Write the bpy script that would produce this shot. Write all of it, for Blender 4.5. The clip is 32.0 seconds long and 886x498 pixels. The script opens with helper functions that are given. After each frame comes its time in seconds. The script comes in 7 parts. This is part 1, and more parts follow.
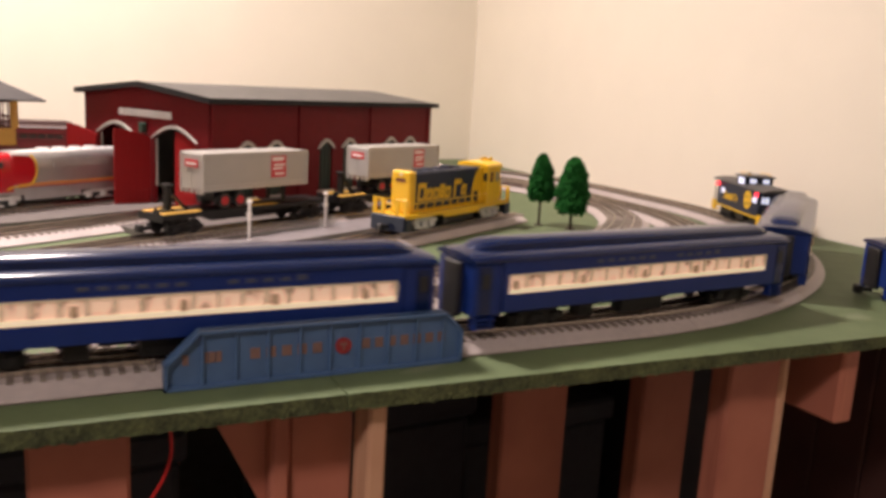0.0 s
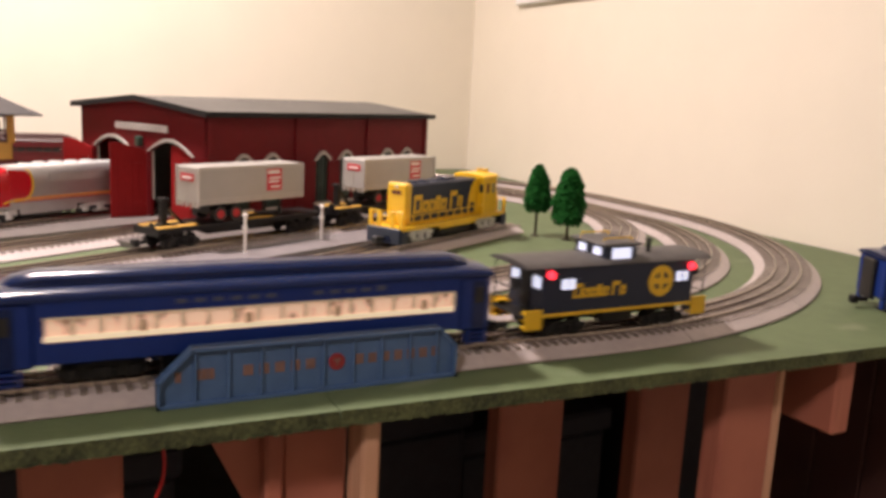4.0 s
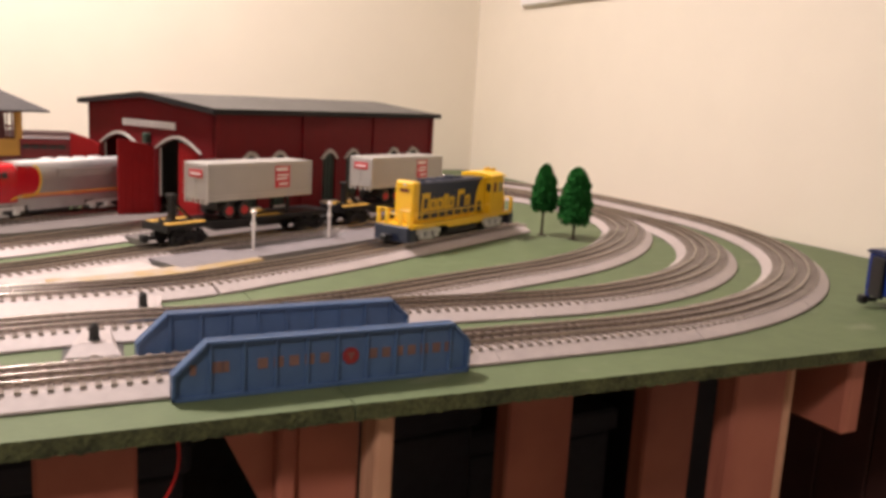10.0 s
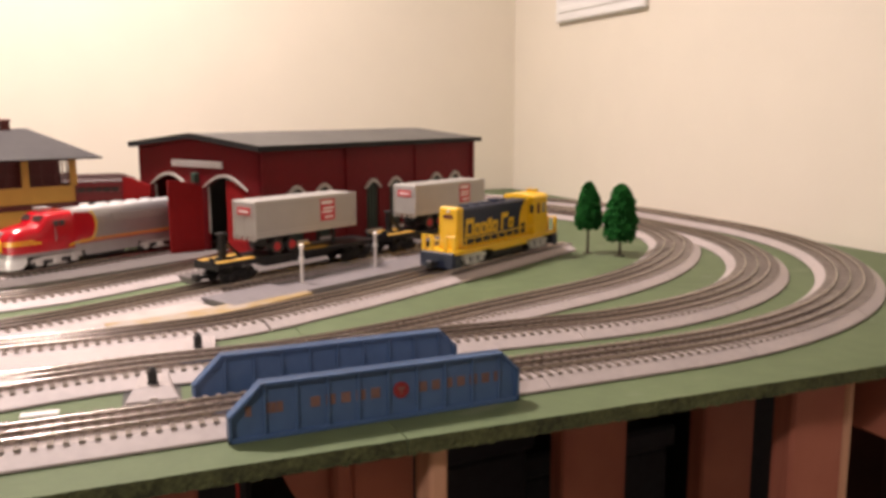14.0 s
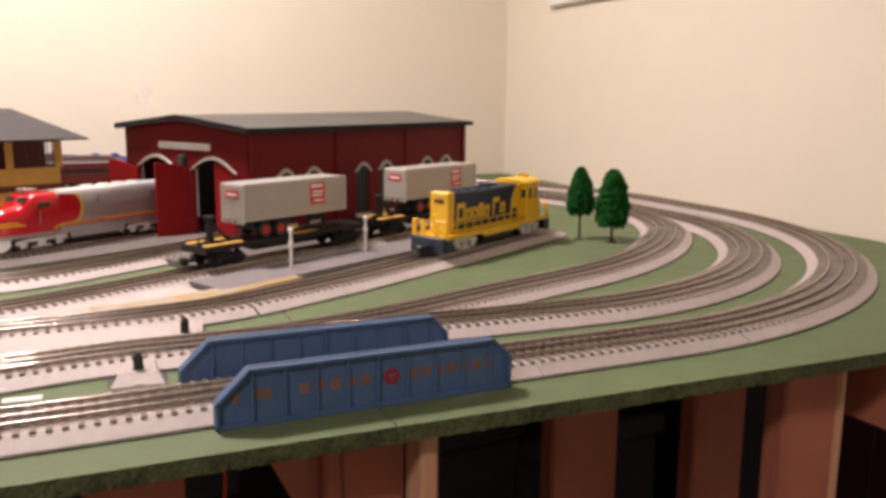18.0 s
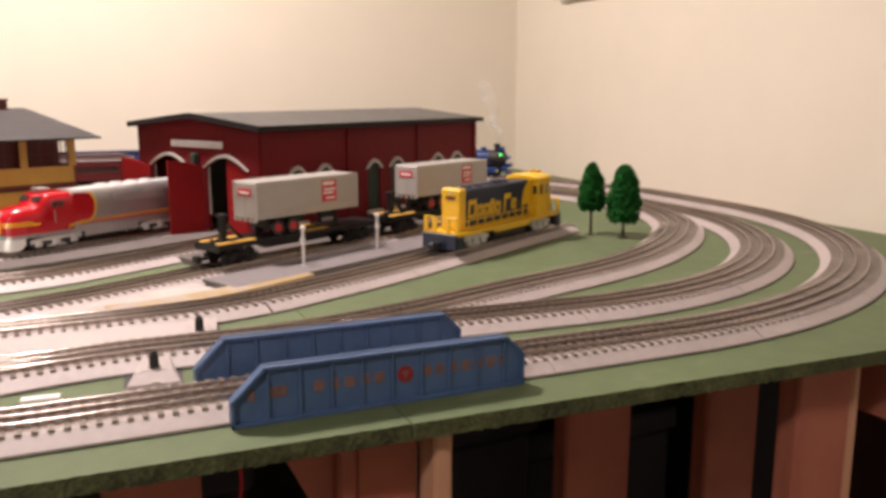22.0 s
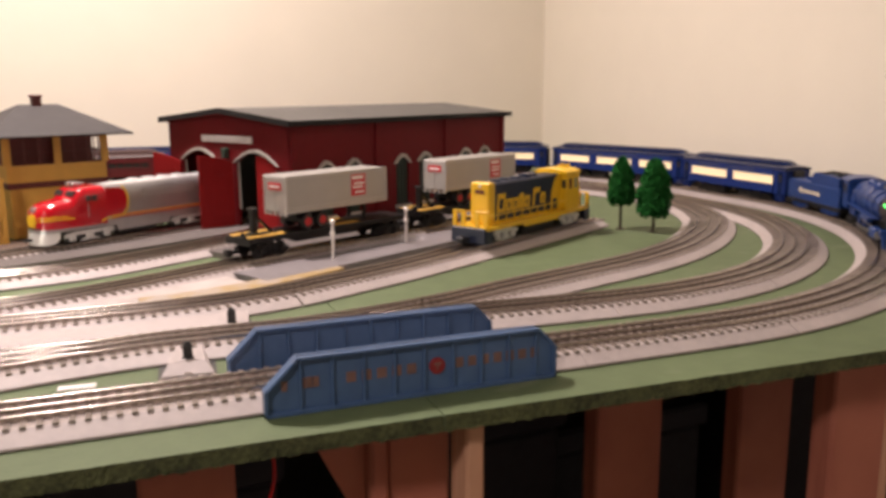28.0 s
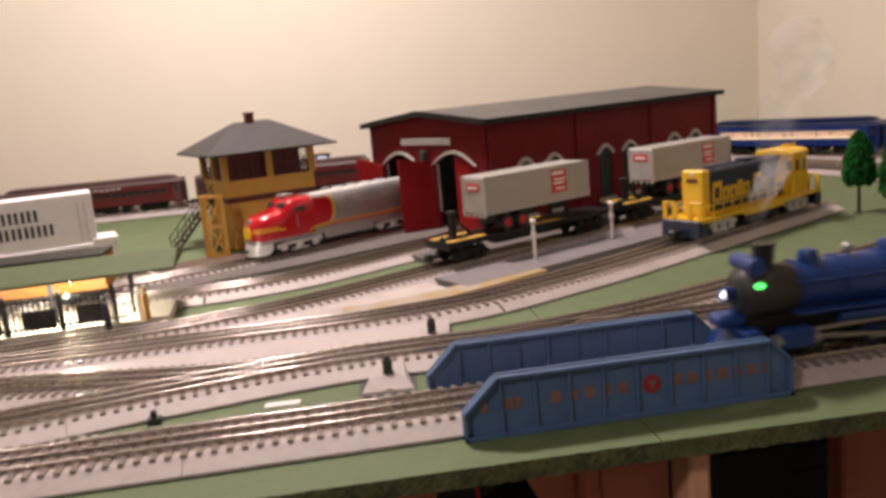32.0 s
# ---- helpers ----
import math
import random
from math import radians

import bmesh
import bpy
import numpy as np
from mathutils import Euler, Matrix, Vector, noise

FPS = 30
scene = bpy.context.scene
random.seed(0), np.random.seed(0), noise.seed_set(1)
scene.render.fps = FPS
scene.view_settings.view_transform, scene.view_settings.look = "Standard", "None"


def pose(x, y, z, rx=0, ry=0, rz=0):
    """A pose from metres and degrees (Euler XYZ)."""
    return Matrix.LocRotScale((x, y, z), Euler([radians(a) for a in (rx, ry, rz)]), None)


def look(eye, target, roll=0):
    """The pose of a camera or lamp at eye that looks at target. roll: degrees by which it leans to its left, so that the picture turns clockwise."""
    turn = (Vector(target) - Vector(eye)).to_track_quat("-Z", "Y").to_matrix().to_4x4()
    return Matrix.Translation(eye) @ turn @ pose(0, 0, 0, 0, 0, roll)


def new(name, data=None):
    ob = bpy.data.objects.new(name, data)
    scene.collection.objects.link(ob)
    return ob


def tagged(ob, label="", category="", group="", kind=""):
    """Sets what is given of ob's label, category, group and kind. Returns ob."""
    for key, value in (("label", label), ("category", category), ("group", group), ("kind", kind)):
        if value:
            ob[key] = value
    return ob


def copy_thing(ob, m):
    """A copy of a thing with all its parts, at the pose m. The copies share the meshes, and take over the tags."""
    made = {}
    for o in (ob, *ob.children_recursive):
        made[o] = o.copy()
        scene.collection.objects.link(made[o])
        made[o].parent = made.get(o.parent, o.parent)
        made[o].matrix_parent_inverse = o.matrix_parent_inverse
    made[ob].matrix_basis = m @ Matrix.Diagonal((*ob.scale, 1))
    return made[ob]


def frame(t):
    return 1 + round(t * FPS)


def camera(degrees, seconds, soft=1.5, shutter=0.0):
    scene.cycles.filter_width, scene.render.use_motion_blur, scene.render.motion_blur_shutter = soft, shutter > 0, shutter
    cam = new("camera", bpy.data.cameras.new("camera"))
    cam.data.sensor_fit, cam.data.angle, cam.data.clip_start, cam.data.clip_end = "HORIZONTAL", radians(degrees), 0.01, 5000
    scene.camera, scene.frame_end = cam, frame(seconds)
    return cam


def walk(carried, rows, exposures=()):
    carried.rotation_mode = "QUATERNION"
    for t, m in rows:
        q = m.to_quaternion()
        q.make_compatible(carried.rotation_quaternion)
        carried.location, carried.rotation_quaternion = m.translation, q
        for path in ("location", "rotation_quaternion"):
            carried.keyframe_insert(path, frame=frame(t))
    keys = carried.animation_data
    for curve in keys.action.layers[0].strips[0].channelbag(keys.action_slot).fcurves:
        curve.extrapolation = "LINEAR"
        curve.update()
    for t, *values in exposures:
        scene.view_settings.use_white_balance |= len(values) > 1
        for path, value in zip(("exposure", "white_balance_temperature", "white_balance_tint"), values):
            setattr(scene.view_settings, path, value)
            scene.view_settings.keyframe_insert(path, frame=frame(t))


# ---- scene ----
cam = camera(56.0, 32.0, soft=3.6, shutter=0.8)
PATH = [
    (0, (-0.086, -0.625, 0.241), (0.799, 1.127, -0.145), 3.3),
    (0.5, (-0.087, -0.626, 0.243), (0.793, 1.128, -0.145), 3.3),
    (1, (-0.085, -0.625, 0.244), (0.798, 1.129, -0.139), 3.4),
    (1.5, (-0.084, -0.625, 0.246), (0.801, 1.128, -0.132), 3.5),
    (2, (-0.084, -0.626, 0.246), (0.802, 1.128, -0.127), 3.4),
    (2.5, (-0.084, -0.627, 0.248), (0.803, 1.127, -0.124), 3.3),
    (3, (-0.083, -0.626, 0.247), (0.806, 1.128, -0.12), 3.2),
    (3.5, (-0.08, -0.627, 0.247), (0.809, 1.128, -0.117), 3.0),
    (5.5, (-0.085, -0.625, 0.245), (0.793, 1.131, -0.133), 3.1),
    (6, (-0.086, -0.625, 0.242), (0.797, 1.132, -0.124), 3.3),
    (6.5, (-0.085, -0.626, 0.244), (0.792, 1.133, -0.124), 3.2),
    (7, (-0.087, -0.625, 0.244), (0.796, 1.133, -0.119), 3.2),
    (7.5, (-0.085, -0.624, 0.244), (0.808, 1.129, -0.115), 3.1),
    (8, (-0.088, -0.625, 0.244), (0.819, 1.124, -0.105), 3.1),
    (8.5, (-0.089, -0.623, 0.24), (0.814, 1.127, -0.11), 3.0),
    (9, (-0.09, -0.623, 0.241), (0.806, 1.129, -0.12), 3.1),
    (9.5, (-0.092, -0.623, 0.24), (0.798, 1.131, -0.119), 3.3),
    (10, (-0.092, -0.622, 0.24), (0.795, 1.134, -0.121), 3.3),
    (10.5, (-0.085, -0.618, 0.243), (0.791, 1.138, -0.147), 2.7),
    (11, (-0.083, -0.619, 0.248), (0.781, 1.142, -0.14), 1.6),
    (11.5, (-0.086, -0.625, 0.251), (0.768, 1.148, -0.107), 1.1),
    (12, (-0.089, -0.625, 0.253), (0.763, 1.151, -0.092), 1.0),
    (12.5, (-0.087, -0.626, 0.252), (0.746, 1.161, -0.085), 0.6),
    (13, (-0.09, -0.627, 0.254), (0.719, 1.173, -0.072), 0.3),
    (13.5, (-0.091, -0.628, 0.254), (0.701, 1.18, -0.069), 0.1),
    (15.5, (-0.091, -0.622, 0.255), (0.687, 1.189, -0.085), -0.1),
    (16, (-0.087, -0.618, 0.253), (0.701, 1.184, -0.106), -0.1),
    (16.5, (-0.088, -0.618, 0.252), (0.688, 1.19, -0.105), 0.1),
    (17, (-0.09, -0.619, 0.253), (0.688, 1.189, -0.102), 0.3),
    (17.5, (-0.087, -0.618, 0.252), (0.706, 1.182, -0.112), 0.4),
    (18, (-0.088, -0.616, 0.252), (0.717, 1.179, -0.108), 0.4),
    (18.5, (-0.088, -0.616, 0.251), (0.713, 1.179, -0.117), 0.4),
    (19, (-0.086, -0.617, 0.253), (0.719, 1.177, -0.117), 0.4),
    (19.5, (-0.084, -0.616, 0.253), (0.722, 1.175, -0.123), 0.1),
    (20, (-0.089, -0.614, 0.251), (0.712, 1.178, -0.13), 0.0),
    (20.5, (-0.086, -0.615, 0.253), (0.705, 1.181, -0.133), 0.0),
    (21, (-0.085, -0.616, 0.256), (0.708, 1.18, -0.128), 0.1),
    (21.5, (-0.088, -0.616, 0.256), (0.7, 1.182, -0.123), 0.1),
    (22, (-0.091, -0.617, 0.255), (0.691, 1.186, -0.117), -0.0),
    (22.5, (-0.091, -0.616, 0.253), (0.684, 1.19, -0.124), -0.1),
    (23, (-0.092, -0.616, 0.252), (0.674, 1.193, -0.128), -0.2),
    (23.5, (-0.09, -0.612, 0.252), (0.668, 1.197, -0.136), -0.5),
    (24, (-0.082, -0.615, 0.255), (0.674, 1.195, -0.14), -1.0),
    (24.5, (-0.084, -0.615, 0.256), (0.676, 1.194, -0.131), -1.3),
    (25, (-0.086, -0.616, 0.255), (0.673, 1.194, -0.127), -1.4),
    (25.5, (-0.09, -0.615, 0.253), (0.666, 1.197, -0.128), -1.3),
    (26, (-0.093, -0.614, 0.25), (0.653, 1.202, -0.132), -1.0),
    (26.5, (-0.094, -0.616, 0.25), (0.646, 1.204, -0.127), -0.6),
    (28.5, (-0.096, -0.614, 0.25), (0.628, 1.211, -0.129), -0.3),
    (29, (-0.093, -0.614, 0.251), (0.632, 1.211, -0.127), -0.4),
    (29.5, (-0.064, -0.589, 0.251), (0.623, 1.245, -0.153), -2.8),
    (30, (-0.029, -0.566, 0.257), (0.595, 1.304, -0.079), -3.8),
    (30.5, (-0.028, -0.562, 0.256), (0.546, 1.315, -0.129), -5.4),
    (31, (-0.076, -0.56, 0.252), (0.293, 1.366, -0.141), -5.2),
    (31.5, (-0.076, -0.561, 0.251), (0.173, 1.384, -0.139), -5.5),
    (32, (-0.075, -0.562, 0.253), (0.173, 1.386, -0.124), -5.3),
]
walk(cam, [(t, look(eye, target, roll)) for t, eye, target, roll in PATH],
     exposures=((0, 0.17), (3, 0.22), (6, 0.16), (8, 0.0), (10, 0.08), (12, 0.1), (13, 0.06), (16, -0.04), (18, -0.04), (22, -0.02), (26, -0.05), (29.5, -0.08), (31, -0.16), (32, -0.35)))

# ---------------------------------------------------------------- light
world = bpy.data.worlds.new("room_world")
scene.world = world
world.use_nodes = True
world.node_tree.nodes["Background"].inputs[0].default_value = (1.0, 0.85, 0.78, 1)
world.node_tree.nodes["Background"].inputs[1].default_value = 0.02


def lamp(name, kind, at, to, power, size, colour):
    data = bpy.data.lights.new(name, kind)
    data.energy, data.color = power, colour
    if kind == "AREA":
        data.shape, data.size = "DISK", size
    else:
        data.shadow_soft_size = size
    ob = new(name, data)
    ob.matrix_world = look(at, to)
    return ob


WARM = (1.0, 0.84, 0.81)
# unseen lamp over the table, placed to suit the shadows
lamp("unseen_ceiling_light", "AREA", (-0.25, 0.93, 1.52), (-0.25, 0.93, 0), 55, 0.24, WARM)
# unseen fill light added on the viewer's side
lamp("unseen_ceiling_light", "AREA", (-1.2, -1.3, 1.52), (-1.2, -1.3, 0), 30, 0.34, WARM)


# ---------------------------------------------------------------- materials
def mat(name, colour, rough=0.6, metal=0.0, vary=0.12, scale=60.0, bump=0.0, bump_scale=300.0, spec=0.5, rand=0.0, coat=0.0):
    """Principled paint or stone with two scales of noise in the colour and a fine relief."""
    m = bpy.data.materials.new(name)
    m.use_nodes = True
    nt = m.node_tree
    b = nt.nodes["Principled BSDF"]
    b.inputs["Roughness"].default_value, b.inputs["Metallic"].default_value = rough, metal
    b.inputs["Specular IOR Level"].default_value = spec
    b.inputs["Coat Weight"].default_value = coat
    tex = nt.nodes.new("ShaderNodeTexCoord")
    n1 = nt.nodes.new("ShaderNodeTexNoise")
    n1.inputs["Scale"].default_value, n1.inputs["Detail"].default_value = scale, 6
    n2 = nt.nodes.new("ShaderNodeTexNoise")
    n2.inputs["Scale"].default_value, n2.inputs["Detail"].default_value = scale * 0.11, 3
    mixn = nt.nodes.new("ShaderNodeMath")
    mixn.operation = "ADD"
    ramp = nt.nodes.new("ShaderNodeMapRange")
    ramp.inputs[1].default_value, ramp.inputs[2].default_value = 0.6, 1.4
    ramp.inputs[3].default_value, ramp.inputs[4].default_value = 1 - vary, 1 + vary
    mul = nt.nodes.new("ShaderNodeVectorMath")
    mul.operation = "SCALE"
    mul.inputs[0].default_value = colour
    L = nt.links.new
    L(tex.outputs["Object"], n1.inputs["Vector"]), L(tex.outputs["Object"], n2.inputs["Vector"])
    L(n1.outputs["Fac"], mixn.inputs[0]), L(n2.outputs["Fac"], mixn.inputs[1])
    L(mixn.outputs[0], ramp.inputs[0])
    last = ramp.outputs[0]
    if rand:
        info = nt.nodes.new("ShaderNodeObjectInfo")
        rr = nt.nodes.new("ShaderNodeMapRange")
        rr.inputs[3].default_value, rr.inputs[4].default_value = 1 - rand, 1 + rand
        mm = nt.nodes.new("ShaderNodeMath")
        mm.operation = "MULTIPLY"
        L(info.outputs["Random"], rr.inputs[0]), L(rr.outputs[0], mm.inputs[0]), L(last, mm.inputs[1])
        last = mm.outputs[0]
    L(last, mul.inputs["Scale"])
    L(mul.outputs[0], b.inputs["Base Color"])
    if bump:
        n3 = nt.nodes.new("ShaderNodeTexNoise")
        n3.inputs["Scale"].default_value, n3.inputs["Detail"].default_value = bump_scale, 4
        bp = nt.nodes.new("ShaderNodeBump")
        bp.inputs["Strength"].default_value, bp.inputs["Distance"].default_value = bump, 0.002
        L(tex.outputs["Object"], n3.inputs["Vector"]), L(n3.outputs["Fac"], bp.inputs["Height"])
        L(bp.outputs[0], b.inputs["Normal"])
    return m


def glow(name, colour, strength):
    m = bpy.data.materials.new(name)
    m.use_nodes = True
    b = m.node_tree.nodes["Principled BSDF"]
    b.inputs["Base Color"].default_value = (*colour, 1)
    b.inputs["Emission Color"].default_value = (*colour, 1)
    b.inputs["Emission Strength"].default_value = strength
    return m


def wood(name, a, b_, scale=14.0):
    """Sawn softwood: long grain along local x."""
    m = bpy.data.materials.new(name)
    m.use_nodes = True
    nt = m.node_tree
    b = nt.nodes["Principled BSDF"]
    b.inputs["Roughness"].default_value = 0.7
    tex = nt.nodes.new("ShaderNodeTexCoord")
    mp = nt.nodes.new("ShaderNodeMapping")
    mp.inputs["Scale"].default_value = (1.2, scale, 1.2)
    n = nt.nodes.new("ShaderNodeTexNoise")
    n.inputs["Scale"].default_value, n.inputs["Detail"].default_value = 6, 8
    cr = nt.nodes.new("ShaderNodeValToRGB")
    cr.color_ramp.elements[0].position, cr.color_ramp.elements[1].position = 0.3, 0.7
    cr.color_ramp.elements[0].color, cr.color_ramp.elements[1].color = (*a, 1), (*b_, 1)
    bp = nt.nodes.new("ShaderNodeBump")
    bp.inputs["Strength"].default_value, bp.inputs["Distance"].default_value = 0.3, 0.002
    L = nt.links.new
    L(tex.outputs["Object"], mp.inputs[0]), L(mp.outputs[0], n.inputs["Vector"]), L(n.outputs["Fac"], cr.inputs[0])
    L(cr.outputs[0], b.inputs["Base Color"]), L(n.outputs["Fac"], bp.inputs["Height"]), L(bp.outputs[0], b.inputs["Normal"])
    return m


def clear(name, rough=0.08, tint=(0.95, 0.97, 0.97)):
    m = bpy.data.materials.new(name)
    m.use_nodes = True
    b = m.node_tree.nodes["Principled BSDF"]
    b.inputs["Base Color"].default_value = (*tint, 1)
    b.inputs["Roughness"].default_value = rough
    b.inputs["Transmission Weight"].default_value = 1.0
    b.inputs["IOR"].default_value = 1.45
    return m


def smoke_mat():
    m = bpy.data.materials.new("smoke")
    m.use_nodes = True
    nt = m.node_tree
    out = nt.nodes["Material Output"]
    nt.nodes.remove(nt.nodes["Principled BSDF"])
    d, t, mx = nt.nodes.new("ShaderNodeBsdfDiffuse"), nt.nodes.new("ShaderNodeBsdfTransparent"), nt.nodes.new("ShaderNodeMixShader")
    d.inputs[0].default_value = (0.85, 0.87, 0.92, 1)
    tex, nz, mr = nt.nodes.new("ShaderNodeTexCoord"), nt.nodes.new("ShaderNodeTexNoise"), nt.nodes.new("ShaderNodeMapRange")
    nz.inputs["Scale"].default_value, nz.inputs["Detail"].default_value, nz.inputs["Distortion"].default_value = 20, 2, 0.8
    mr.inputs[1].default_value, mr.inputs[2].default_value, mr.inputs[3].default_value, mr.inputs[4].default_value = 0.36, 0.74, 0.0, 0.20
    nt.links.new(tex.outputs["Object"], nz.inputs["Vector"]), nt.links.new(nz.outputs["Fac"], mr.inputs[0]), nt.links.new(mr.outputs[0], mx.inputs[0])
    nt.links.new(t.outputs[0], mx.inputs[1]), nt.links.new(d.outputs[0], mx.inputs[2]), nt.links.new(mx.outputs[0], out.inputs[0])
    return m


def window_strip(name):
    """A printed strip of lit windows: warm cream with uneven brown figures, glowing from behind."""
    m = glow(name, (1.0, 0.72, 0.46), 0.36)
    nt = m.node_tree
    b = nt.nodes["Principled BSDF"]
    tex, mp, n, cr = nt.nodes.new("ShaderNodeTexCoord"), nt.nodes.new("ShaderNodeMapping"), nt.nodes.new("ShaderNodeTexNoise"), nt.nodes.new("ShaderNodeValToRGB")
    mp.inputs["Scale"].default_value = (1.0, 1.0, 0.45)
    n.inputs["Scale"].default_value, n.inputs["Detail"].default_value = 95, 3
    cr.color_ramp.elements[0].position, cr.color_ramp.elements[1].position = 0.33, 0.47
    cr.color_ramp.elements[0].color, cr.color_ramp.elements[1].color = (0.24, 0.11, 0.065, 1), (0.84, 0.56, 0.40, 1)
    nt.links.new(tex.outputs["Object"], mp.inputs[0]), nt.links.new(mp.outputs[0], n.inputs["Vector"]), nt.links.new(n.outputs["Fac"], cr.inputs[0])
    nt.links.new(cr.outputs[0], b.inputs["Emission Color"]), nt.links.new(cr.outputs[0], b.inputs["Base Color"])
    return m


def scuffs(m, colour, scale, lo, hi):
    """Pale worn streaks over a painted surface."""
    nt = m.node_tree
    b = nt.nodes["Principled BSDF"]
    tex, mp, n, mr, mx = nt.nodes.new("ShaderNodeTexCoord"), nt.nodes.new("ShaderNodeMapping"), nt.nodes.new("ShaderNodeTexNoise"), nt.nodes.new("ShaderNodeMapRange"), nt.nodes.new("ShaderNodeMix")
    mp.inputs["Scale"].default_value = (1.0, 2.6, 1.0)
    n.inputs["Scale"].default_value, n.inputs["Detail"].default_value, n.inputs["Distortion"].default_value = scale, 7, 0.6
    mr.inputs[1].default_value, mr.inputs[2].default_value, mr.inputs[3].default_value, mr.inputs[4].default_value = lo, hi, 0.0, 0.7
    mx.data_type = "RGBA"
    src = b.inputs["Base Color"].links[0].from_socket
    nt.links.new(tex.outputs["Object"], mp.inputs[0]), nt.links.new(mp.outputs[0], n.inputs["Vector"]), nt.links.new(n.outputs["Fac"], mr.inputs[0])
    nt.links.new(mr.outputs[0], mx.inputs["Factor"]), nt.links.new(src, mx.inputs[6])
    mx.inputs[7].default_value = (*colour, 1)
    nt.links.new(mx.outputs[2], b.inputs["Base Color"])


def patchy(name, a, b_):
    """Worn paint: two colours in irregular patches."""
    m = mat(name, a, 0.7, vary=0.2)
    nt = m.node_tree
    tex, n, cr = nt.nodes.new("ShaderNodeTexCoord"), nt.nodes.new("ShaderNodeTexNoise"), nt.nodes.new("ShaderNodeValToRGB")
    n.inputs["Scale"].default_value, n.inputs["Detail"].default_value = 26, 6
    cr.color_ramp.elements[0].position, cr.color_ramp.elements[1].position = 0.43, 0.60
    cr.color_ramp.elements[0].color, cr.color_ramp.elements[1].color = (*a, 1), (*b_, 1)
    nt.links.new(tex.outputs["Object"], n.inputs["Vector"]), nt.links.new(n.outputs["Fac"], cr.inputs[0])
    nt.links.new(cr.outputs[0], nt.nodes["Principled BSDF"].inputs["Base Color"])
    return m


WALL = mat("wall_paint", (0.75, 0.69, 0.575), 0.75, vary=0.03, scale=8, bump=0.15, bump_scale=180)
CEIL = mat("ceiling_paint", (0.82, 0.8, 0.75), 0.8, vary=0.03, scale=8)
CARPET = mat("floor_carpet", (0.09, 0.075, 0.065), 0.95, vary=0.3, scale=200, bump=0.5, bump_scale=500)
GREEN = mat("green_table_paint", (0.112, 0.150, 0.072), 0.65, spec=0.3, vary=0.16, scale=35, bump=0.25, bump_scale=160)
scuffs(GREEN, (0.20, 0.225, 0.14), 7.0, 0.65, 0.74)
GREEN_EDGE = mat("green_rough_edge", (0.070, 0.080, 0.030), 0.9, vary=0.8, scale=260, bump=1.0, bump_scale=420)
LUMBER = wood("pine_lumber", (0.36, 0.110, 0.070), (0.52, 0.190, 0.120))
# paler copy of the pine, for post faces that catch the light
LUMBER_LIT = wood("lit_pine", (0.52, 0.27, 0.16), (0.68, 0.40, 0.25))
GLOOM = mat("under_table_gloom", (0.022, 0.020, 0.026), 0.7, vary=0.4)
BED = mat("roadbed_grey", (0.42, 0.365, 0.35), 0.55, vary=0.12, scale=130, bump=0.12, bump_scale=700, rand=0.04)
BED_TOP = mat("roadbed_top_grey", (0.43, 0.375, 0.35), 0.28, vary=0.18, scale=170, bump=0.12, bump_scale=700, rand=0.04)
TIE = mat("tie_brown", (0.200, 0.165, 0.142), 0.26, vary=0.25, scale=120, rand=0.12)
RAIL = mat("nickel_rail", (0.42, 0.37, 0.34), 0.24, 1.0, vary=0.08, scale=90)
RAIL_MID = mat("blackened_rail", (0.30, 0.26, 0.235), 0.26, 1.0, vary=0.08, scale=90)
BLACK = mat("black_plastic", (0.014, 0.013, 0.013), 0.45, vary=0.3)
SATIN_BLACK = mat("satin_black_metal", (0.012, 0.011, 0.011), 0.42, 0.1, vary=0.3, spec=0.3)
GIRDER = mat("girder_blue", (0.070, 0.132, 0.262), 0.40, vary=0.14, scale=80, bump=0.12)
ORANGE = mat("faded_orange_print", (0.200, 0.110, 0.090), 0.6, vary=0.3, scale=300)
EMBLEM = mat("emblem_red", (0.24, 0.018, 0.022), 0.5, vary=0.2)
RED_BRICK = mat("shed_red", (0.132, 0.0045, 0.0075), 0.6, vary=0.14, scale=60, bump=0.1, spec=0.2)
RED_DOOR = mat("shed_door_red", (0.23, 0.008, 0.009), 0.6, spec=0.2, vary=0.1, scale=70)
ROOF = mat("shed_roof_grey", (0.095, 0.09, 0.082), 0.6, spec=0.3, vary=0.25, scale=60)
ROOF_EDGE = mat("roof_edge_dark", (0.018, 0.017, 0.017), 0.7, spec=0.2, vary=0.2)
STONE = mat("arch_stone", (0.42, 0.39, 0.35), 0.7, vary=0.15, scale=200)
SIGN = mat("sign_white", (0.58, 0.54, 0.51), 0.6, vary=0.06)
SIGN_INK = mat("sign_ink", (0.46, 0.42, 0.40), 0.7, vary=0.1)
DKGREEN = mat("dark_green_sash", (0.02, 0.045, 0.03), 0.5, vary=0.2)
SHED_SHADE = mat("shed_inside_shade", (0.02, 0.018, 0.018), 0.8, vary=0.2)
TRAILER = mat("trailer_silver", (0.42, 0.40, 0.37), 0.42, 0.25, vary=0.06, scale=40)
TRAILER_TRIM = mat("trailer_trim", (0.52, 0.5, 0.47), 0.35, 0.4, vary=0.06)
MAPRED = mat("plate_red", (0.55, 0.03, 0.045), 0.5, vary=0.08)
WHITE = mat("white_print", (0.78, 0.75, 0.72), 0.5, vary=0.04)
WHEELRED = mat("wheel_red", (0.45, 0.012, 0.015), 0.45, vary=0.1)
YELLOW = mat("diesel_yellow", (0.74, 0.445, 0.012), 0.36, vary=0.06, scale=50)
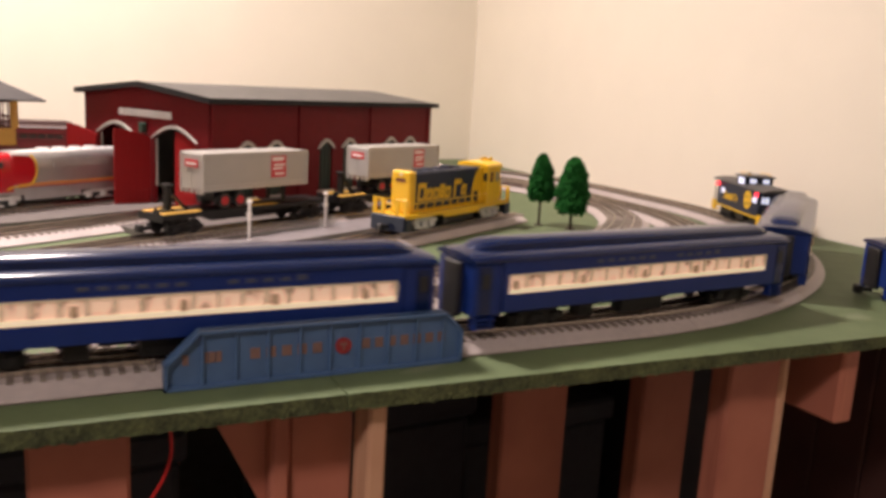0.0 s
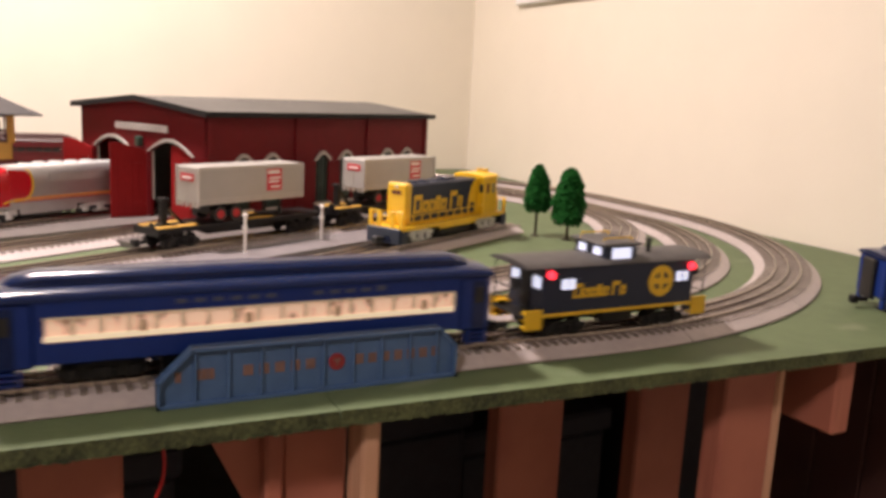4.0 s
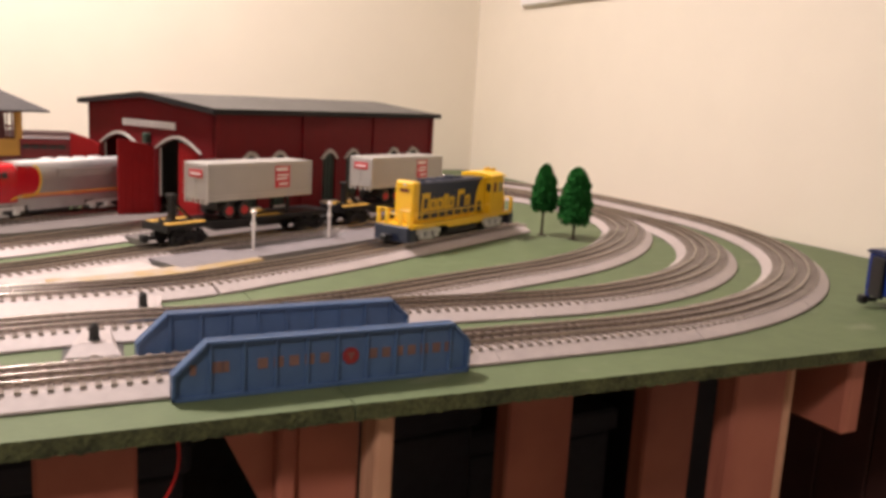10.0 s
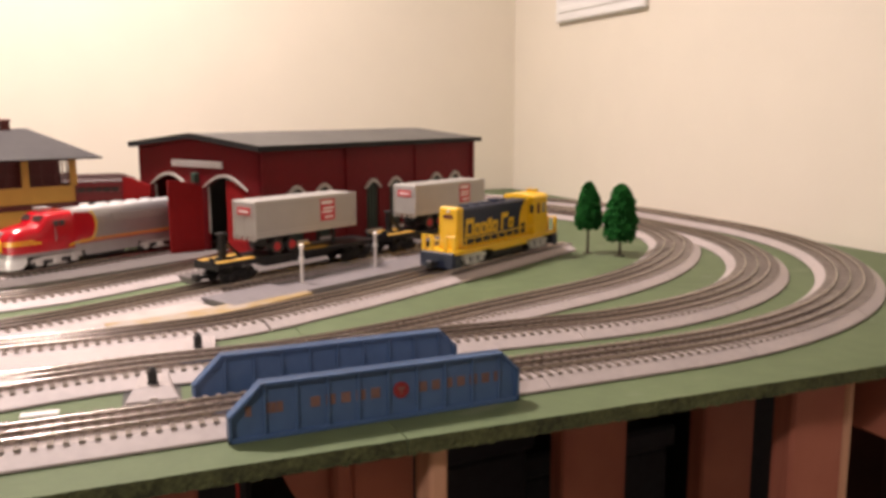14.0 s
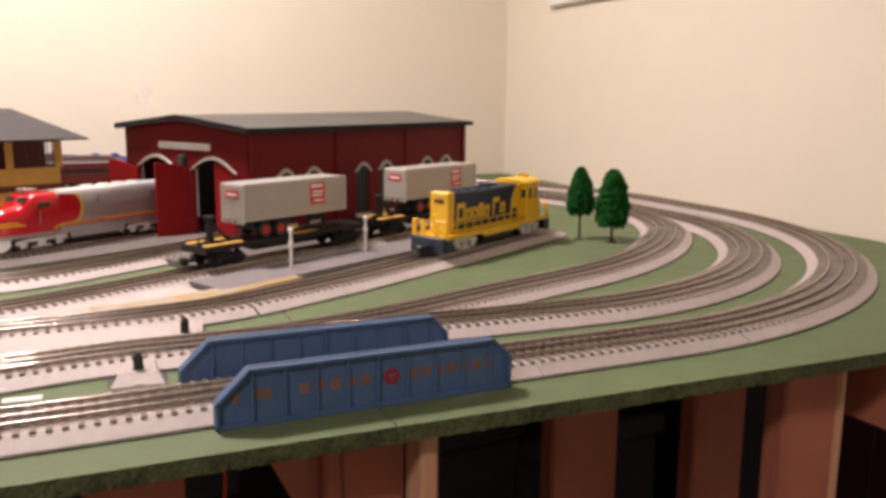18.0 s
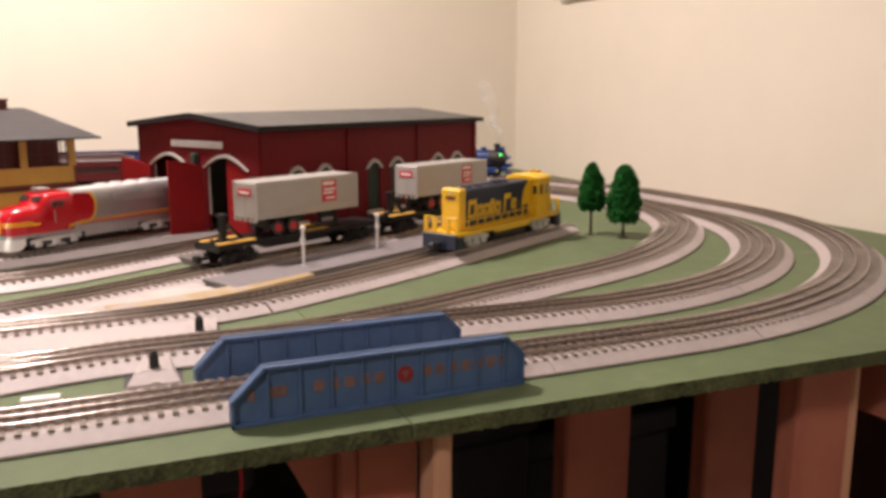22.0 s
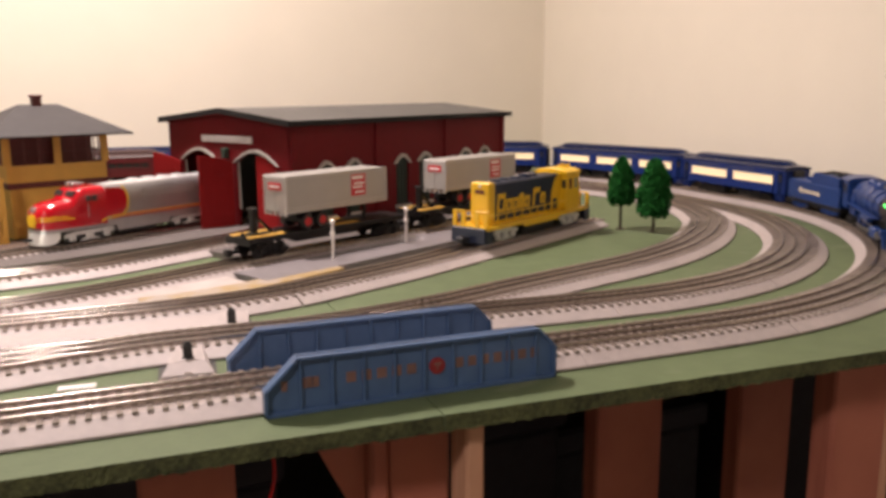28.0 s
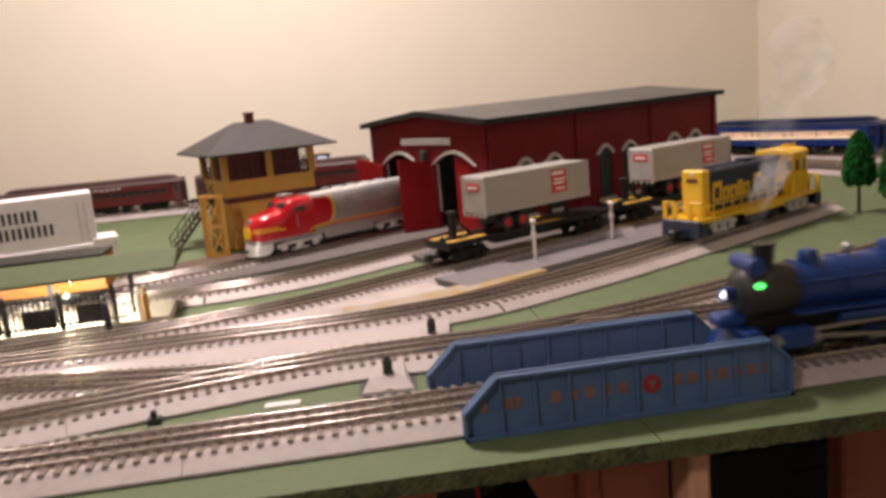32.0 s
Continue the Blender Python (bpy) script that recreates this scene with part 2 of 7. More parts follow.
DECK = mat("flatcar_yellow", (0.62, 0.36, 0.06), 0.5, vary=0.2)
NAVY = mat("diesel_navy", (0.010, 0.016, 0.038), 0.4, vary=0.15, spec=0.35)
SILVER = mat("silver_metal", (0.41, 0.40, 0.40), 0.30, 0.7, vary=0.12, scale=60)
SILVER_DIRTY = mat("grey_truck_metal", (0.3, 0.29, 0.27), 0.42, 0.6, vary=0.35, scale=200)
WARRED = mat("nose_red", (0.43, 0.004, 0.013), 0.16, vary=0.05, coat=0.4)
STRIPE = mat("stripe_orange", (0.62, 0.24, 0.05), 0.5, vary=0.1)
CABYELLOW = mat("tower_yellow", (0.6, 0.33, 0.065), 0.55, vary=0.1, scale=60)
MAROON_TRIM = mat("tower_maroon", (0.12, 0.022, 0.02), 0.5, vary=0.15)
TOWER_ROOF = mat("tower_roof", (0.052, 0.048, 0.047), 0.65, spec=0.25, vary=0.15, scale=80)
BURG = mat("burgundy_coach", (0.085, 0.008, 0.011), 0.38, vary=0.12)
BURG_ROOF = mat("coach_roof_brown", (0.06, 0.03, 0.028), 0.5, vary=0.15)
BLUE = mat("coach_blue", (0.008, 0.026, 0.152), 0.4, vary=0.12, spec=0.3)
BLUE_ROOF = mat("coach_roof_blue", (0.005, 0.014, 0.062), 0.20, vary=0.15, spec=0.4)
LOCO_BLUE = mat("loco_blue", (0.007, 0.036, 0.165), 0.34, vary=0.15)
CREAM = mat("coach_cream", (0.80, 0.68, 0.47), 0.5, vary=0.06)
LITWIN = window_strip("lit_window")
PANEL = glow("lit_panel", (1.0, 0.84, 0.54), 0.30)
# the stripe is given a glow of its own, as bright as the windows
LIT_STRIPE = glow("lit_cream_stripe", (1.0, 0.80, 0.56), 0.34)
FAINT = mat("faint_print", (0.075, 0.08, 0.11), 0.5)
SILH = mat("seat_shape", (0.60, 0.42, 0.27), 0.6)
HEADLIGHT = glow("headlight", (1.0, 0.93, 0.8), 6.0)
MARKER = glow("green_marker", (0.1, 1.0, 0.16), 3.0)
REDLAMP = glow("red_marker", (1.0, 0.03, 0.05), 2.5)
CABWIN = glow("caboose_window", (0.66, 0.68, 0.86), 0.9)
CABOOSE_ROOF = mat("caboose_roof_grey", (0.085, 0.078, 0.075), 0.6, vary=0.3, scale=90, spec=0.3)
TREE_GREEN = mat("tree_foliage", (0.012, 0.100, 0.016), 0.85, vary=0.5, scale=180, spec=0.15)
TRUNK = mat("tree_trunk", (0.05, 0.035, 0.022), 0.8, vary=0.2)
STRAW = patchy("yellow_strip", (0.34, 0.235, 0.095), (0.35, 0.295, 0.245))
PALE_CARD = mat("stained_pale_card", (0.44, 0.385, 0.36), 0.5, vary=0.4, scale=26, bump=0.2)
ASPHALT = mat("grey_cork_strip", (0.175, 0.155, 0.158), 0.75, vary=0.15, scale=80, bump=0.3)
CLEAR = clear("clear_plastic", 0.1)
SHINY_GREY = mat("post_white_metal", (0.78, 0.75, 0.73), 0.3, 0.3, vary=0.1)
PLAT_ROOF = mat("platform_roof_green", (0.085, 0.105, 0.05), 0.6, spec=0.25, vary=0.12)
PLATFORM = mat("platform_concrete", (0.62, 0.56, 0.48), 0.6, vary=0.08)
BULB = glow("platform_bulb", (1.0, 0.86, 0.6), 12.0)
CONT = mat("container_white", (0.80, 0.77, 0.77), 0.5, vary=0.05)
INK = mat("black_ink", (0.02, 0.02, 0.022), 0.6)
BOX_ORANGE = mat("reefer_orange", (0.28, 0.11, 0.010), 0.5, vary=0.1)
WIRE_RED = mat("red_wire", (0.45, 0.01, 0.01), 0.4)
FIG_DARK = mat("figure_dark", (0.03, 0.03, 0.04), 0.6)
SMOKE = smoke_mat()
THERMO = mat("thermostat_white", (0.8, 0.79, 0.76), 0.4, vary=0.02)
FIXTURE_GLOW = glow("added_fixture_glow", (1.0, 0.85, 0.78), 4.0)
BRIGHT_TRUCK = mat("bright_truck_silver", (0.62, 0.61, 0.60), 0.36, 0.35, vary=0.25, scale=260)
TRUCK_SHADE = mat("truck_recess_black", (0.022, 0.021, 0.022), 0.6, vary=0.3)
# wood tone darkened to stand for shadow under the table's right end
SHADE_BOARD = wood("shade_dark_board", (0.075, 0.028, 0.024), (0.12, 0.045, 0.036))
EARTH = mat("brown_ground_card", (0.115, 0.080, 0.060), 0.8, vary=0.35, scale=45, spec=0.2)
STAIN = mat("dark_stained_timber", (0.035, 0.016, 0.013), 0.7, vary=0.3)
# paler silver; on the diesel's roof it stands for light from above
PALE_SILVER = mat("pale_silver", (0.72, 0.71, 0.70), 0.3, 0.3, vary=0.06)
GROUND_GREY = mat("dark_grey_card", (0.125, 0.108, 0.100), 0.7, vary=0.2, scale=60, spec=0.3)
PILOT = mat("pilot_dark_blue", (0.008, 0.013, 0.032), 0.4, vary=0.1)
SMOKEBOX = mat("smokebox_graphite", (0.042, 0.033, 0.031), 0.5, 0.2, vary=0.3)
ROD = mat("polished_rod", (0.32, 0.29, 0.27), 0.3, 1.0)


# ---------------------------------------------------------------- mesh helpers
def BM():
    return bmesh.new()


def box(bm, x0, x1, y0, y1, z0, z1, bev=0.0, seg=1):
    r = bmesh.ops.create_cube(bm, size=1.0)
    vs = r["verts"]
    for v in vs:
        v.co = Vector(((x0 + x1) / 2 + v.co.x * (x1 - x0), (y0 + y1) / 2 + v.co.y * (y1 - y0), (z0 + z1) / 2 + v.co.z * (z1 - z0)))
    if bev:
        es = list({e for v in vs for e in v.link_edges})
        bmesh.ops.bevel(bm, geom=es, offset=bev, segments=seg, affect="EDGES", profile=0.5)
    return bm


def cyl(bm, a, b, r, n=12, r2=None):
    """A closed cylinder or cone from a to b."""
    a, b = Vector(a), Vector(b)
    r2 = r if r2 is None else r2
    w = (b - a).normalized()
    u = w.orthogonal().normalized()
    v = w.cross(u)
    ra = [bm.verts.new(a + r * (math.cos(2 * math.pi * i / n) * u + math.sin(2 * math.pi * i / n) * v)) for i in range(n)]
    rb = [bm.verts.new(b + r2 * (math.cos(2 * math.pi * i / n) * u + math.sin(2 * math.pi * i / n) * v)) for i in range(n)]
    bm.faces.new(ra[::-1]), bm.faces.new(rb)
    for i in range(n):
        bm.faces.new((ra[i], ra[(i + 1) % n], rb[(i + 1) % n], rb[i]))
    return bm


def prism(bm, pts, axis, a, b):
    """A flat outline pushed from a to b along an axis. Outline points are the other two coordinates in order."""
    def co(p, d):
        return Vector({"x": (d, p[0], p[1]), "y": (p[0], d, p[1]), "z": (p[0], p[1], d)}[axis])
    va, vb = [bm.verts.new(co(p, a)) for p in pts], [bm.verts.new(co(p, b)) for p in pts]
    bm.faces.new(va), bm.faces.new(vb[::-1])
    for i in range(len(pts)):
        j = (i + 1) % len(pts)
        bm.faces.new((va[i], vb[i], vb[j], va[j]))
    bmesh.ops.recalc_face_normals(bm, faces=bm.faces[:])
    return bm


def loft(bm, rings, cap=True):
    """Skin over rings of equal numbers of points."""
    vs = [[bm.verts.new(p) for p in ring] for ring in rings]
    n = len(vs[0])
    for a, b in zip(vs, vs[1:]):
        for i in range(n):
            bm.faces.new((a[i], a[(i + 1) % n], b[(i + 1) % n], b[i]))
    if cap:
        bm.faces.new(vs[0][::-1]), bm.faces.new(vs[-1])
    bmesh.ops.recalc_face_normals(bm, faces=bm.faces[:])
    return bm


def sweep(bm, line, profile, closed_profile=True):
    """A profile of (across, up) carried along a level line of (x, y, z)."""
    rings = []
    for i, p in enumerate(line):
        a, b = line[max(i - 1, 0)], line[min(i + 1, len(line) - 1)]
        d = (Vector(b) - Vector(a)).to_2d().normalized()
        n = Vector((-d.y, d.x, 0))
        rings.append([Vector(p) + n * o + Vector((0, 0, u)) for o, u in profile])
    return loft(bm, rings)


def tube(bm, line, r, n=8):
    rings = []
    for i, p in enumerate(line):
        a, b = Vector(line[max(i - 1, 0)]), Vector(line[min(i + 1, len(line) - 1)])
        w = (b - a).normalized()
        u = w.orthogonal().normalized() if i == 0 else (u - w * u.dot(w)).normalized()
        v = w.cross(u)
        rings.append([Vector(p) + r * (math.cos(2 * math.pi * k / n) * u + math.sin(2 * math.pi * k / n) * v) for k in range(n)])
    return loft(bm, rings)


def mesh_of(name, bm, material, smooth=False):
    me = bpy.data.meshes.new(name)
    bm.to_mesh(me)
    bm.free()
    me.materials.append(material)
    if smooth:
        for p in me.polygons:
            p.use_smooth = True
        me.set_sharp_from_angle(angle=radians(40))
    return me


def part(name, bm, material, parent, label="", at=None, smooth=False):
    ob = new(name, mesh_of(name, bm, material, smooth))
    if parent is not None:
        ob.parent = parent
    if at is not None:
        ob.matrix_basis = at
    if label:
        ob["label"] = label
    return ob


def thing(name, at, label, category, group="", kind=""):
    ob = new(name)
    ob.empty_display_size = 0.02
    ob.matrix_basis = at
    return tagged(ob, label, category, group, kind)


def structure(name, bm, material, label="", category="", smooth=False):
    ob = new(name, mesh_of(name, bm, material, smooth))
    return tagged(ob, label, category, kind="structure")


def letters(text, size, depth, material, parent, at, name="lettering", label="", squeeze=1.0):
    cu = bpy.data.curves.new(name, "FONT")
    cu.body, cu.size, cu.extrude = text, size, depth
    cu.align_x, cu.align_y = "CENTER", "CENTER"
    cu.resolution_u = 2
    tmp = bpy.data.objects.new(name, cu)
    scene.collection.objects.link(tmp)
    me = bpy.data.meshes.new_from_object(tmp)
    bpy.data.objects.remove(tmp)
    me.transform(Matrix.Diagonal((squeeze, 1, 1, 1)))
    me.materials.clear()
    me.materials.append(material)
    ob = new(name, me)
    ob.parent, ob.matrix_basis = parent, at
    if label:
        ob["label"] = label
    return ob


# ---------------------------------------------------------------- room and table
FLOOR_Z, CEIL_Z = -0.78, 1.56
WX, WY = 1.245, 1.86          # inner faces of the two walls that meet in the corner
bm = BM()
box(bm, -3.9, WX + 0.1, WY, WY + 0.1, FLOOR_Z, CEIL_Z)
structure("wall_north", bm, WALL, "cream painted wall behind the train table", "wall")
bm = BM()
box(bm, WX, WX + 0.1, -3.2, WY, FLOOR_Z, CEIL_Z)
structure("wall_east", bm, WALL, "cream painted wall beside the train table", "wall")
bm = BM()
box(bm, -4.0, -3.9, -3.2, WY + 0.1, FLOOR_Z, CEIL_Z)
structure("wall_west", bm, WALL, "cream painted end wall", "wall")
bm = BM()
box(bm, -4.0, WX + 0.1, -3.3, -3.2, FLOOR_Z, CEIL_Z)
structure("wall_south", bm, WALL, "cream painted wall behind the viewer", "wall")
bm = BM()
box(bm, -4.0, WX + 0.1, -3.3, WY + 0.1, FLOOR_Z - 0.1, FLOOR_Z)
structure("floor", bm, CARPET, "dark carpeted floor under the table", "floor")
bm = BM()
box(bm, -4.0, WX + 0.1, -3.3, WY + 0.1, CEIL_Z, CEIL_Z + 0.1)
structure("ceiling", bm, CEIL, "plain white ceiling", "ceiling")

# plain round fixtures, unseen, added over the two area lights
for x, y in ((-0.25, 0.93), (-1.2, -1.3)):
    cl = thing("ceiling_lamp", pose(x, y, CEIL_Z), "added round ceiling fixture, out of view, over an area light", "lamp", "ceiling lamps")
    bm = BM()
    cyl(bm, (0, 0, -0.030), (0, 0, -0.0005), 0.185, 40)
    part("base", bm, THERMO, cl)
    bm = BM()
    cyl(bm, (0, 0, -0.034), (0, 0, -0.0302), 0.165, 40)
    part("diffuser", bm, FIXTURE_GLOW, cl, "added glowing round diffuser")

# white wall plate high on the east wall
th = thing("wall_vent", pose(WX - 0.001, 1.363, 0.613), "white rectangular vent plate on the cream wall", "vent")
bm = BM()
box(bm, -0.018, 0.0, -0.212, 0.212, -0.10, 0.16, 0.004)
part("plate", bm, THERMO, th)
for k in range(6):
    bm = BM()
    box(bm, -0.022, -0.016, -0.19, 0.19, -0.075 + 0.035 * k, -0.058 + 0.035 * k, 0.002)
    part("slat", bm, THERMO, th)

# the table top: a green painted board with a rough sawn front edge, in two sheets that meet at a seam
TX0, TX1, TY1, SEAM = -2.75, 1.238, 1.85, 0.131


def front_y(x):
    """The front edge, a little uneven."""
    return -0.0415 - 0.026 * max(0.0, x) - 0.02 * min(0.0, x)


table = thing("train_table", pose(0, 0, 0), "green painted plywood train table on a pine frame", "table")


def board(x0, x1, z0, z1):
    SEG = int((x1 - x0) / 0.0028)
    xs = [x0 + (x1 - x0) * i / SEG for i in range(SEG + 1)]
    bm = BM()
    rows = []
    for r in range(5):
        f = r / 4
        row = []
        for x in xs:
            z = z1 + (z0 - z1) * f
            j = 0.0009 * noise.noise((x * 60, f, 1)) + (0.0004 + 0.0012 * f) * noise.noise((x * 330, z * 420, 3)) + 0.0007 * f * noise.noise((x * 150, z * 200, 9))
            dz = (0.0016 * noise.noise((x * 130, 7, 2)) + 0.0010 * noise.noise((x * 340, 1, 2))) if r == 4 else 0.0
            row.append(bm.verts.new((x, front_y(x) - 0.001 * f + j, z + dz)))
        rows.append(row)
    top, bot = rows[0], rows[4]
    tb = [bm.verts.new((x, TY1, z1)) for x in xs]
    bb = [bm.verts.new((x, TY1, z0)) for x in xs]
    for i in range(SEG):
        bm.faces.new((top[i], top[i + 1], tb[i + 1], tb[i]))
        bm.faces.new((bot[i + 1], bot[i], bb[i], bb[i + 1]))
        for up, dn in zip(rows, rows[1:]):
            f = bm.faces.new((up[i + 1], up[i], dn[i], dn[i + 1]))
            f.material_index = 1
        bm.faces.new((tb[i], tb[i + 1], bb[i + 1], bb[i]))
    bm.faces.new([tb[0], bb[0]] + [r[0] for r in rows[::-1]]), bm.faces.new([bb[-1], tb[-1]] + [r[-1] for r in rows])
    bmesh.ops.recalc_face_normals(bm, faces=bm.faces[:])
    ob = part("top_board", bm, GREEN, table)
    ob.data.materials.append(GREEN_EDGE)
    return ob


board(TX0, SEAM - 0.0006, -0.0135, 0.0)
board(SEAM + 0.0006, TX1, -0.0135, 0.0)


def plank(name, size, at, material=LUMBER, label=""):
    """Lumber of (length, depth, height), with eased edges, centred at a pose."""
    a, b, c = (v / 2 for v in size)
    bm = BM()
    box(bm, -a, a, -b, b, -c, c, 0.003)
    return part(name, bm, material, table, label, at)


# joists run back from the front edge
for x in (-1.9, -1.25, -0.6, 0.731, 1.18):
    plank("joist", (1.80, 0.028, 0.096), pose(x, 0.864, -0.0618, 0, 0, 90))
# posts: a front stud in the lit pine tone with a broad board and a sloping gusset beside it, then plain legs further
# back
plank("post", (0.763, 0.036, 0.017), pose(0.1655, -0.010, -0.3955, 0, 90, 0), LUMBER_LIT)
plank("side_board", (0.763, 0.016, 0.058), pose(0.1335, 0.030, -0.3955, 0, 90, 0))
plank("post", (0.763, 0.030, 0.016), pose(0.0955, 0.028, -0.3955, 0, 90, 0))
bm = BM()
prism(bm, [(0.031, -0.0140), (0.0870, -0.0140), (0.0870, -0.130)], "y", 0.030, 0.046)
part("gusset", bm, LUMBER, table)
for x, y, w in ((-0.060, 0.02, 0.072), (0.451, 0.18, 0.092), (0.6565, 0.18, 0.085), (0.6225, 0.012, 0.077), (-0.9, 0.05, 0.089), (-1.8, 0.05, 0.089), (1.12, 1.5, 0.089), (0.2, 1.5, 0.089)):
    plank("post", (0.763, 0.030, w), pose(x, y, -0.3955, 0, 90, 0))
# pale strip paints the lit edge of the front post
plank("lit_edge_strip", (0.763, 0.016, 0.012), pose(0.667, 0.004, -0.3955, 0, 90, 0), LUMBER_LIT, "pale strip painted as the lit edge of a post")
# added boards whose dark colour gives the deep shadow at this end
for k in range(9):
    plank("added_dark_board", (0.66, 0.020, 0.098), pose(1.205, 0.0 + 0.10 * k, -0.44, 0, 90, 90), SHADE_BOARD)
bm = BM()
cyl(bm, (0.602, -0.0035, -0.030), (0.602, 0.002, -0.030), 0.0032, 10)
part("bolt_head", bm, BLACK, table)
plank("cross_rail", (3.6, 0.030, 0.080), pose(-0.62, 0.62, -0.14))

# near-black boxes added to fill the gloom under the table
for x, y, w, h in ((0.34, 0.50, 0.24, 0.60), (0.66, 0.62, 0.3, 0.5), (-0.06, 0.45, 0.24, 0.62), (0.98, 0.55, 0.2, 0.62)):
    st = thing("storage_box", pose(x, y, FLOOR_Z, 0, 0, random.uniform(-6, 6)), "near-black box added to fill the gloom under the table", "box")
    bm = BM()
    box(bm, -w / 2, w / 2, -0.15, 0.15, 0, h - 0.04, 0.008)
    part("body", bm, GLOOM, st)
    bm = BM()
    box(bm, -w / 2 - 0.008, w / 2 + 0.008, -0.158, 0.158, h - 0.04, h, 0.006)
    part("lid", bm, GLOOM, st)

# red feeder wire hanging down at the front
w = thing("feeder_wire", pose(0, 0, 0), "thin red wire looping below the table edge", "wire")
bm = BM()
tube(bm, [(0.0 + 0.012 * math.sin(3.0 * k / 18) - 0.045 * (k / 18) ** 2, 0.0, -0.0135 - 0.105 * k / 18) for k in range(19)], 0.0014)
part("strand", bm, WIRE_RED, w)

# ---------------------------------------------------------------- track
RT = 0.0165                   # top of the rails above the table
R_OUT, CX_OUT, CY_OUT, D_BACK = 0.748, 0.446, 0.802, 0.20
X_LEFT = -1.79
YF, YB = CY_OUT - R_OUT, CY_OUT + D_BACK + R_OUT
Q = math.pi * R_OUT / 2
SEGS = [("L", (X_LEFT, YB), (CX_OUT, YB)), ("A", (CX_OUT, CY_OUT + D_BACK), math.pi / 2), ("L", (CX_OUT + R_OUT, CY_OUT + D_BACK), (CX_OUT + R_OUT, CY_OUT)),
        ("A", (CX_OUT, CY_OUT), 0.0), ("L", (CX_OUT, YF), (X_LEFT, YF)), ("A", (X_LEFT, CY_OUT), -math.pi / 2),
        ("L", (X_LEFT - R_OUT, CY_OUT), (X_LEFT - R_OUT, CY_OUT + D_BACK)), ("A", (X_LEFT, CY_OUT + D_BACK), -math.pi)]
LENS = [math.dist(a, b) if k == "L" else Q for k, a, b in SEGS]
LOOP = sum(LENS)


def on_loop(s):
    """The place at s metres along the outer loop, in the train's direction."""
    s %= LOOP
    for (k, a, b), n in zip(SEGS, LENS):
        if s <= n:
            if k == "L":
                return Vector((a[0] + (b[0] - a[0]) * s / n, a[1] + (b[1] - a[1]) * s / n, RT))
            return Vector((a[0] + R_OUT * math.cos(b - s / R_OUT), a[1] + R_OUT * math.sin(b - s / R_OUT), RT))
        s -= n
    return Vector((X_LEFT, YB, RT))


def smooth_line(pts, step=0.02):
    """A level line through the points (Catmull-Rom), at even steps."""
    p = [Vector((*q, 0)) for q in pts]
    p = [2 * p[0] - p[1]] + p + [2 * p[-1] - p[-2]]
    out = []
    for i in range(1, len(p) - 2):
        n = max(2, int((p[i + 1] - p[i]).length / 0.004))
        for k in range(n):
            t = k / n
            out.append(0.5 * (2 * p[i] + (p[i + 1] - p[i - 1]) * t + (2 * p[i - 1] - 5 * p[i] + 4 * p[i + 1] - p[i + 2]) * t * t + (3 * p[i] - p[i - 1] - 3 * p[i + 1] + p[i + 2]) * t ** 3))
    out.append(p[-2])
    even, left = [out[0]], step
    for a, b in zip(out, out[1:]):
        d = (b - a).length
        while d >= left:
            a = a + (b - a) * (left / d)
            d -= left
            even.append(a)
            left = step
        left -= d
    return even


def arc(cx, cy, r, a0, a1, n=40):
    return [(cx + r * math.cos(radians(a0 + (a1 - a0) * k / n)), cy + r * math.sin(radians(a0 + (a1 - a0) * k / n))) for k in range(n + 1)]


tie_bm = BM()
box(tie_bm, -0.0023, 0.0023, -0.0330, 0.0330, -0.0022, 0.0014)
TIE_MESH = mesh_of("tie", tie_bm, TIE)


def bed_profile(low):
    return [(-0.0450, 0.0), (-0.0450, 0.0017), (-0.0472, 0.0017), (-0.0466, 0.0032), (-0.0315, 0.0114 - low), (0.0315, 0.0114 - low), (0.0466, 0.0032), (0.0472, 0.0017), (0.0450, 0.0017), (0.0450, 0.0)]


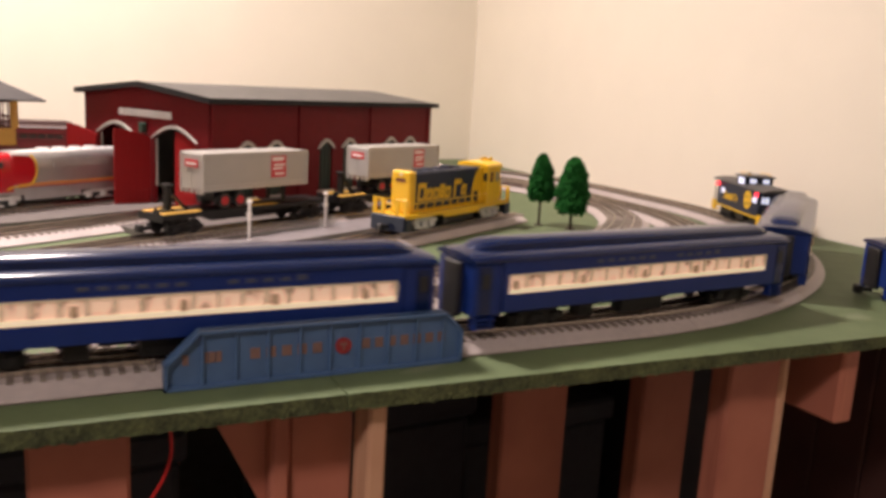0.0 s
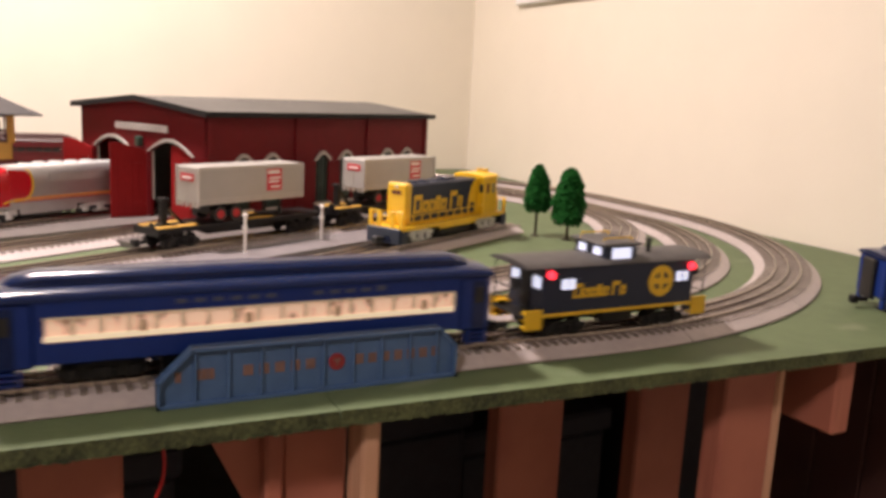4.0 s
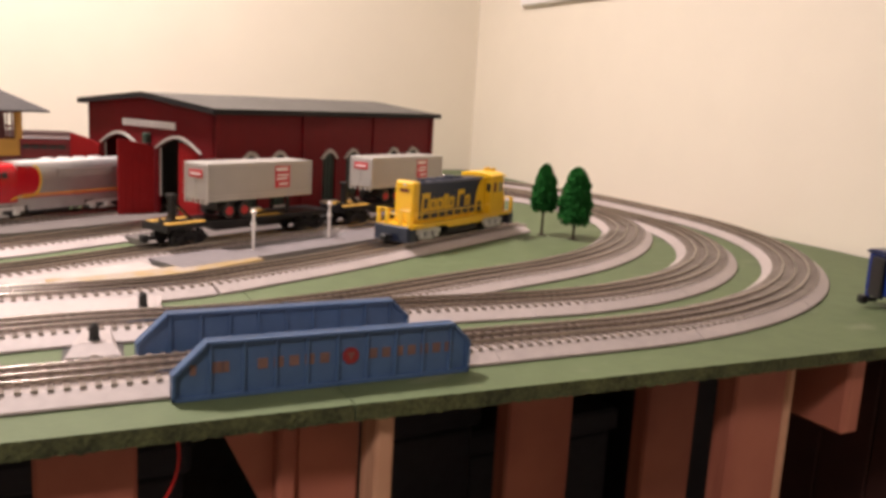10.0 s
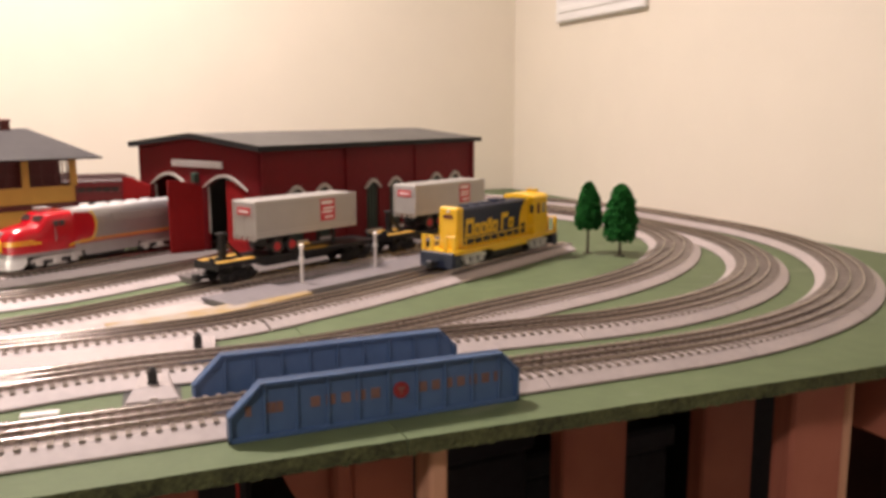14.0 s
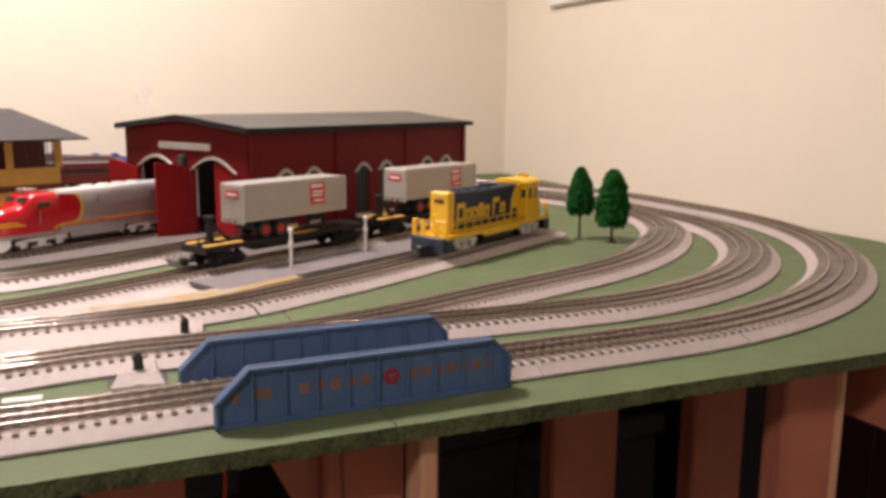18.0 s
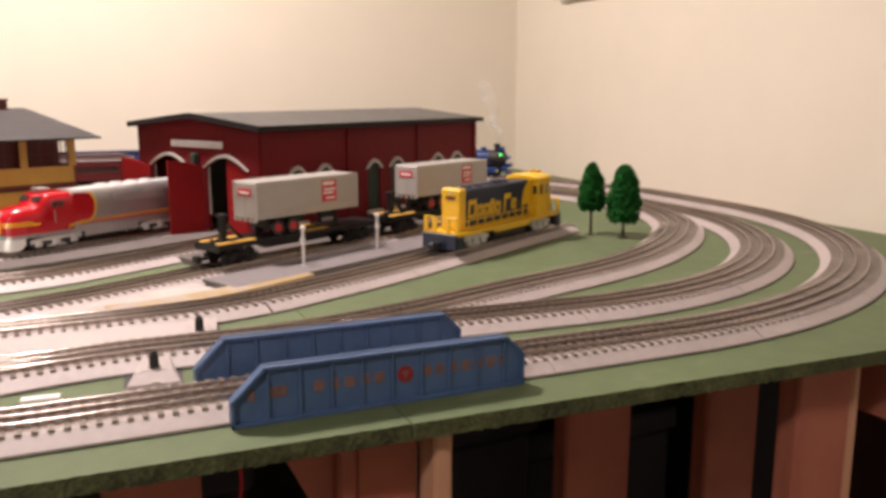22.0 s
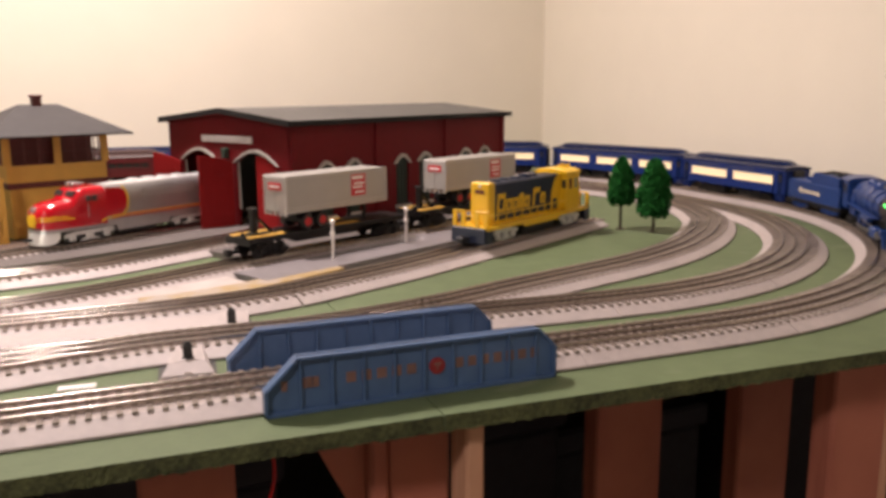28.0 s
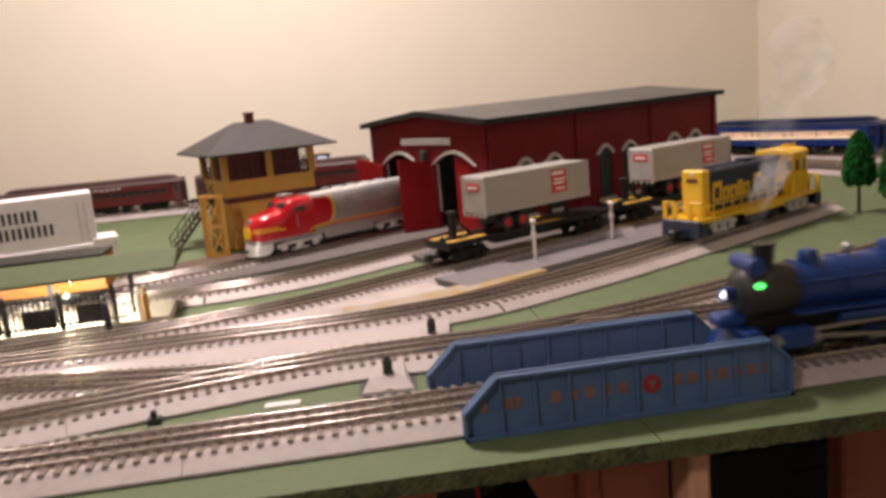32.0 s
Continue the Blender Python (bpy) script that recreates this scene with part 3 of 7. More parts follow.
def track(label, pts, low=0.0, near=None, section=0.254):
    """A run of three-rail track on moulded grey roadbed: bed pieces, three rails, ties. near: the span of x in which ties are pieces of their own."""
    line = smooth_line(pts, 0.019)
    th = thing("track", pose(0, 0, 0), label, "track", "track of the layout")
    per = int(section / 0.019)
    for i in range(0, len(line) - 1, per):
        bit = [p.copy() for p in line[i:i + per + 1]]
        if len(bit) < 2:
            continue
        d = (bit[-1] - bit[-2]).normalized()
        bit[-1] = bit[-1] - d * 0.0005
        bm = BM()
        sweep(bm, [tuple(p) for p in bit], bed_profile(low))
        for f in bm.faces:
            f.material_index = 1 if f.normal.z > 0.95 else 0
        ob = part("roadbed", bm, BED, th)
        ob.data.materials.append(BED_TOP)
    for o, m in ((-0.0178, RAIL), (0.0, RAIL_MID), (0.0178, RAIL)):
        bm = BM()
        sweep(bm, [tuple(p) for p in line], [(o - 0.0014, 0.0112 - low), (o - 0.0014, RT - 0.0014 - low), (o - 0.0012, RT - 0.0007 - low), (o - 0.0007, RT - 0.0002 - low), (o, RT - low), (o + 0.0007, RT - 0.0002 - low), (o + 0.0012, RT - 0.0007 - low), (o + 0.0014, RT - 0.0014 - low), (o + 0.0014, 0.0112 - low)])
        part("rail", bm, m, th, smooth=True)
    verts, faces, single = [], [], 0
    base = [v.co.copy() for v in TIE_MESH.vertices]
    polys = [tuple(p.vertices) for p in TIE_MESH.polygons]
    fine = smooth_line(pts, 0.0109)
    for i in range(len(fine) - 1):
        a, b = fine[i], fine[i + 1]
        m = Matrix.Translation(((a.x + b.x) / 2, (a.y + b.y) / 2, 0.0114 - low)) @ Matrix.Rotation(math.atan2(b.y - a.y, b.x - a.x), 4, "Z")
        if near and near[0] < a.x < near[1] and a.y < 0.6 and single < 150:
            ob = new("tie", TIE_MESH)
            ob.parent, ob.matrix_basis = th, m
            single += 1
        else:
            n = len(verts)
            verts += [m @ v for v in base]
            faces += [tuple(n + k for k in f) for f in polys]
    if verts:
        me = bpy.data.meshes.new("tie_run")
        me.from_pydata(verts, [], faces)
        me.materials.append(TIE)
        ob = new("tie_run", me)
        ob.parent, ob["kind"] = th, "stuff"
    return th


OUT_PTS = [(X_LEFT + (CX_OUT - X_LEFT) * k / 12, YB) for k in range(12)] + arc(CX_OUT, CY_OUT + D_BACK, R_OUT, 90, 0, 24) \
    + [(CX_OUT + R_OUT, CY_OUT + D_BACK / 2)] + arc(CX_OUT, CY_OUT, R_OUT, 0, -90, 24) \
    + [(CX_OUT - (CX_OUT - X_LEFT) * k / 12, YF) for k in range(1, 13)] + arc(X_LEFT, CY_OUT, R_OUT, -90, -180, 24)[1:] \
    + arc(X_LEFT, CY_OUT + D_BACK, R_OUT, 180, 90, 24)
track("outer loop of grey three-rail track round the table", OUT_PTS, near=(-0.55, 0.85))
CXM, CYM, RM = 0.448, 0.793, 0.6096
track("middle loop of grey three-rail track that joins the outer loop", [(-1.6, CYM + 0.25 + RM), (-0.8, CYM + 0.25 + RM), (-0.1, CYM + 0.248 + RM), (0.2, CYM + 0.222 + RM)] + arc(CXM, CYM + 0.2, RM, 90, 0, 20) + arc(CXM, CYM, RM, 0, -90, 20)
      + [(0.30, 0.190), (0.15, 0.202), (-0.01, 0.207), (-0.07, 0.207), (-0.138, 0.199), (-0.245, 0.179), (-0.327, 0.161), (-0.41, 0.141), (-0.50, 0.117), (-0.62, 0.088), (-0.75, 0.065), (-0.90, 0.0545)], near=(-0.5, 0.9), low=0.0003)
track("inner track past the trees that joins the middle loop", [(0.0, 0.207), (0.10, 0.212), (0.19, 0.229), (0.27, 0.252), (0.36, 0.285), (0.45, 0.315)] + arc(0.285, 1.102, 0.8, -72, -36, 14)
      + [(0.985, 0.74), (1.015, 0.88), (1.01, 1.02), (0.965, 1.15), (0.87, 1.29)], low=0.0010, near=(-0.5, 0.9))
track("branch of grey track between the loops at the switches", [(-0.95, 0.318), (-0.75, 0.300), (-0.55, 0.278), (-0.43, 0.258), (-0.36, 0.244), (-0.28, 0.225), (-0.20, 0.209), (-0.12, 0.2045)], low=0.0013)
track("straight storage siding under the yellow diesel", [(-0.9, 0.345), (-0.55, 0.340), (-0.3, 0.337), (-0.1, 0.3375), (0.0, 0.345), (0.083, 0.364), (0.155, 0.397), (0.26, 0.448), (0.405, 0.530), (0.529, 0.602), (0.73, 0.718)], low=0.0006, near=(-0.5, 0.5))
track("storage siding under the piggyback flatcar", [(-0.95, 0.352), (-0.6, 0.366), (-0.451, 0.384), (-0.302, 0.402), (-0.221, 0.422), (-0.163, 0.440), (-0.103, 0.466), (-0.036, 0.502), (0.04, 0.545), (0.182, 0.619), (0.50, 0.781), (0.80, 0.934)], low=0.0009)
track("empty siding that leads into the red engine shed", [(-1.0, 0.590), (-0.7, 0.600), (-0.50, 0.603), (-0.38, 0.597), (-0.288, 0.590), (-0.23, 0.593), (-0.160, 0.609), (-0.118, 0.627), (-0.043, 0.672), (0.035, 0.722), (0.085, 0.768), (0.13, 0.812), (0.18, 0.855), (0.34, 0.955)], low=0.0009)
track("siding that leads the silver diesel into the red shed", [(-1.1, 0.66), (-0.7, 0.675), (-0.45, 0.690), (-0.32, 0.728), (-0.224, 0.775), (-0.0855, 0.860), (0.06, 0.957), (0.22, 1.06)], low=0.0012)
# moulded roadbed that fills the switches between the branch and the sidings
bm = BM()
prism(bm, [(-0.46, 0.286), (-0.30, 0.262), (-0.20, 0.246), (-0.05, 0.243), (0.026, 0.246), (0.034, 0.300), (-0.05, 0.298), (-0.30, 0.298), (-0.46, 0.302)], "z", 0.0, 0.0088)
ob = new("switch_roadbed", mesh_of("switch_roadbed", bm, BED))
tagged(ob, "pale grey moulded roadbed filling the track switch", "roadbed")

# strips between the sidings: grey card and straw-coloured cork
# the strip along the shed stands for dark floor and shadow together
for nm, m, lab, pts, half in (("cork_strip", STRAW, "straw-coloured worn cork strip between two sidings", [(-0.075, 0.385), (-0.041, 0.391), (0.0, 0.401), (0.045, 0.417), (0.085, 0.436), (0.130, 0.460), (0.185, 0.492)], 0.019),
                              ("grey_strip", GROUND_GREY, "dark grey card strip beside the silver diesel", [(-0.45, 0.640), (-0.32, 0.672), (-0.20, 0.715), (-0.07, 0.778), (0.07, 0.858), (0.16, 0.908)], 0.034),
                              ("grey_strip", GROUND_GREY, "dark grey strip for floor and shadow along the red shed", [(0.043, 0.656), (0.239, 0.752), (0.42, 0.838), (0.596, 0.918)], 0.050),
                              ("grey_strip", ASPHALT, "grey card strip between two sidings", [(0.062, 0.470), (0.14, 0.508), (0.25, 0.564), (0.45, 0.669), (0.6, 0.749)], 0.038),
                              ("pale_strip", PALE_CARD, "pale grey card between two sidings", [(-0.20, 0.392), (-0.12, 0.402), (-0.03, 0.428), (0.060, 0.469)], 0.030)):
    top = 0.0044 if half > 0.05 else 0.0096 if half > 0.031 else 0.0035 if nm == "grey_strip" else 0.0075 if nm == "pale_strip" else 0.0094
    bm = BM()
    sweep(bm, [tuple(p) for p in smooth_line(pts, 0.02)], [(-half, 0.0), (-half, top), (half, top), (half, 0.0)])
    ob = new(nm, mesh_of(nm, bm, m))
    tagged(ob, lab, "strip")

# switch machines: moulded box on the roadbed with a black lantern
for x, y, a in ((-0.044, 0.143, -4), (0.009, 0.248, -4), (-0.243, 0.1270, 8), (-0.380, 0.2780, 4)):
    th = thing("switch_machine", pose(x, y, 0, 0, 0, a), "grey moulded track switch machine with a black lantern" if x > -0.2 else "small black switch lever beside the roadbed", "switch", "switch machines")
    bm = BM()
    if x > -0.2:
        loft(bm, [[Vector((-0.0245, -0.024, 0.0)), Vector((0.0225, -0.024, 0.0)), Vector((0.0150, 0.048, 0.0)), Vector((-0.0110, 0.048, 0.0))],
                  [Vector((-0.0235, -0.023, 0.0035)), Vector((0.0215, -0.023, 0.0035)), Vector((0.0145, 0.048, 0.0035)), Vector((-0.0105, 0.048, 0.0035))],
                  [Vector((-0.0170, -0.010, 0.0112)), Vector((0.0150, -0.010, 0.0112)), Vector((0.0125, 0.048, 0.0112)), Vector((-0.0090, 0.048, 0.0112))]])
        part("housing", bm, BED, th)
        bm = BM()
        box(bm, -0.0262, 0.0242, -0.0256, 0.040, 0.0002, 0.0010)
        part("base_plate", bm, BLACK, th)
        bm = BM()
        prism(bm, [(-0.0035, -0.0228), (0.0035, -0.0228), (0.0035, -0.0118), (-0.0035, -0.0118)], "z", 0.0020, 0.0052)
        part("cover_notch", bm, BED_TOP, th)
        bm = BM()
        box(bm, -0.012, 0.010, -0.010, 0.0015, 0.0105, 0.0118, 0.0005)
    else:
        box(bm, -0.006, 0.006, -0.005, 0.005, 0, 0.0055, 0.001)
    part("cover", bm, BED if x > -0.2 else BLACK, th)
    if x > -0.2:
        bm = BM()
        cyl(bm, (0, 0, 0.0105), (0, 0, 0.0135), 0.0062, 14, 0.0045)
        part("lantern_base", bm, BLACK, th)
        bm = BM()
        box(bm, -0.0042, 0.0042, -0.0042, 0.0042, 0.0135, 0.0245, 0.0012)
        ln = part("lantern", bm, BLACK, th)
        bm = BM()
        cyl(bm, (0, 0, 0.0244), (0, 0, 0.0272), 0.0040, 10, 0.0018)
        part("cap", bm, BLACK, ln)
    else:
        bm = BM()
        box(bm, -0.0026, 0.0026, -0.0024, 0.0024, 0.0055, 0.0118, 0.001)
        part("lever", bm, BLACK, th)

# white scrap of card beside the front track
bm = BM()
box(bm, -0.015, 0.015, -0.0050, 0.0050, 0.0, 0.0012)
ob = new("paper_strip", mesh_of("paper_strip", bm, WHITE))
ob.matrix_basis = pose(-0.137, 0.1305, 0.0003, 0, 0, -4)
tagged(ob, "small white paper strip lying on the green board", "paper")


# ---------------------------------------------------------------- girder bridge sides
def girder(name_label, top=0.046):
    th = thing("girder_bridge_side", pose(0, 0, 0), name_label, "bridge", "girder bridge")
    out = [(0, 0), (0.254, 0), (0.254, top - 0.017), (0.237, top), (0.026, top), (0, top - 0.025)]
    bm = BM()
    prism(bm, out, "y", 0.0035, 0.0065)
    part("web", bm, GIRDER, th)
    bm = BM()
    edge = out + [out[0]]
    for (xa, za), (xb, zb) in zip(edge, edge[1:]):
        dx, dz = xb - xa, zb - za
        n = math.hypot(dx, dz)
        nx, nz = -dz / n * 0.0024, dx / n * 0.0024
        prism(bm, [(xa, za), (xb, zb), (xb + nx, zb + nz), (xa + nx, za + nz)], "y", -0.0015, 0.0095)
    part("flange", bm, GIRDER, th)
    for k in range(9):
        x = 0.029 + k * 0.0258
        bm = BM()
        box(bm, x - 0.0011, x + 0.0011, 0.0008, 0.0036, 0.002, top - 0.0015, 0.0004)
        part("stiffener", bm, GIRDER, th)
    return th


front_girder = girder("weathered blue plate girder with faded orange print and a red disc")
front_girder.matrix_basis = pose(0, -0.0005, 0.0005)
# the faded print stands in bars, one to a letter
for x, z, wd, hh in [(0.014, 0.019, 0.0045, 0.008)] + [(0.0285 + 0.0052 * k, 0.0195, 0.0047, 0.0085) for k in range(3)] + [(0.0660 + 0.0128 * k, 0.0195, 0.0078, 0.0085) for k in range(5)] \
        + [(0.1600 + 0.0118 * k, 0.0195, 0.0072, 0.0085) for k in range(7)]:
    bm = BM()
    box(bm, x, x + wd, 0.0028, 0.0036, z, z + hh)
    part("print_bar", bm, ORANGE, front_girder, "faded orange print")
bm = BM()
cyl(bm, (0.1435, 0.0036, 0.0235), (0.1435, 0.0022, 0.0235), 0.0070, 28)
dc = part("disc", bm, EMBLEM, front_girder, "red round emblem")
bm = BM()
prism(bm, [(0.1405, 0.0262), (0.1468, 0.0262), (0.1468, 0.0242), (0.1447, 0.0242), (0.1442, 0.0200), (0.1428, 0.0200), (0.1430, 0.0242), (0.1405, 0.0242)], "y", 0.0018, 0.0023)
part("emblem_mark", bm, ORANGE, dc, "faint orange mark")
back_girder = girder("weathered blue plate girder on the far side of the track", 0.042)
back_girder.matrix_basis = pose(-0.014, 0.1025, 0.0005)


# ---------------------------------------------------------------- engine shed
SH = pose(0.183, 0.77, 0, 0, 0, 29.7)      # local x along the long side, y across the gable, front at x = 0
SL, SW, SHT, RISE = 0.621, 0.346, 0.196, 0.018
shed = thing("engine_shed", SH, "dark red two-door model engine shed with a grey roof", "shed")


def wall_with_openings(parent, axis, off, thick, length, height, openings, material, top=None, curve=0.32):
    """An upright wall with arched openings cut through to the ground or to a sill, built in strips."""
    bm = BM()
    cuts = sorted(openings)
    def put(poly):
        prism(bm, poly, axis, off, off + thick)
    x0 = 0.0
    topz = (lambda u: height) if top is None else top
    for c, w, sill, h in cuts:
        a, b = c - w / 2, c + w / 2
        put([(x0, 0), (a, 0), (a, topz(a)), (x0, topz(x0))])
        if sill > 0:
            put([(a, 0), (b, 0), (b, sill), (a, sill)])
        n = 10
        rise = w * curve
        low = [(a + (b - a) * k / n, h - rise + rise * math.sin(math.pi * k / n)) for k in range(n + 1)]
        for (ua, za), (ub, zb) in zip(low, low[1:]):
            put([(ua, za), (ub, zb), (ub, topz(ub)), (ua, topz(ua))])
        x0 = b
    put([(x0, 0), (length, 0), (length, topz(length)), (x0, topz(x0))])
    bmesh.ops.remove_doubles(bm, verts=bm.verts[:], dist=0.00002)
    return part("wall", bm, material, parent)


def arch_stone(parent, axis, off, c, w, h, band, depth, end=0.0, curve=0.32):
    n = 12
    rise = w * curve
    inner = [(c - w / 2 + w * k / n, h - rise + rise * math.sin(math.pi * k / n)) for k in range(n + 1)]
    outer = [(c - (w / 2 + band) + (w + 2 * band) * k / n, h - rise + (rise + band) * math.sin(math.pi * k / n) - end) for k in range(n + 1)]
    bm = BM()
    for i in range(n):
        prism(bm, [inner[i], inner[i + 1], outer[i + 1], outer[i]], axis, off, off - depth)
    bmesh.ops.remove_doubles(bm, verts=bm.verts[:], dist=0.00002)
    return part("arch", bm, STONE, parent, "pale stone arch")


WIN = [(0.079 + 0.201 * (i // 2) + 0.068 * (i % 2), 0.036, 0.03, 0.121) for i in range(6)]
wall_with_openings(shed, "y", 0.0, 0.006, SL, SHT, WIN, RED_BRICK)
for c, w, sill, h in WIN:
    arch_stone(shed, "y", 0.0, c, w, h, 0.007, 0.003)
    bm = BM()
    prism(bm, [(c - w / 2, sill), (c + w / 2, sill), (c + w / 2, h - 0.006), (c, h + 0.002), (c - w / 2, h - 0.006)], "y", 0.0035, 0.005)
    wn = part("window", bm, DKGREEN, shed, "dark green sash")
    for k in (-0.5, 0.0, 0.5):
        bm = BM()
        box(bm, c + k * w * 0.55 - 0.0008, c + k * w * 0.55 + 0.0008, 0.002, 0.0036, sill, h - 0.008)
        part("bar", bm, BLACK, wn)
    bm = BM()
    box(bm, c - w / 2 - 0.004, c + w / 2 + 0.004, -0.004, 0.0, sill - 0.006, sill)
    part("sill", bm, STONE, wn)
for c in (0.21, 0.415, 0.006, SL - 0.006):
    bm = BM()
    box(bm, c - 0.006, c + 0.006, -0.003, 0.0, 0.0, SHT - 0.004)
    part("pilaster", bm, RED_BRICK, shed)


def gable_top(u):
    return SHT + RISE * (1 - abs(u - SW / 2) / (SW / 2))


DOORS = [(0.092, 0.106, 0.0, 0.143), (0.2505, 0.104, 0.0, 0.141)]
wall_with_openings(shed, "x", 0.0, 0.006, SW, SHT, DOORS, RED_BRICK, top=gable_top, curve=0.17)
for c, w, sill, h in DOORS:
    arch_stone(shed, "x", 0.0, c, w, h, 0.008, 0.004, 0.003, 0.17)
wall_with_openings(shed, "x", SL - 0.006, 0.006, SW, SHT, [], RED_BRICK, top=gable_top)
wall_with_openings(shed, "y", SW - 0.006, 0.006, SL, SHT, [], RED_BRICK)
# pale strips stand for the light seen just inside each doorway
for c, w, sill, h in DOORS:
    bm = BM()
    box(bm, 0.0030, 0.0055, c + w / 2 - 0.0024, c + w / 2 - 0.0002, 0.040, h - 0.020)
    part("door_light_strip", bm, STONE, shed, "pale strip standing for light at the door's edge")
# solid near-black block stands in for the shade inside the shed
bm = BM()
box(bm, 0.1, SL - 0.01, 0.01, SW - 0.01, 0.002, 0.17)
part("inside", bm, SHED_SHADE, shed, "near-black block standing for the shaded interior")
# roof: two shallow slopes with an overhang and a dark edge
for s in (0, 1):
    bm = BM()
    o, t = 0.013, 0.0035
    eave, ridge = (-o, SHT - RISE * o / (SW / 2)), (SW / 2, SHT + RISE)
    pr = [eave, ridge, (ridge[0], ridge[1] + t), (eave[0], eave[1] + t)]
    if s:
        pr = [(SW - y, z) for y, z in pr]
    prism(bm, pr, "x", -0.010, SL + 0.010)
    part("roof", bm, ROOF, shed)
    bm = BM()
    yy = -o if s == 0 else SW + o
    box(bm, -0.011, SL + 0.011, yy - 0.002, yy + 0.0015, eave[1] - 0.005, eave[1] + t + 0.001)
    part("eave_board", bm, ROOF_EDGE, shed)
    bm = BM()
    prism(bm, [(pr[0][0], pr[0][1] - 0.005), (pr[1][0], pr[1][1] - 0.005), (pr[2][0], pr[2][1] + 0.001), (pr[3][0], pr[3][1] + 0.001)], "x", -0.0135, -0.0105)
    part("verge_board", bm, ROOF_EDGE, shed)
# door leaves: red boards with a quarter-arch top
def leaf(y, turn, w=0.058, h=0.124, rise=0.016, high_end=1, wall_gap=0.004):
    """A leaf hinged at y on the gable; its top rises toward the hinge (0) or the free edge (1)."""
    n = 8
    top = []
    for k in range(n + 1):
        f = k / n
        g = f if high_end else 1 - f
        top.append((w * f, h + rise * math.sin(math.pi / 2 * g)))
    bm = BM()
    prism(bm, [(0, 0.002), (w, 0.002)] + top[::-1], "y", -0.002, 0.002)
    d = part("door", bm, RED_DOOR, shed, "plain red door leaf", pose(-wall_gap, y, 0, 0, 0, turn))
    for k in range(1, 5):
        bm = BM()
        box(bm, w * k / 5 - 0.0004, w * k / 5 + 0.0004, -0.0025, 0.0025, 0.004, h - 0.002)
        part("batten", bm, RED_DOOR, d)
    for zz in (0.03, 0.10):
        bm = BM()
        box(bm, 0.0, w * 0.4, -0.0030, 0.0030, zz, zz + 0.003)
        part("hinge", bm, RED_DOOR, d)


leaf(0.153, 166, w=0.062, h=0.124, rise=0.014)
leaf(0.0405, 90, w=0.050, h=0.121, rise=0.016, wall_gap=-0.002)
leaf(0.306, 112, w=0.060, h=0.117, rise=0.016)
bm = BM()
box(bm, -0.0035, 0.0, 0.097, 0.240, 0.1575, 0.1695, 0.0008)
sg = part("signboard", bm, SIGN, shed, "white name board with unreadable print")
for k in range(11):
    bm = BM()
    box(bm, -0.0042, -0.0034, 0.110 + 0.0108 * k, 0.110 + 0.0108 * k + 0.0070, 0.1610, 0.1660)
    part("print_bar", bm, SIGN_INK, sg)
bm = BM()
box(bm, -0.012, 0.0, 0.163, 0.175, 0.130, 0.148, 0.002)
part("wall_lamp", bm, DKGREEN, shed, "small dark green wall lamp")


# ---------------------------------------------------------------- rolling stock helpers (x forward, z = 0 on the rail)
def wheelset(parent, x, r=0.0085, gauge=0.0178, material=SATIN_BLACK, name="wheel"):
    for s in (-1, 1):
        bm = BM()
        cyl(bm, (x, s * (gauge + 0.003), r), (x, s * (gauge - 0.001), r), r, 18)
        cyl(bm, (x, s * (gauge - 0.001), r), (x, s * (gauge - 0.003), r), r + 0.0014, 18)
        w = part(name, bm, material, parent, smooth=True)
        bm = BM()
        cyl(bm, (x, s * (gauge + 0.0042), r), (x, s * (gauge + 0.002), r), r * 0.35, 10)
        part("hub", bm, material, w)


def truck(parent, x, axles=(-0.019, 0.019), material=SATIN_BLACK, r=0.0085, lab=""):
    t = new("truck")
    t.parent, t.matrix_basis = parent, pose(x, 0, 0)
    if lab:
        t["label"] = lab
    e = max(axles) + 0.011
    for s in (-1, 1):
        bm = BM()
        prism(bm, [(-e, 0.0085), (-e * 0.72, 0.0045), (-e * 0.3, 0.0035), (e * 0.3, 0.0035), (e * 0.72, 0.0045), (e, 0.0085), (e, 0.0125), (e * 0.45, 0.0165), (-e * 0.45, 0.0165), (-e, 0.0125)], "y", s * 0.021, s * 0.0245)
        for a in axles:
            box(bm, a - 0.0042, a + 0.0042, s * 0.0262 - 0.0018, s * 0.0262 + 0.0018, 0.005, 0.0135, 0.001)
        for a in (-0.006, 0.0, 0.006):
            cyl(bm, (a, s * 0.0258, 0.0045), (a, s * 0.0258, 0.0125), 0.0022, 8)
        part("side_frame", bm, material, t)
    for a in axles:
        wheelset(t, a, r)
    return t


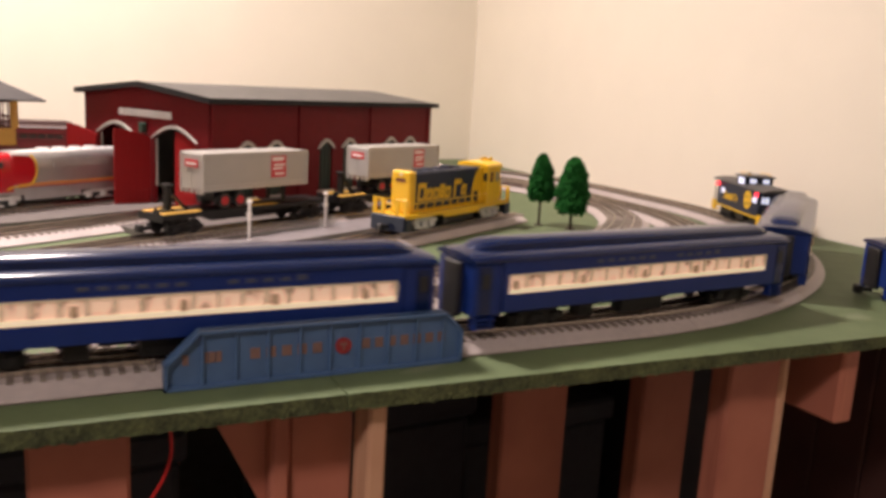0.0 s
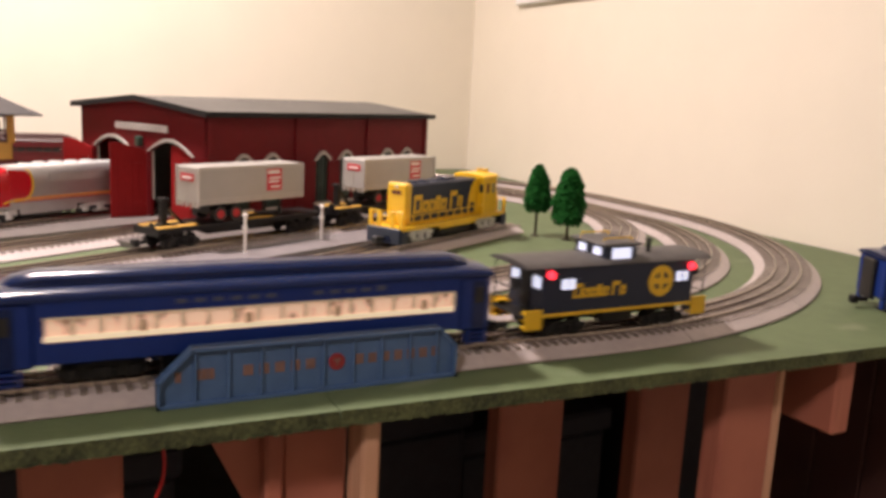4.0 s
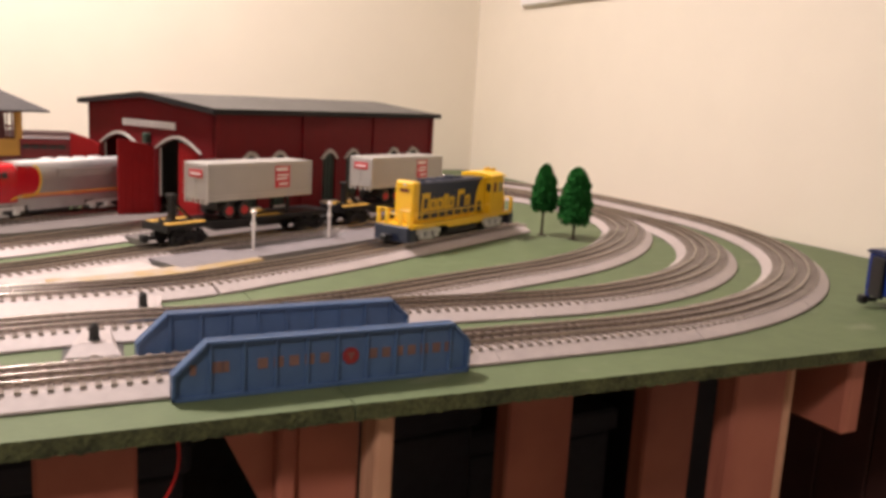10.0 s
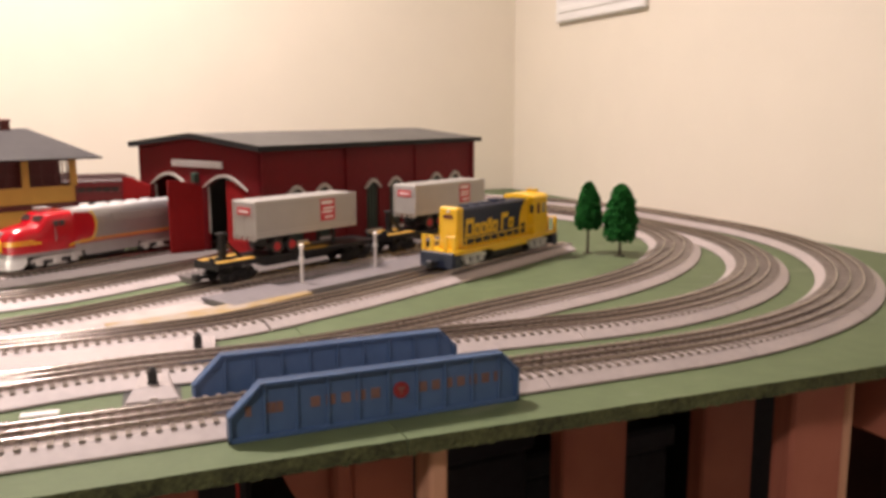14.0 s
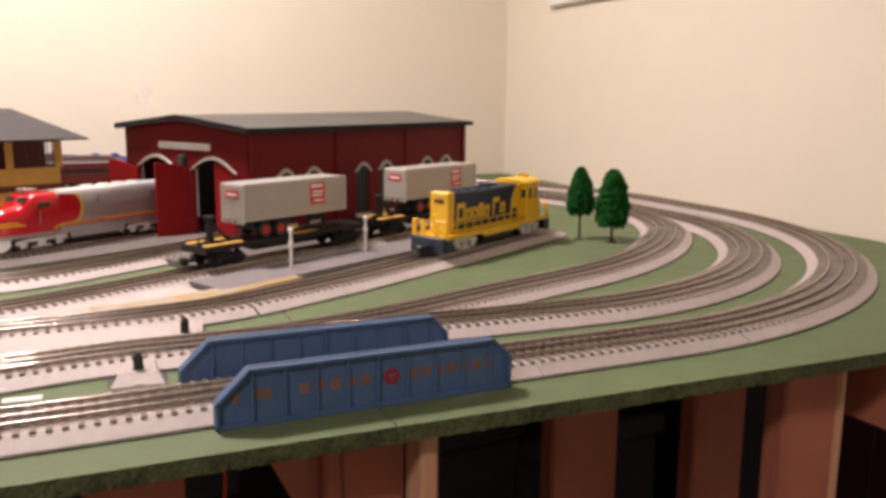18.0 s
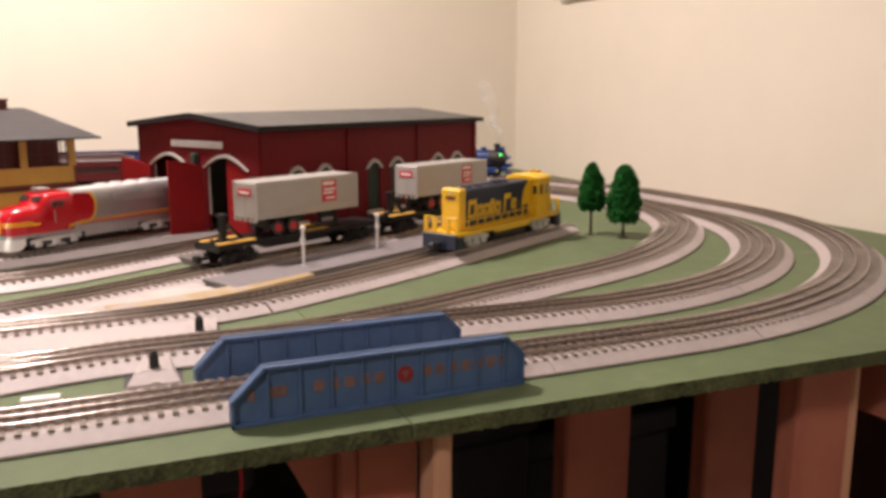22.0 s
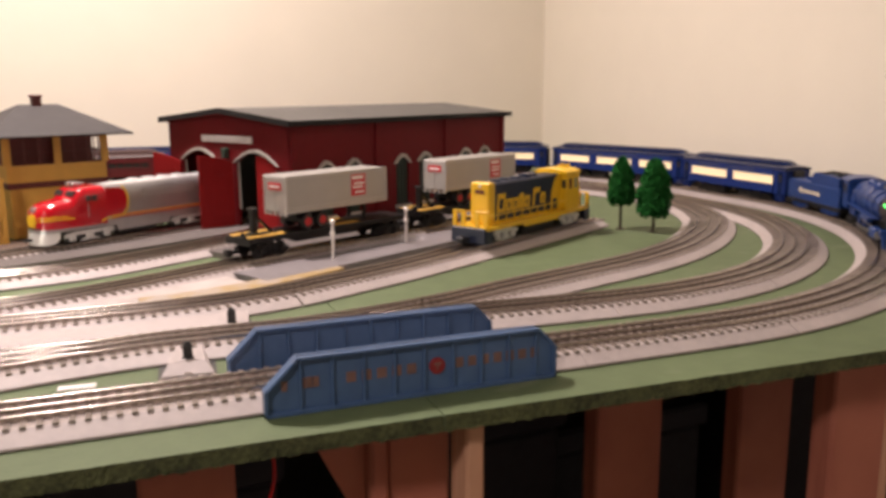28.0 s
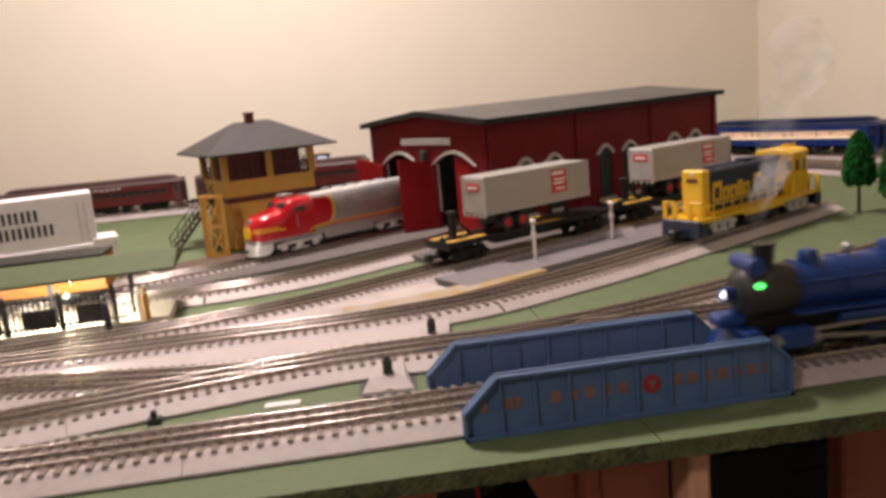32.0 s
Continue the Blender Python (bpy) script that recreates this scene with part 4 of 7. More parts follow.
def diesel_truck(parent, x, axles=(-0.021, 0.021), top=0.0215, r=0.0102, y=0.0262):
    """A silver diesel truck: a dark backing for the shade in its gaps, with a bright cast frame, journal boxes and
    springs before it.
    """
    t = new("truck")
    t.parent, t.matrix_basis = parent, pose(x, 0, 0)
    t["label"] = "bright silver truck with dark recesses"
    e = max(axles) + 0.0125
    for s in (-1, 1):
        # black plate behind the frame stands for shade in the gaps
        bm = BM()
        box(bm, -e + 0.003, e - 0.003, min(s * (y - 0.004), s * (y - 0.002)), max(s * (y - 0.004), s * (y - 0.002)), 0.005, top)
        part("recess_shade_plate", bm, TRUCK_SHADE, t)
        bm = BM()
        prism(bm, [(-e, top - 0.0105), (-e, top - 0.0050), (-e * 0.55, top - 0.0020), (e * 0.55, top - 0.0020), (e, top - 0.0050), (e, top - 0.0105), (e * 0.66, top - 0.0070), (-e * 0.66, top - 0.0070)], "y", s * (y - 0.002), s * (y + 0.0012))
        prism(bm, [(-e * 0.42, 0.0035), (e * 0.42, 0.0035), (e * 0.30, 0.0066), (-e * 0.30, 0.0066)], "y", s * (y - 0.002), s * (y + 0.0008))
        fr = part("side_frame", bm, BRIGHT_TRUCK, t)
        for a in axles:
            bm = BM()
            box(bm, a - 0.0056, a + 0.0056, min(s * (y - 0.002), s * (y + 0.0022)), max(s * (y - 0.002), s * (y + 0.0022)), 0.0048, 0.0150, 0.0016, 2)
            cyl(bm, (a, s * (y + 0.0020), 0.0100), (a, s * (y + 0.0034), 0.0100), 0.0036, 12)
            part("journal_box", bm, BRIGHT_TRUCK, fr, smooth=True)
        for a in (-0.0052, 0.0, 0.0052):
            bm = BM()
            cyl(bm, (a, s * y, 0.0062), (a, s * y, top - 0.0066), 0.0018, 8)
            part("spring", bm, BRIGHT_TRUCK, fr, smooth=True)
        bm = BM()
        cyl(bm, (-e * 0.98, s * (y + 0.0005), top - 0.0035), (-e * 0.60, s * (y + 0.0005), top - 0.0035), 0.0026, 10)
        part("brake_cylinder", bm, BRIGHT_TRUCK, fr, smooth=True)
    for a in axles:
        wheelset(t, a, r)
    return t


def coupler(parent, x, s):
    bm = BM()
    box(bm, min(x, x + s * 0.016), max(x, x + s * 0.016), -0.0035, 0.0035, 0.008, 0.013, 0.001)
    box(bm, x + s * 0.018 - 0.005, x + s * 0.018 + 0.005, -0.006, 0.006, 0.005, 0.016, 0.002)
    part("coupler", bm, SATIN_BLACK, parent)


def bar_text(parent, x0, z0, h, widths, gap, side, y, material, name="print_bar"):
    """Unlettered print: upright bars of the size and colour of the letters."""
    x = x0
    for k, wd in enumerate(widths):
        if wd > 0:
            bm = BM()
            hh = h * (1.0 if k == 0 else 0.72)
            box(bm, x, x + wd, min(side * y, side * (y + 0.0006)), max(side * y, side * (y + 0.0006)), z0, z0 + hh)
            part(name, bm, material, parent)
        x += abs(wd) + gap


# ---------------------------------------------------------------- passenger coaches
def coach(label, length, body_m, roof_m, lit=True, group="", panels=None, name="passenger_coach"):
    th = thing(name, pose(0, 0, RT), label, "train car", group)
    h, w = length / 2, 0.034
    v = 0.038                                         # vestibule length
    # sides with a window band between sill and letterboard
    bm = BM()
    box(bm, -h + v, h - v, -w, w, 0.0205, 0.0376)
    box(bm, -h + v, h - v, -w, w, 0.0560, 0.0680)
    part("body", bm, body_m, th)
    for e in (-1, 1):
        bm = BM()
        a, b = sorted((e * (h - v), e * (h - 0.006)))
        box(bm, a, b, -w + 0.0015, w - 0.0015, 0.017, 0.068, 0.002)
        vb = part("vestibule", bm, body_m, th)
        for s in (-1, 1):
            bm = BM()
            box(bm, e * (h - 0.018) - 0.0065, e * (h - 0.018) + 0.0065, s * (w - 0.0013) - 0.0006, s * (w - 0.0013) + 0.0006, 0.020, 0.064)
            d = part("door", bm, roof_m, vb)
            bm = BM()
            box(bm, e * (h - 0.018) - 0.004, e * (h - 0.018) + 0.004, s * (w - 0.0004) - 0.0005, s * (w - 0.0004) + 0.0005, 0.044, 0.058)
            part("door_window", bm, BLACK, d)
            for k in range(3):
                bm = BM()
                box(bm, e * (h - 0.018) - 0.007, e * (h - 0.018) + 0.007, s * (w - 0.004) - 0.004, s * (w - 0.004) + 0.004, 0.006 + 0.0042 * k, 0.0075 + 0.0042 * k)
                part("step", bm, body_m, vb)
            for q in (h - 0.0275, h - 0.0095):
                bm = BM()
                box(bm, e * q - 0.0012, e * q + 0.0012, s * (w - 0.0055) - 0.0045, s * (w - 0.0055) + 0.0045, 0.0050, 0.0172)
                part("step_cheek", bm, body_m, vb)
        bm = BM()
        a, b = sorted((e * (h - 0.006), e * h))
        box(bm, a, b, -0.014, 0.014, 0.014, 0.066, 0.0015)
        part("diaphragm", bm, BLACK, th)
        coupler(th, e * (h - 0.006), e)
    # arched roof, and the raised clerestory with rounded ends
    bm = BM()
    n = 10
    rings = []
    for x, sh in ((-h + 0.004, 0.75), (-h + 0.016, 0.97), (-h + 0.028, 1.0), (h - 0.028, 1.0), (h - 0.016, 0.97), (h - 0.004, 0.75)):
        rings.append([Vector((x, -(w + 0.001) * math.cos(math.pi * k / n), 0.068 + 0.0095 * sh * math.sin(math.pi * k / n) ** 0.8)) for k in range(n + 1)])
    loft(bm, rings)
    rf = part("roof", bm, roof_m, th, smooth=True)
    bm = BM()
    rings = []
    for x, zz, ww in ((-h + 0.012, 0.074, 0.010), (-h + 0.024, 0.0825, 0.015), (-h + 0.04, 0.0855, 0.0175), (h - 0.04, 0.0855, 0.0175), (h - 0.024, 0.0825, 0.015), (h - 0.012, 0.074, 0.010)):
        rings.append([Vector((x, y * ww, z)) for y, z in ((-1, 0.072), (-1, max(zz - 0.0045, 0.0722)), (-0.8, zz - 0.0015), (-0.4, zz), (0.4, zz), (0.8, zz - 0.0015), (1, max(zz - 0.0045, 0.0722)), (1, 0.072))])
    loft(bm, rings)
    part("clerestory", bm, roof_m, rf, smooth=True)
    # window bands
    for s in (-1, 1):
        spans = [(-h + v + 0.006, h - v - 0.006)] if (panels is None or s > 0) else panels
        edges = [-h + v] + [e for sp in spans for e in sp] + [h - v]
        for a, b in zip(edges[::2], edges[1::2]):
            bm = BM()
            box(bm, a, b, s * w - (0.003 if s > 0 else 0), s * w + (0.003 if s < 0 else 0), 0.0376, 0.0560)
            part("side_panel", bm, body_m, th)
        for a, b in spans:
            wide = len(spans) > 1
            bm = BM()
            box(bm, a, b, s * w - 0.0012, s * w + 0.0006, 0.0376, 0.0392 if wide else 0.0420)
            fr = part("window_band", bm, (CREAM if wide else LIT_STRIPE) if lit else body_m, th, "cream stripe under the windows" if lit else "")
            bm = BM()
            box(bm, a, b, s * w - 0.0012, s * w + 0.0006, 0.0546, 0.0560)
            part("window_head", bm, CREAM if lit else body_m, fr)
            z0, z1 = (0.0392, 0.0546) if wide else (0.0420, 0.0546)
            if len(spans) > 1:
                bm = BM()
                box(bm, a + 0.001, b - 0.001, s * (w - 0.001) - 0.0005, s * (w - 0.001) + 0.0005, z0, z1)
                part("window", bm, PANEL if lit else BLACK, fr, "broad lit window panel")
                continue
            count = max(3, round((b - a) / 0.0195))
            for k in range(count):
                p0, p1 = a + (b - a) * k / count, a + (b - a) * (k + 1) / count
                bm = BM()
                box(bm, p0 + 0.0013, p1 - 0.0013, s * (w - 0.002) - 0.0005, s * (w - 0.002) + 0.0005, z0, z1)
                part("window", bm, LITWIN if lit else BLACK, fr)
                bm = BM()
                box(bm, p0 - 0.0011, p0 + 0.0011, s * w - 0.0012, s * w + 0.0004, z0, z1)
                part("window_post", bm, CREAM if lit else body_m, fr)
                if lit and k % 4 == 1:
                    bm = BM()
                    c = (p0 + p1) / 2 + 0.002 * ((k * 7) % 3 - 1)
                    cyl(bm, (c, s * (w - 0.0012), z0), (c, s * (w - 0.0012), z0 + 0.0062 + 0.002 * (k % 2)), 0.0036, 8, 0.0026)
                    part("seat_back", bm, SILH, fr)
    bar_text(th, -0.10, 0.0612, 0.0045, [0.008] * 5 + [-0.02] + [0.008] * 6, 0.006, -1, w, FAINT if lit else SIGN)
    bar_text(th, -0.10, 0.0612, 0.0045, [0.008] * 5 + [-0.02] + [0.008] * 6, 0.006, 1, w, FAINT if lit else SIGN)
    # underframe
    bm = BM()
    box(bm, -h + 0.02, h - 0.02, -0.010, 0.010, 0.014, 0.0206)
    part("underframe", bm, SATIN_BLACK, th)
    for x, ln, y in ((-0.05, 0.05, -0.018), (0.04, 0.036, -0.018), (0.0, 0.06, 0.018), (0.075, 0.02, 0.016), (0.078, 0.022, -0.020)):
        bm = BM()
        box(bm, x - ln / 2, x + ln / 2, y - 0.008, y + 0.008, 0.0035, 0.0206, 0.0015)
        part("equipment_box", bm, SATIN_BLACK, th)
    for x in (-h + 0.085, h - 0.085):
        truck(th, x, (-0.022, 0.0, 0.022))
    return th


def rescale(th, k):
    """Brings a thing that was drawn to a larger scale down to the scale of the train."""
    for ob in th.children_recursive:
        if ob.data is not None:
            ob.data.transform(Matrix.Scale(k, 4))
        ob.matrix_basis = pose(*(ob.matrix_basis.translation * k))


# ---------------------------------------------------------------- caboose
def script_shapes(parent, x0, z0, h, s, y, length):
    """Plain slanted yellow strokes of the size of a painted script name, running to the reader's right."""
    wide = (1.25, 0.9, 0.95, 0.7, 0.9, -0.35, 1.15, 0.85)
    unit = length / (sum(abs(v) for v in wide) + 0.12 * len(wide))
    t, sl, ya, yb = length * 0.036, length * 0.016, s * y, s * (y + 0.0007)
    x = x0
    for k, v in enumerate(wide):
        wd = abs(v) * unit
        if v > 0:
            hh = h * (1.0 if k in (0, 6) else 0.84 if k == 3 else 0.66)
            strokes = [[(x, 0.0), (x + t, 0.0), (x + t + sl, hh), (x + sl, hh)], [(x + t * 0.8, hh * 0.72), (x + wd, hh * 0.72), (x + wd + sl, hh), (x + t * 0.8 + sl, hh)]]
            if k != 6:
                strokes += [[(x + t * 0.8, 0.0), (x + wd, 0.0), (x + wd, h * 0.17), (x + t * 0.8, h * 0.17)], [(x + wd - t, 0.0), (x + wd, 0.0), (x + wd + sl * 0.7, hh * 0.8), (x + wd - t + sl * 0.7, hh * 0.8)]]
            bm = BM()
            for st in strokes:
                prism(bm, [(-s * xx, z0 + zz) for xx, zz in st], "y", ya, yb)
            part("name_stroke", bm, YELLOW, parent)
        x += wd + 0.12 * unit


def caboose():
    th = thing("caboose", pose(0, 0, RT), "dark navy caboose with yellow print and a grey roof", "train car", "blue passenger train")
    h, w, zb = 0.1215, 0.033, 0.0245
    hb = h - 0.021
    bm = BM()
    box(bm, -hb, hb, -w, w, zb, 0.076, 0.001)
    part("body", bm, NAVY, th)
    for s in (-1, 1):
        bm = BM()
        box(bm, -hb, hb, s * w - 0.0005, s * w + 0.0009, zb + 0.0002, zb + 0.0034)
        part("sill_stripe", bm, YELLOW, th)
        script_shapes(th, -0.064, 0.0425, 0.0150, s, w, 0.0690)
        cx = 0.053 * -s
        bm = BM()
        cyl(bm, (cx, s * w, 0.0540), (cx, s * (w + 0.0009), 0.0540), 0.0172, 32)
        em = part("emblem", bm, YELLOW, th, "round yellow emblem with a cross")
        for sx in (-1, 1):
            for sz in (-1, 1):
                bm = BM()
                a0, a1 = (0.0034, 0.0100)
                prism(bm, [(cx + sx * a0, 0.0540 + sz * a0), (cx + sx * a1, 0.0540 + sz * a0), (cx + sx * 0.0074, 0.0540 + sz * 0.0074), (cx + sx * a0, 0.0540 + sz * a1)], "y", s * (w + 0.0008), s * (w + 0.0013))
                part("quarter", bm, NAVY, em)
        for x in (0.071 * s, -0.083 * s):
            bm = BM()
            box(bm, x - 0.0080, x + 0.0080, s * w - 0.0004, s * w + 0.0010, 0.0525, 0.0630)
            wn = part("window", bm, CABWIN, th, "lit window")
            bm = BM()
            box(bm, x - 0.0006, x + 0.0006, s * w - 0.0004, s * w + 0.0014, 0.0525, 0.0630)
            part("sash_bar", bm, NAVY, wn)
    # roof and cupola
    bm = BM()
    n = 8
    loft(bm, [[Vector((x, -(w + 0.003) * math.cos(math.pi * k / n), 0.076 + 0.006 * math.sin(math.pi * k / n))) for k in range(n + 1)] for x in (-h - 0.003, h + 0.003)])
    part("roof", bm, CABOOSE_ROOF, th, "worn grey roof", smooth=True)
    bm = BM()
    box(bm, -0.021, 0.021, -0.027, 0.027, 0.076, 0.0935, 0.001)
    cp = part("cupola", bm, NAVY, th)
    bm = BM()
    box(bm, -0.0255, 0.0255, -0.031, 0.031, 0.0935, 0.0968, 0.0012)
    part("cupola_roof", bm, CABOOSE_ROOF, cp)
    for s in (-1, 1):
        bm = BM()
        box(bm, -0.0125, 0.0125, s * 0.027 - 0.0004, s * 0.027 + 0.0010, 0.0800, 0.0915)
        wn = part("cupola_window", bm, CABWIN, cp, "lit window")
        bm = BM()
        box(bm, -0.0130, 0.0130, s * 0.027 - 0.0004, s * 0.027 + 0.0012, 0.0772, 0.0796)
        part("cupola_sill", bm, YELLOW, cp)
        for y in (-0.013, 0.013):
            bm = BM()
            box(bm, s * 0.021 - 0.0010, s * 0.021 + 0.0010, y - 0.0060, y + 0.0060, 0.0830, 0.0910)
            part("cupola_window", bm, CABWIN, cp, "lit window")
    bm = BM()
    cyl(bm, (-0.052, 0.010, 0.079), (-0.052, 0.010, 0.095), 0.0026, 10)
    cyl(bm, (-0.052, 0.010, 0.095), (-0.052, 0.010, 0.0975), 0.0044, 10, 0.003)
    part("chimney", bm, SATIN_BLACK, th)
    for s in (-1, 1):
        bm = BM()
        tube(bm, [(-0.0185, s * 0.020, 0.0965), (-0.0185, s * 0.020, 0.1010), (0.0185, s * 0.020, 0.1010), (0.0185, s * 0.020, 0.0965)], 0.0008, 6)
        part("grab_rail", bm, YELLOW, cp)
    for e in (-1, 1):
        bm = BM()
        box(bm, min(e * hb, e * h), max(e * hb, e * h), -w, w, zb - 0.001, zb + 0.0015)
        part("platform", bm, SATIN_BLACK, th)
        for y in (-0.020, 0.020):
            bm = BM()
            box(bm, e * hb - 0.0010, e * hb + 0.0010, y - 0.0065, y + 0.0065, 0.0530, 0.0650)
            part("window", bm, CABWIN, th, "lit window")
        bm = BM()
        box(bm, e * hb - 0.0012, e * hb + 0.0012, -0.0085, 0.0085, zb + 0.002, 0.0660)
        part("end_door", bm, SATIN_BLACK, th)
        for s in (-1, 1):
            for k in range(3):
                bm = BM()
                a, b = sorted((e * (h - 0.019), e * (h - 0.001)))
                box(bm, a, b, s * (w - 0.004) - 0.005, s * (w - 0.004) + 0.005, 0.0135 + 0.0075 * k, 0.0155 + 0.0075 * k)
                part("step", bm, YELLOW, th)
            bm = BM()
            a, b = sorted((e * (h - 0.020), e * h))
            box(bm, a, b, s * (w + 0.0002) - 0.0008, s * (w + 0.0002) + 0.0008, 0.0125, zb + 0.0085)
            part("step_side", bm, YELLOW, th)
            bm = BM()
            cyl(bm, (e * (h - 0.002), s * 0.030, zb), (e * (h - 0.002), s * 0.030, 0.077), 0.0008, 6)
            part("handrail", bm, SATIN_BLACK, th)
            bm = BM()
            cyl(bm, (e * (hb - 0.006), s * (w + 0.0005), 0.0690), (e * (hb - 0.006), s * (w + 0.0045), 0.0690), 0.0042, 12)
            part("marker_lamp", bm, REDLAMP, th, "glowing red marker lamp")
        bm = BM()
        tube(bm, [(e * (h - 0.002), -0.03, 0.050), (e * (h - 0.002), 0.03, 0.050)], 0.0009, 6)
        tube(bm, [(e * (h - 0.002), -0.03, 0.038), (e * (h - 0.002), 0.03, 0.038)], 0.0007, 6)
        part("end_railing", bm, SATIN_BLACK, th)
        bm = BM()
        cyl(bm, (e * (h - 0.001), 0.012, 0.0580), (e * (h + 0.002), 0.012, 0.0580), 0.0062, 14)
        part("brake_wheel", bm, SATIN_BLACK, th)
        coupler(th, e * h, e)
    bm = BM()
    box(bm, -hb, hb, -0.012, 0.012, 0.014, zb, 0.001)
    part("underframe", bm, SATIN_BLACK, th)
    bm = BM()
    box(bm, -0.026, 0.016, -0.022, 0.022, 0.010, zb - 0.001, 0.001)
    part("battery_box", bm, SATIN_BLACK, th)
    for x in (-0.068, 0.068):
        truck(th, x)
    rescale(th, 0.95)
    return th


# ---------------------------------------------------------------- steam engine and tender
LOCO_K = 0.92


def steam_engine():
    th = thing("steam_locomotive", pose(0, 0, RT), "bright blue steam locomotive with a dark smokebox", "locomotive", "blue passenger train")
    bm = BM()
    ring = lambda x, r, z, n=24: [Vector((x, r * math.cos(2 * math.pi * k / n), z + r * math.sin(2 * math.pi * k / n))) for k in range(n)]
    loft(bm, [ring(-0.085, 0.0265, 0.058), ring(-0.02, 0.0255, 0.058), ring(0.05, 0.0235, 0.057), ring(0.105, 0.0225, 0.057)])
    part("boiler", bm, LOCO_BLUE, th, smooth=True)
    bm = BM()
    loft(bm, [ring(0.105, 0.0232, 0.057), ring(0.148, 0.0232, 0.057), ring(0.152, 0.021, 0.057)])
    sb = part("smokebox", bm, SMOKEBOX, th, "dark grey smokebox", smooth=True)
    bm = BM()
    loft(bm, [ring(0.152, 0.0195, 0.057), ring(0.156, 0.016, 0.057), ring(0.158, 0.006, 0.057)])
    part("smokebox_door", bm, BLACK, sb, smooth=True)
    for x in (-0.06, -0.02, 0.02, 0.06, 0.1):
        bm = BM()
        loft(bm, [ring(x, 0.0270 - 0.018 * (x + 0.085) / 1.2, 0.0578), ring(x + 0.003, 0.0270 - 0.018 * (x + 0.085) / 1.2, 0.0578)])
        part("boiler_band", bm, LOCO_BLUE, th)
    for x, r, zt in ((0.086, 0.0095, 0.0905), (0.006, 0.012, 0.0915), (-0.045, 0.0115, 0.0915)):
        bm = BM()
        loft(bm, [ring_z for ring_z in [[Vector((x + rr * math.cos(2 * math.pi * k / 16), rr * math.sin(2 * math.pi * k / 16), z)) for k in range(16)] for rr, z in ((r * 1.15, 0.074), (r, 0.081), (r, zt - 0.005), (r * 0.75, zt - 0.001), (r * 0.3, zt))]])
        part("dome", bm, LOCO_BLUE, th, smooth=True)
    bm = BM()
    cyl(bm, (0.128, 0, 0.076), (0.128, 0, 0.098), 0.0085, 16, 0.0098)
    st = part("smokestack", bm, BLACK, th, smooth=True)
    bm = BM()
    cyl(bm, (0.128, 0, 0.0975), (0.128, 0, 0.1000), 0.0108, 16)
    part("stack_rim", bm, BLACK, st)
    bm = BM()
    cyl(bm, (0.048, -0.004, 0.087), (0.048, 0.004, 0.087), 0.0042, 12, 0.003)
    cyl(bm, (0.048, 0, 0.078), (0.048, 0, 0.086), 0.0014, 6)
    part("bell", bm, SILVER_DIRTY, th)
    # feedwater heater across the front top, headlight and markers
    bm = BM()
    cyl(bm, (0.143, -0.019, 0.083), (0.143, 0.019, 0.083), 0.0078, 16)
    part("feedwater_heater", bm, LOCO_BLUE, th, smooth=True)
    bm = BM()
    n = 16
    loft(bm, [[Vector((x, r * math.cos(2 * math.pi * k / n), 0.058 + r * math.sin(2 * math.pi * k / n))) for k in range(n)] for x, r in ((0.154, 0.0050), (0.156, 0.0064), (0.1675, 0.0064), (0.1675, 0.0054), (0.1640, 0.0052))])
    hl = part("headlight", bm, LOCO_BLUE, th, smooth=True)
    bm = BM()
    cyl(bm, (0.1641, 0, 0.058), (0.1645, 0, 0.058), 0.0050, 16)
    part("lens", bm, HEADLIGHT, hl, "glowing white headlight lens")
    for s in (-1, 1):
        bm = BM()
        box(bm, 0.1395, 0.1470, s * 0.0222 - 0.0022, s * 0.0222 + 0.0022, 0.0655, 0.0700, 0.001)
        part("marker_lamp", bm, MARKER, th, "glowing green marker lamp")
    # running boards, cab, firebox
    for s in (-1, 1):
        bm = BM()
        box(bm, -0.09, 0.115, s * 0.029 - 0.006, s * 0.029 + 0.006, 0.0415, 0.0435)
        part("running_board", bm, LOCO_BLUE, th)
        bm = BM()
        tube(bm, [(-0.08, s * 0.0275, 0.068), (0.0, s * 0.0268, 0.068), (0.11, s * 0.0248, 0.067)], 0.0009, 6)
        part("handrail", bm, LOCO_BLUE, th)
        bm = BM()
        cyl(bm, (0.02, s * 0.028, 0.034), (0.075, s * 0.028, 0.034), 0.0055, 12)
        part("air_tank", bm, LOCO_BLUE, th, smooth=True)
        bm = BM()
        box(bm, 0.098, 0.130, s * 0.0265 - 0.0075, s * 0.0265 + 0.0075, 0.011, 0.029, 0.003)
        cy = part("cylinder", bm, LOCO_BLUE, th)
        bm = BM()
        cyl(bm, (0.094, s * 0.0265, 0.018), (0.134, s * 0.0265, 0.018), 0.0065, 14)
        part("cylinder_cover", bm, SILVER_DIRTY, cy, smooth=True)
    bm = BM()
    box(bm, -0.145, -0.100, -0.032, 0.032, 0.030, 0.080, 0.001)
    cab = part("cab", bm, LOCO_BLUE, th)
    bm = BM()
    n = 8
    loft(bm, [[Vector((x, -0.0345 * math.cos(math.pi * k / n), 0.080 + 0.0085 * math.sin(math.pi * k / n))) for k in range(n + 1)] for x in (-0.156, -0.096)])
    part("cab_roof", bm, LOCO_BLUE, cab, smooth=True)
    for s in (-1, 1):
        for x in (-0.134, -0.114):
            bm = BM()
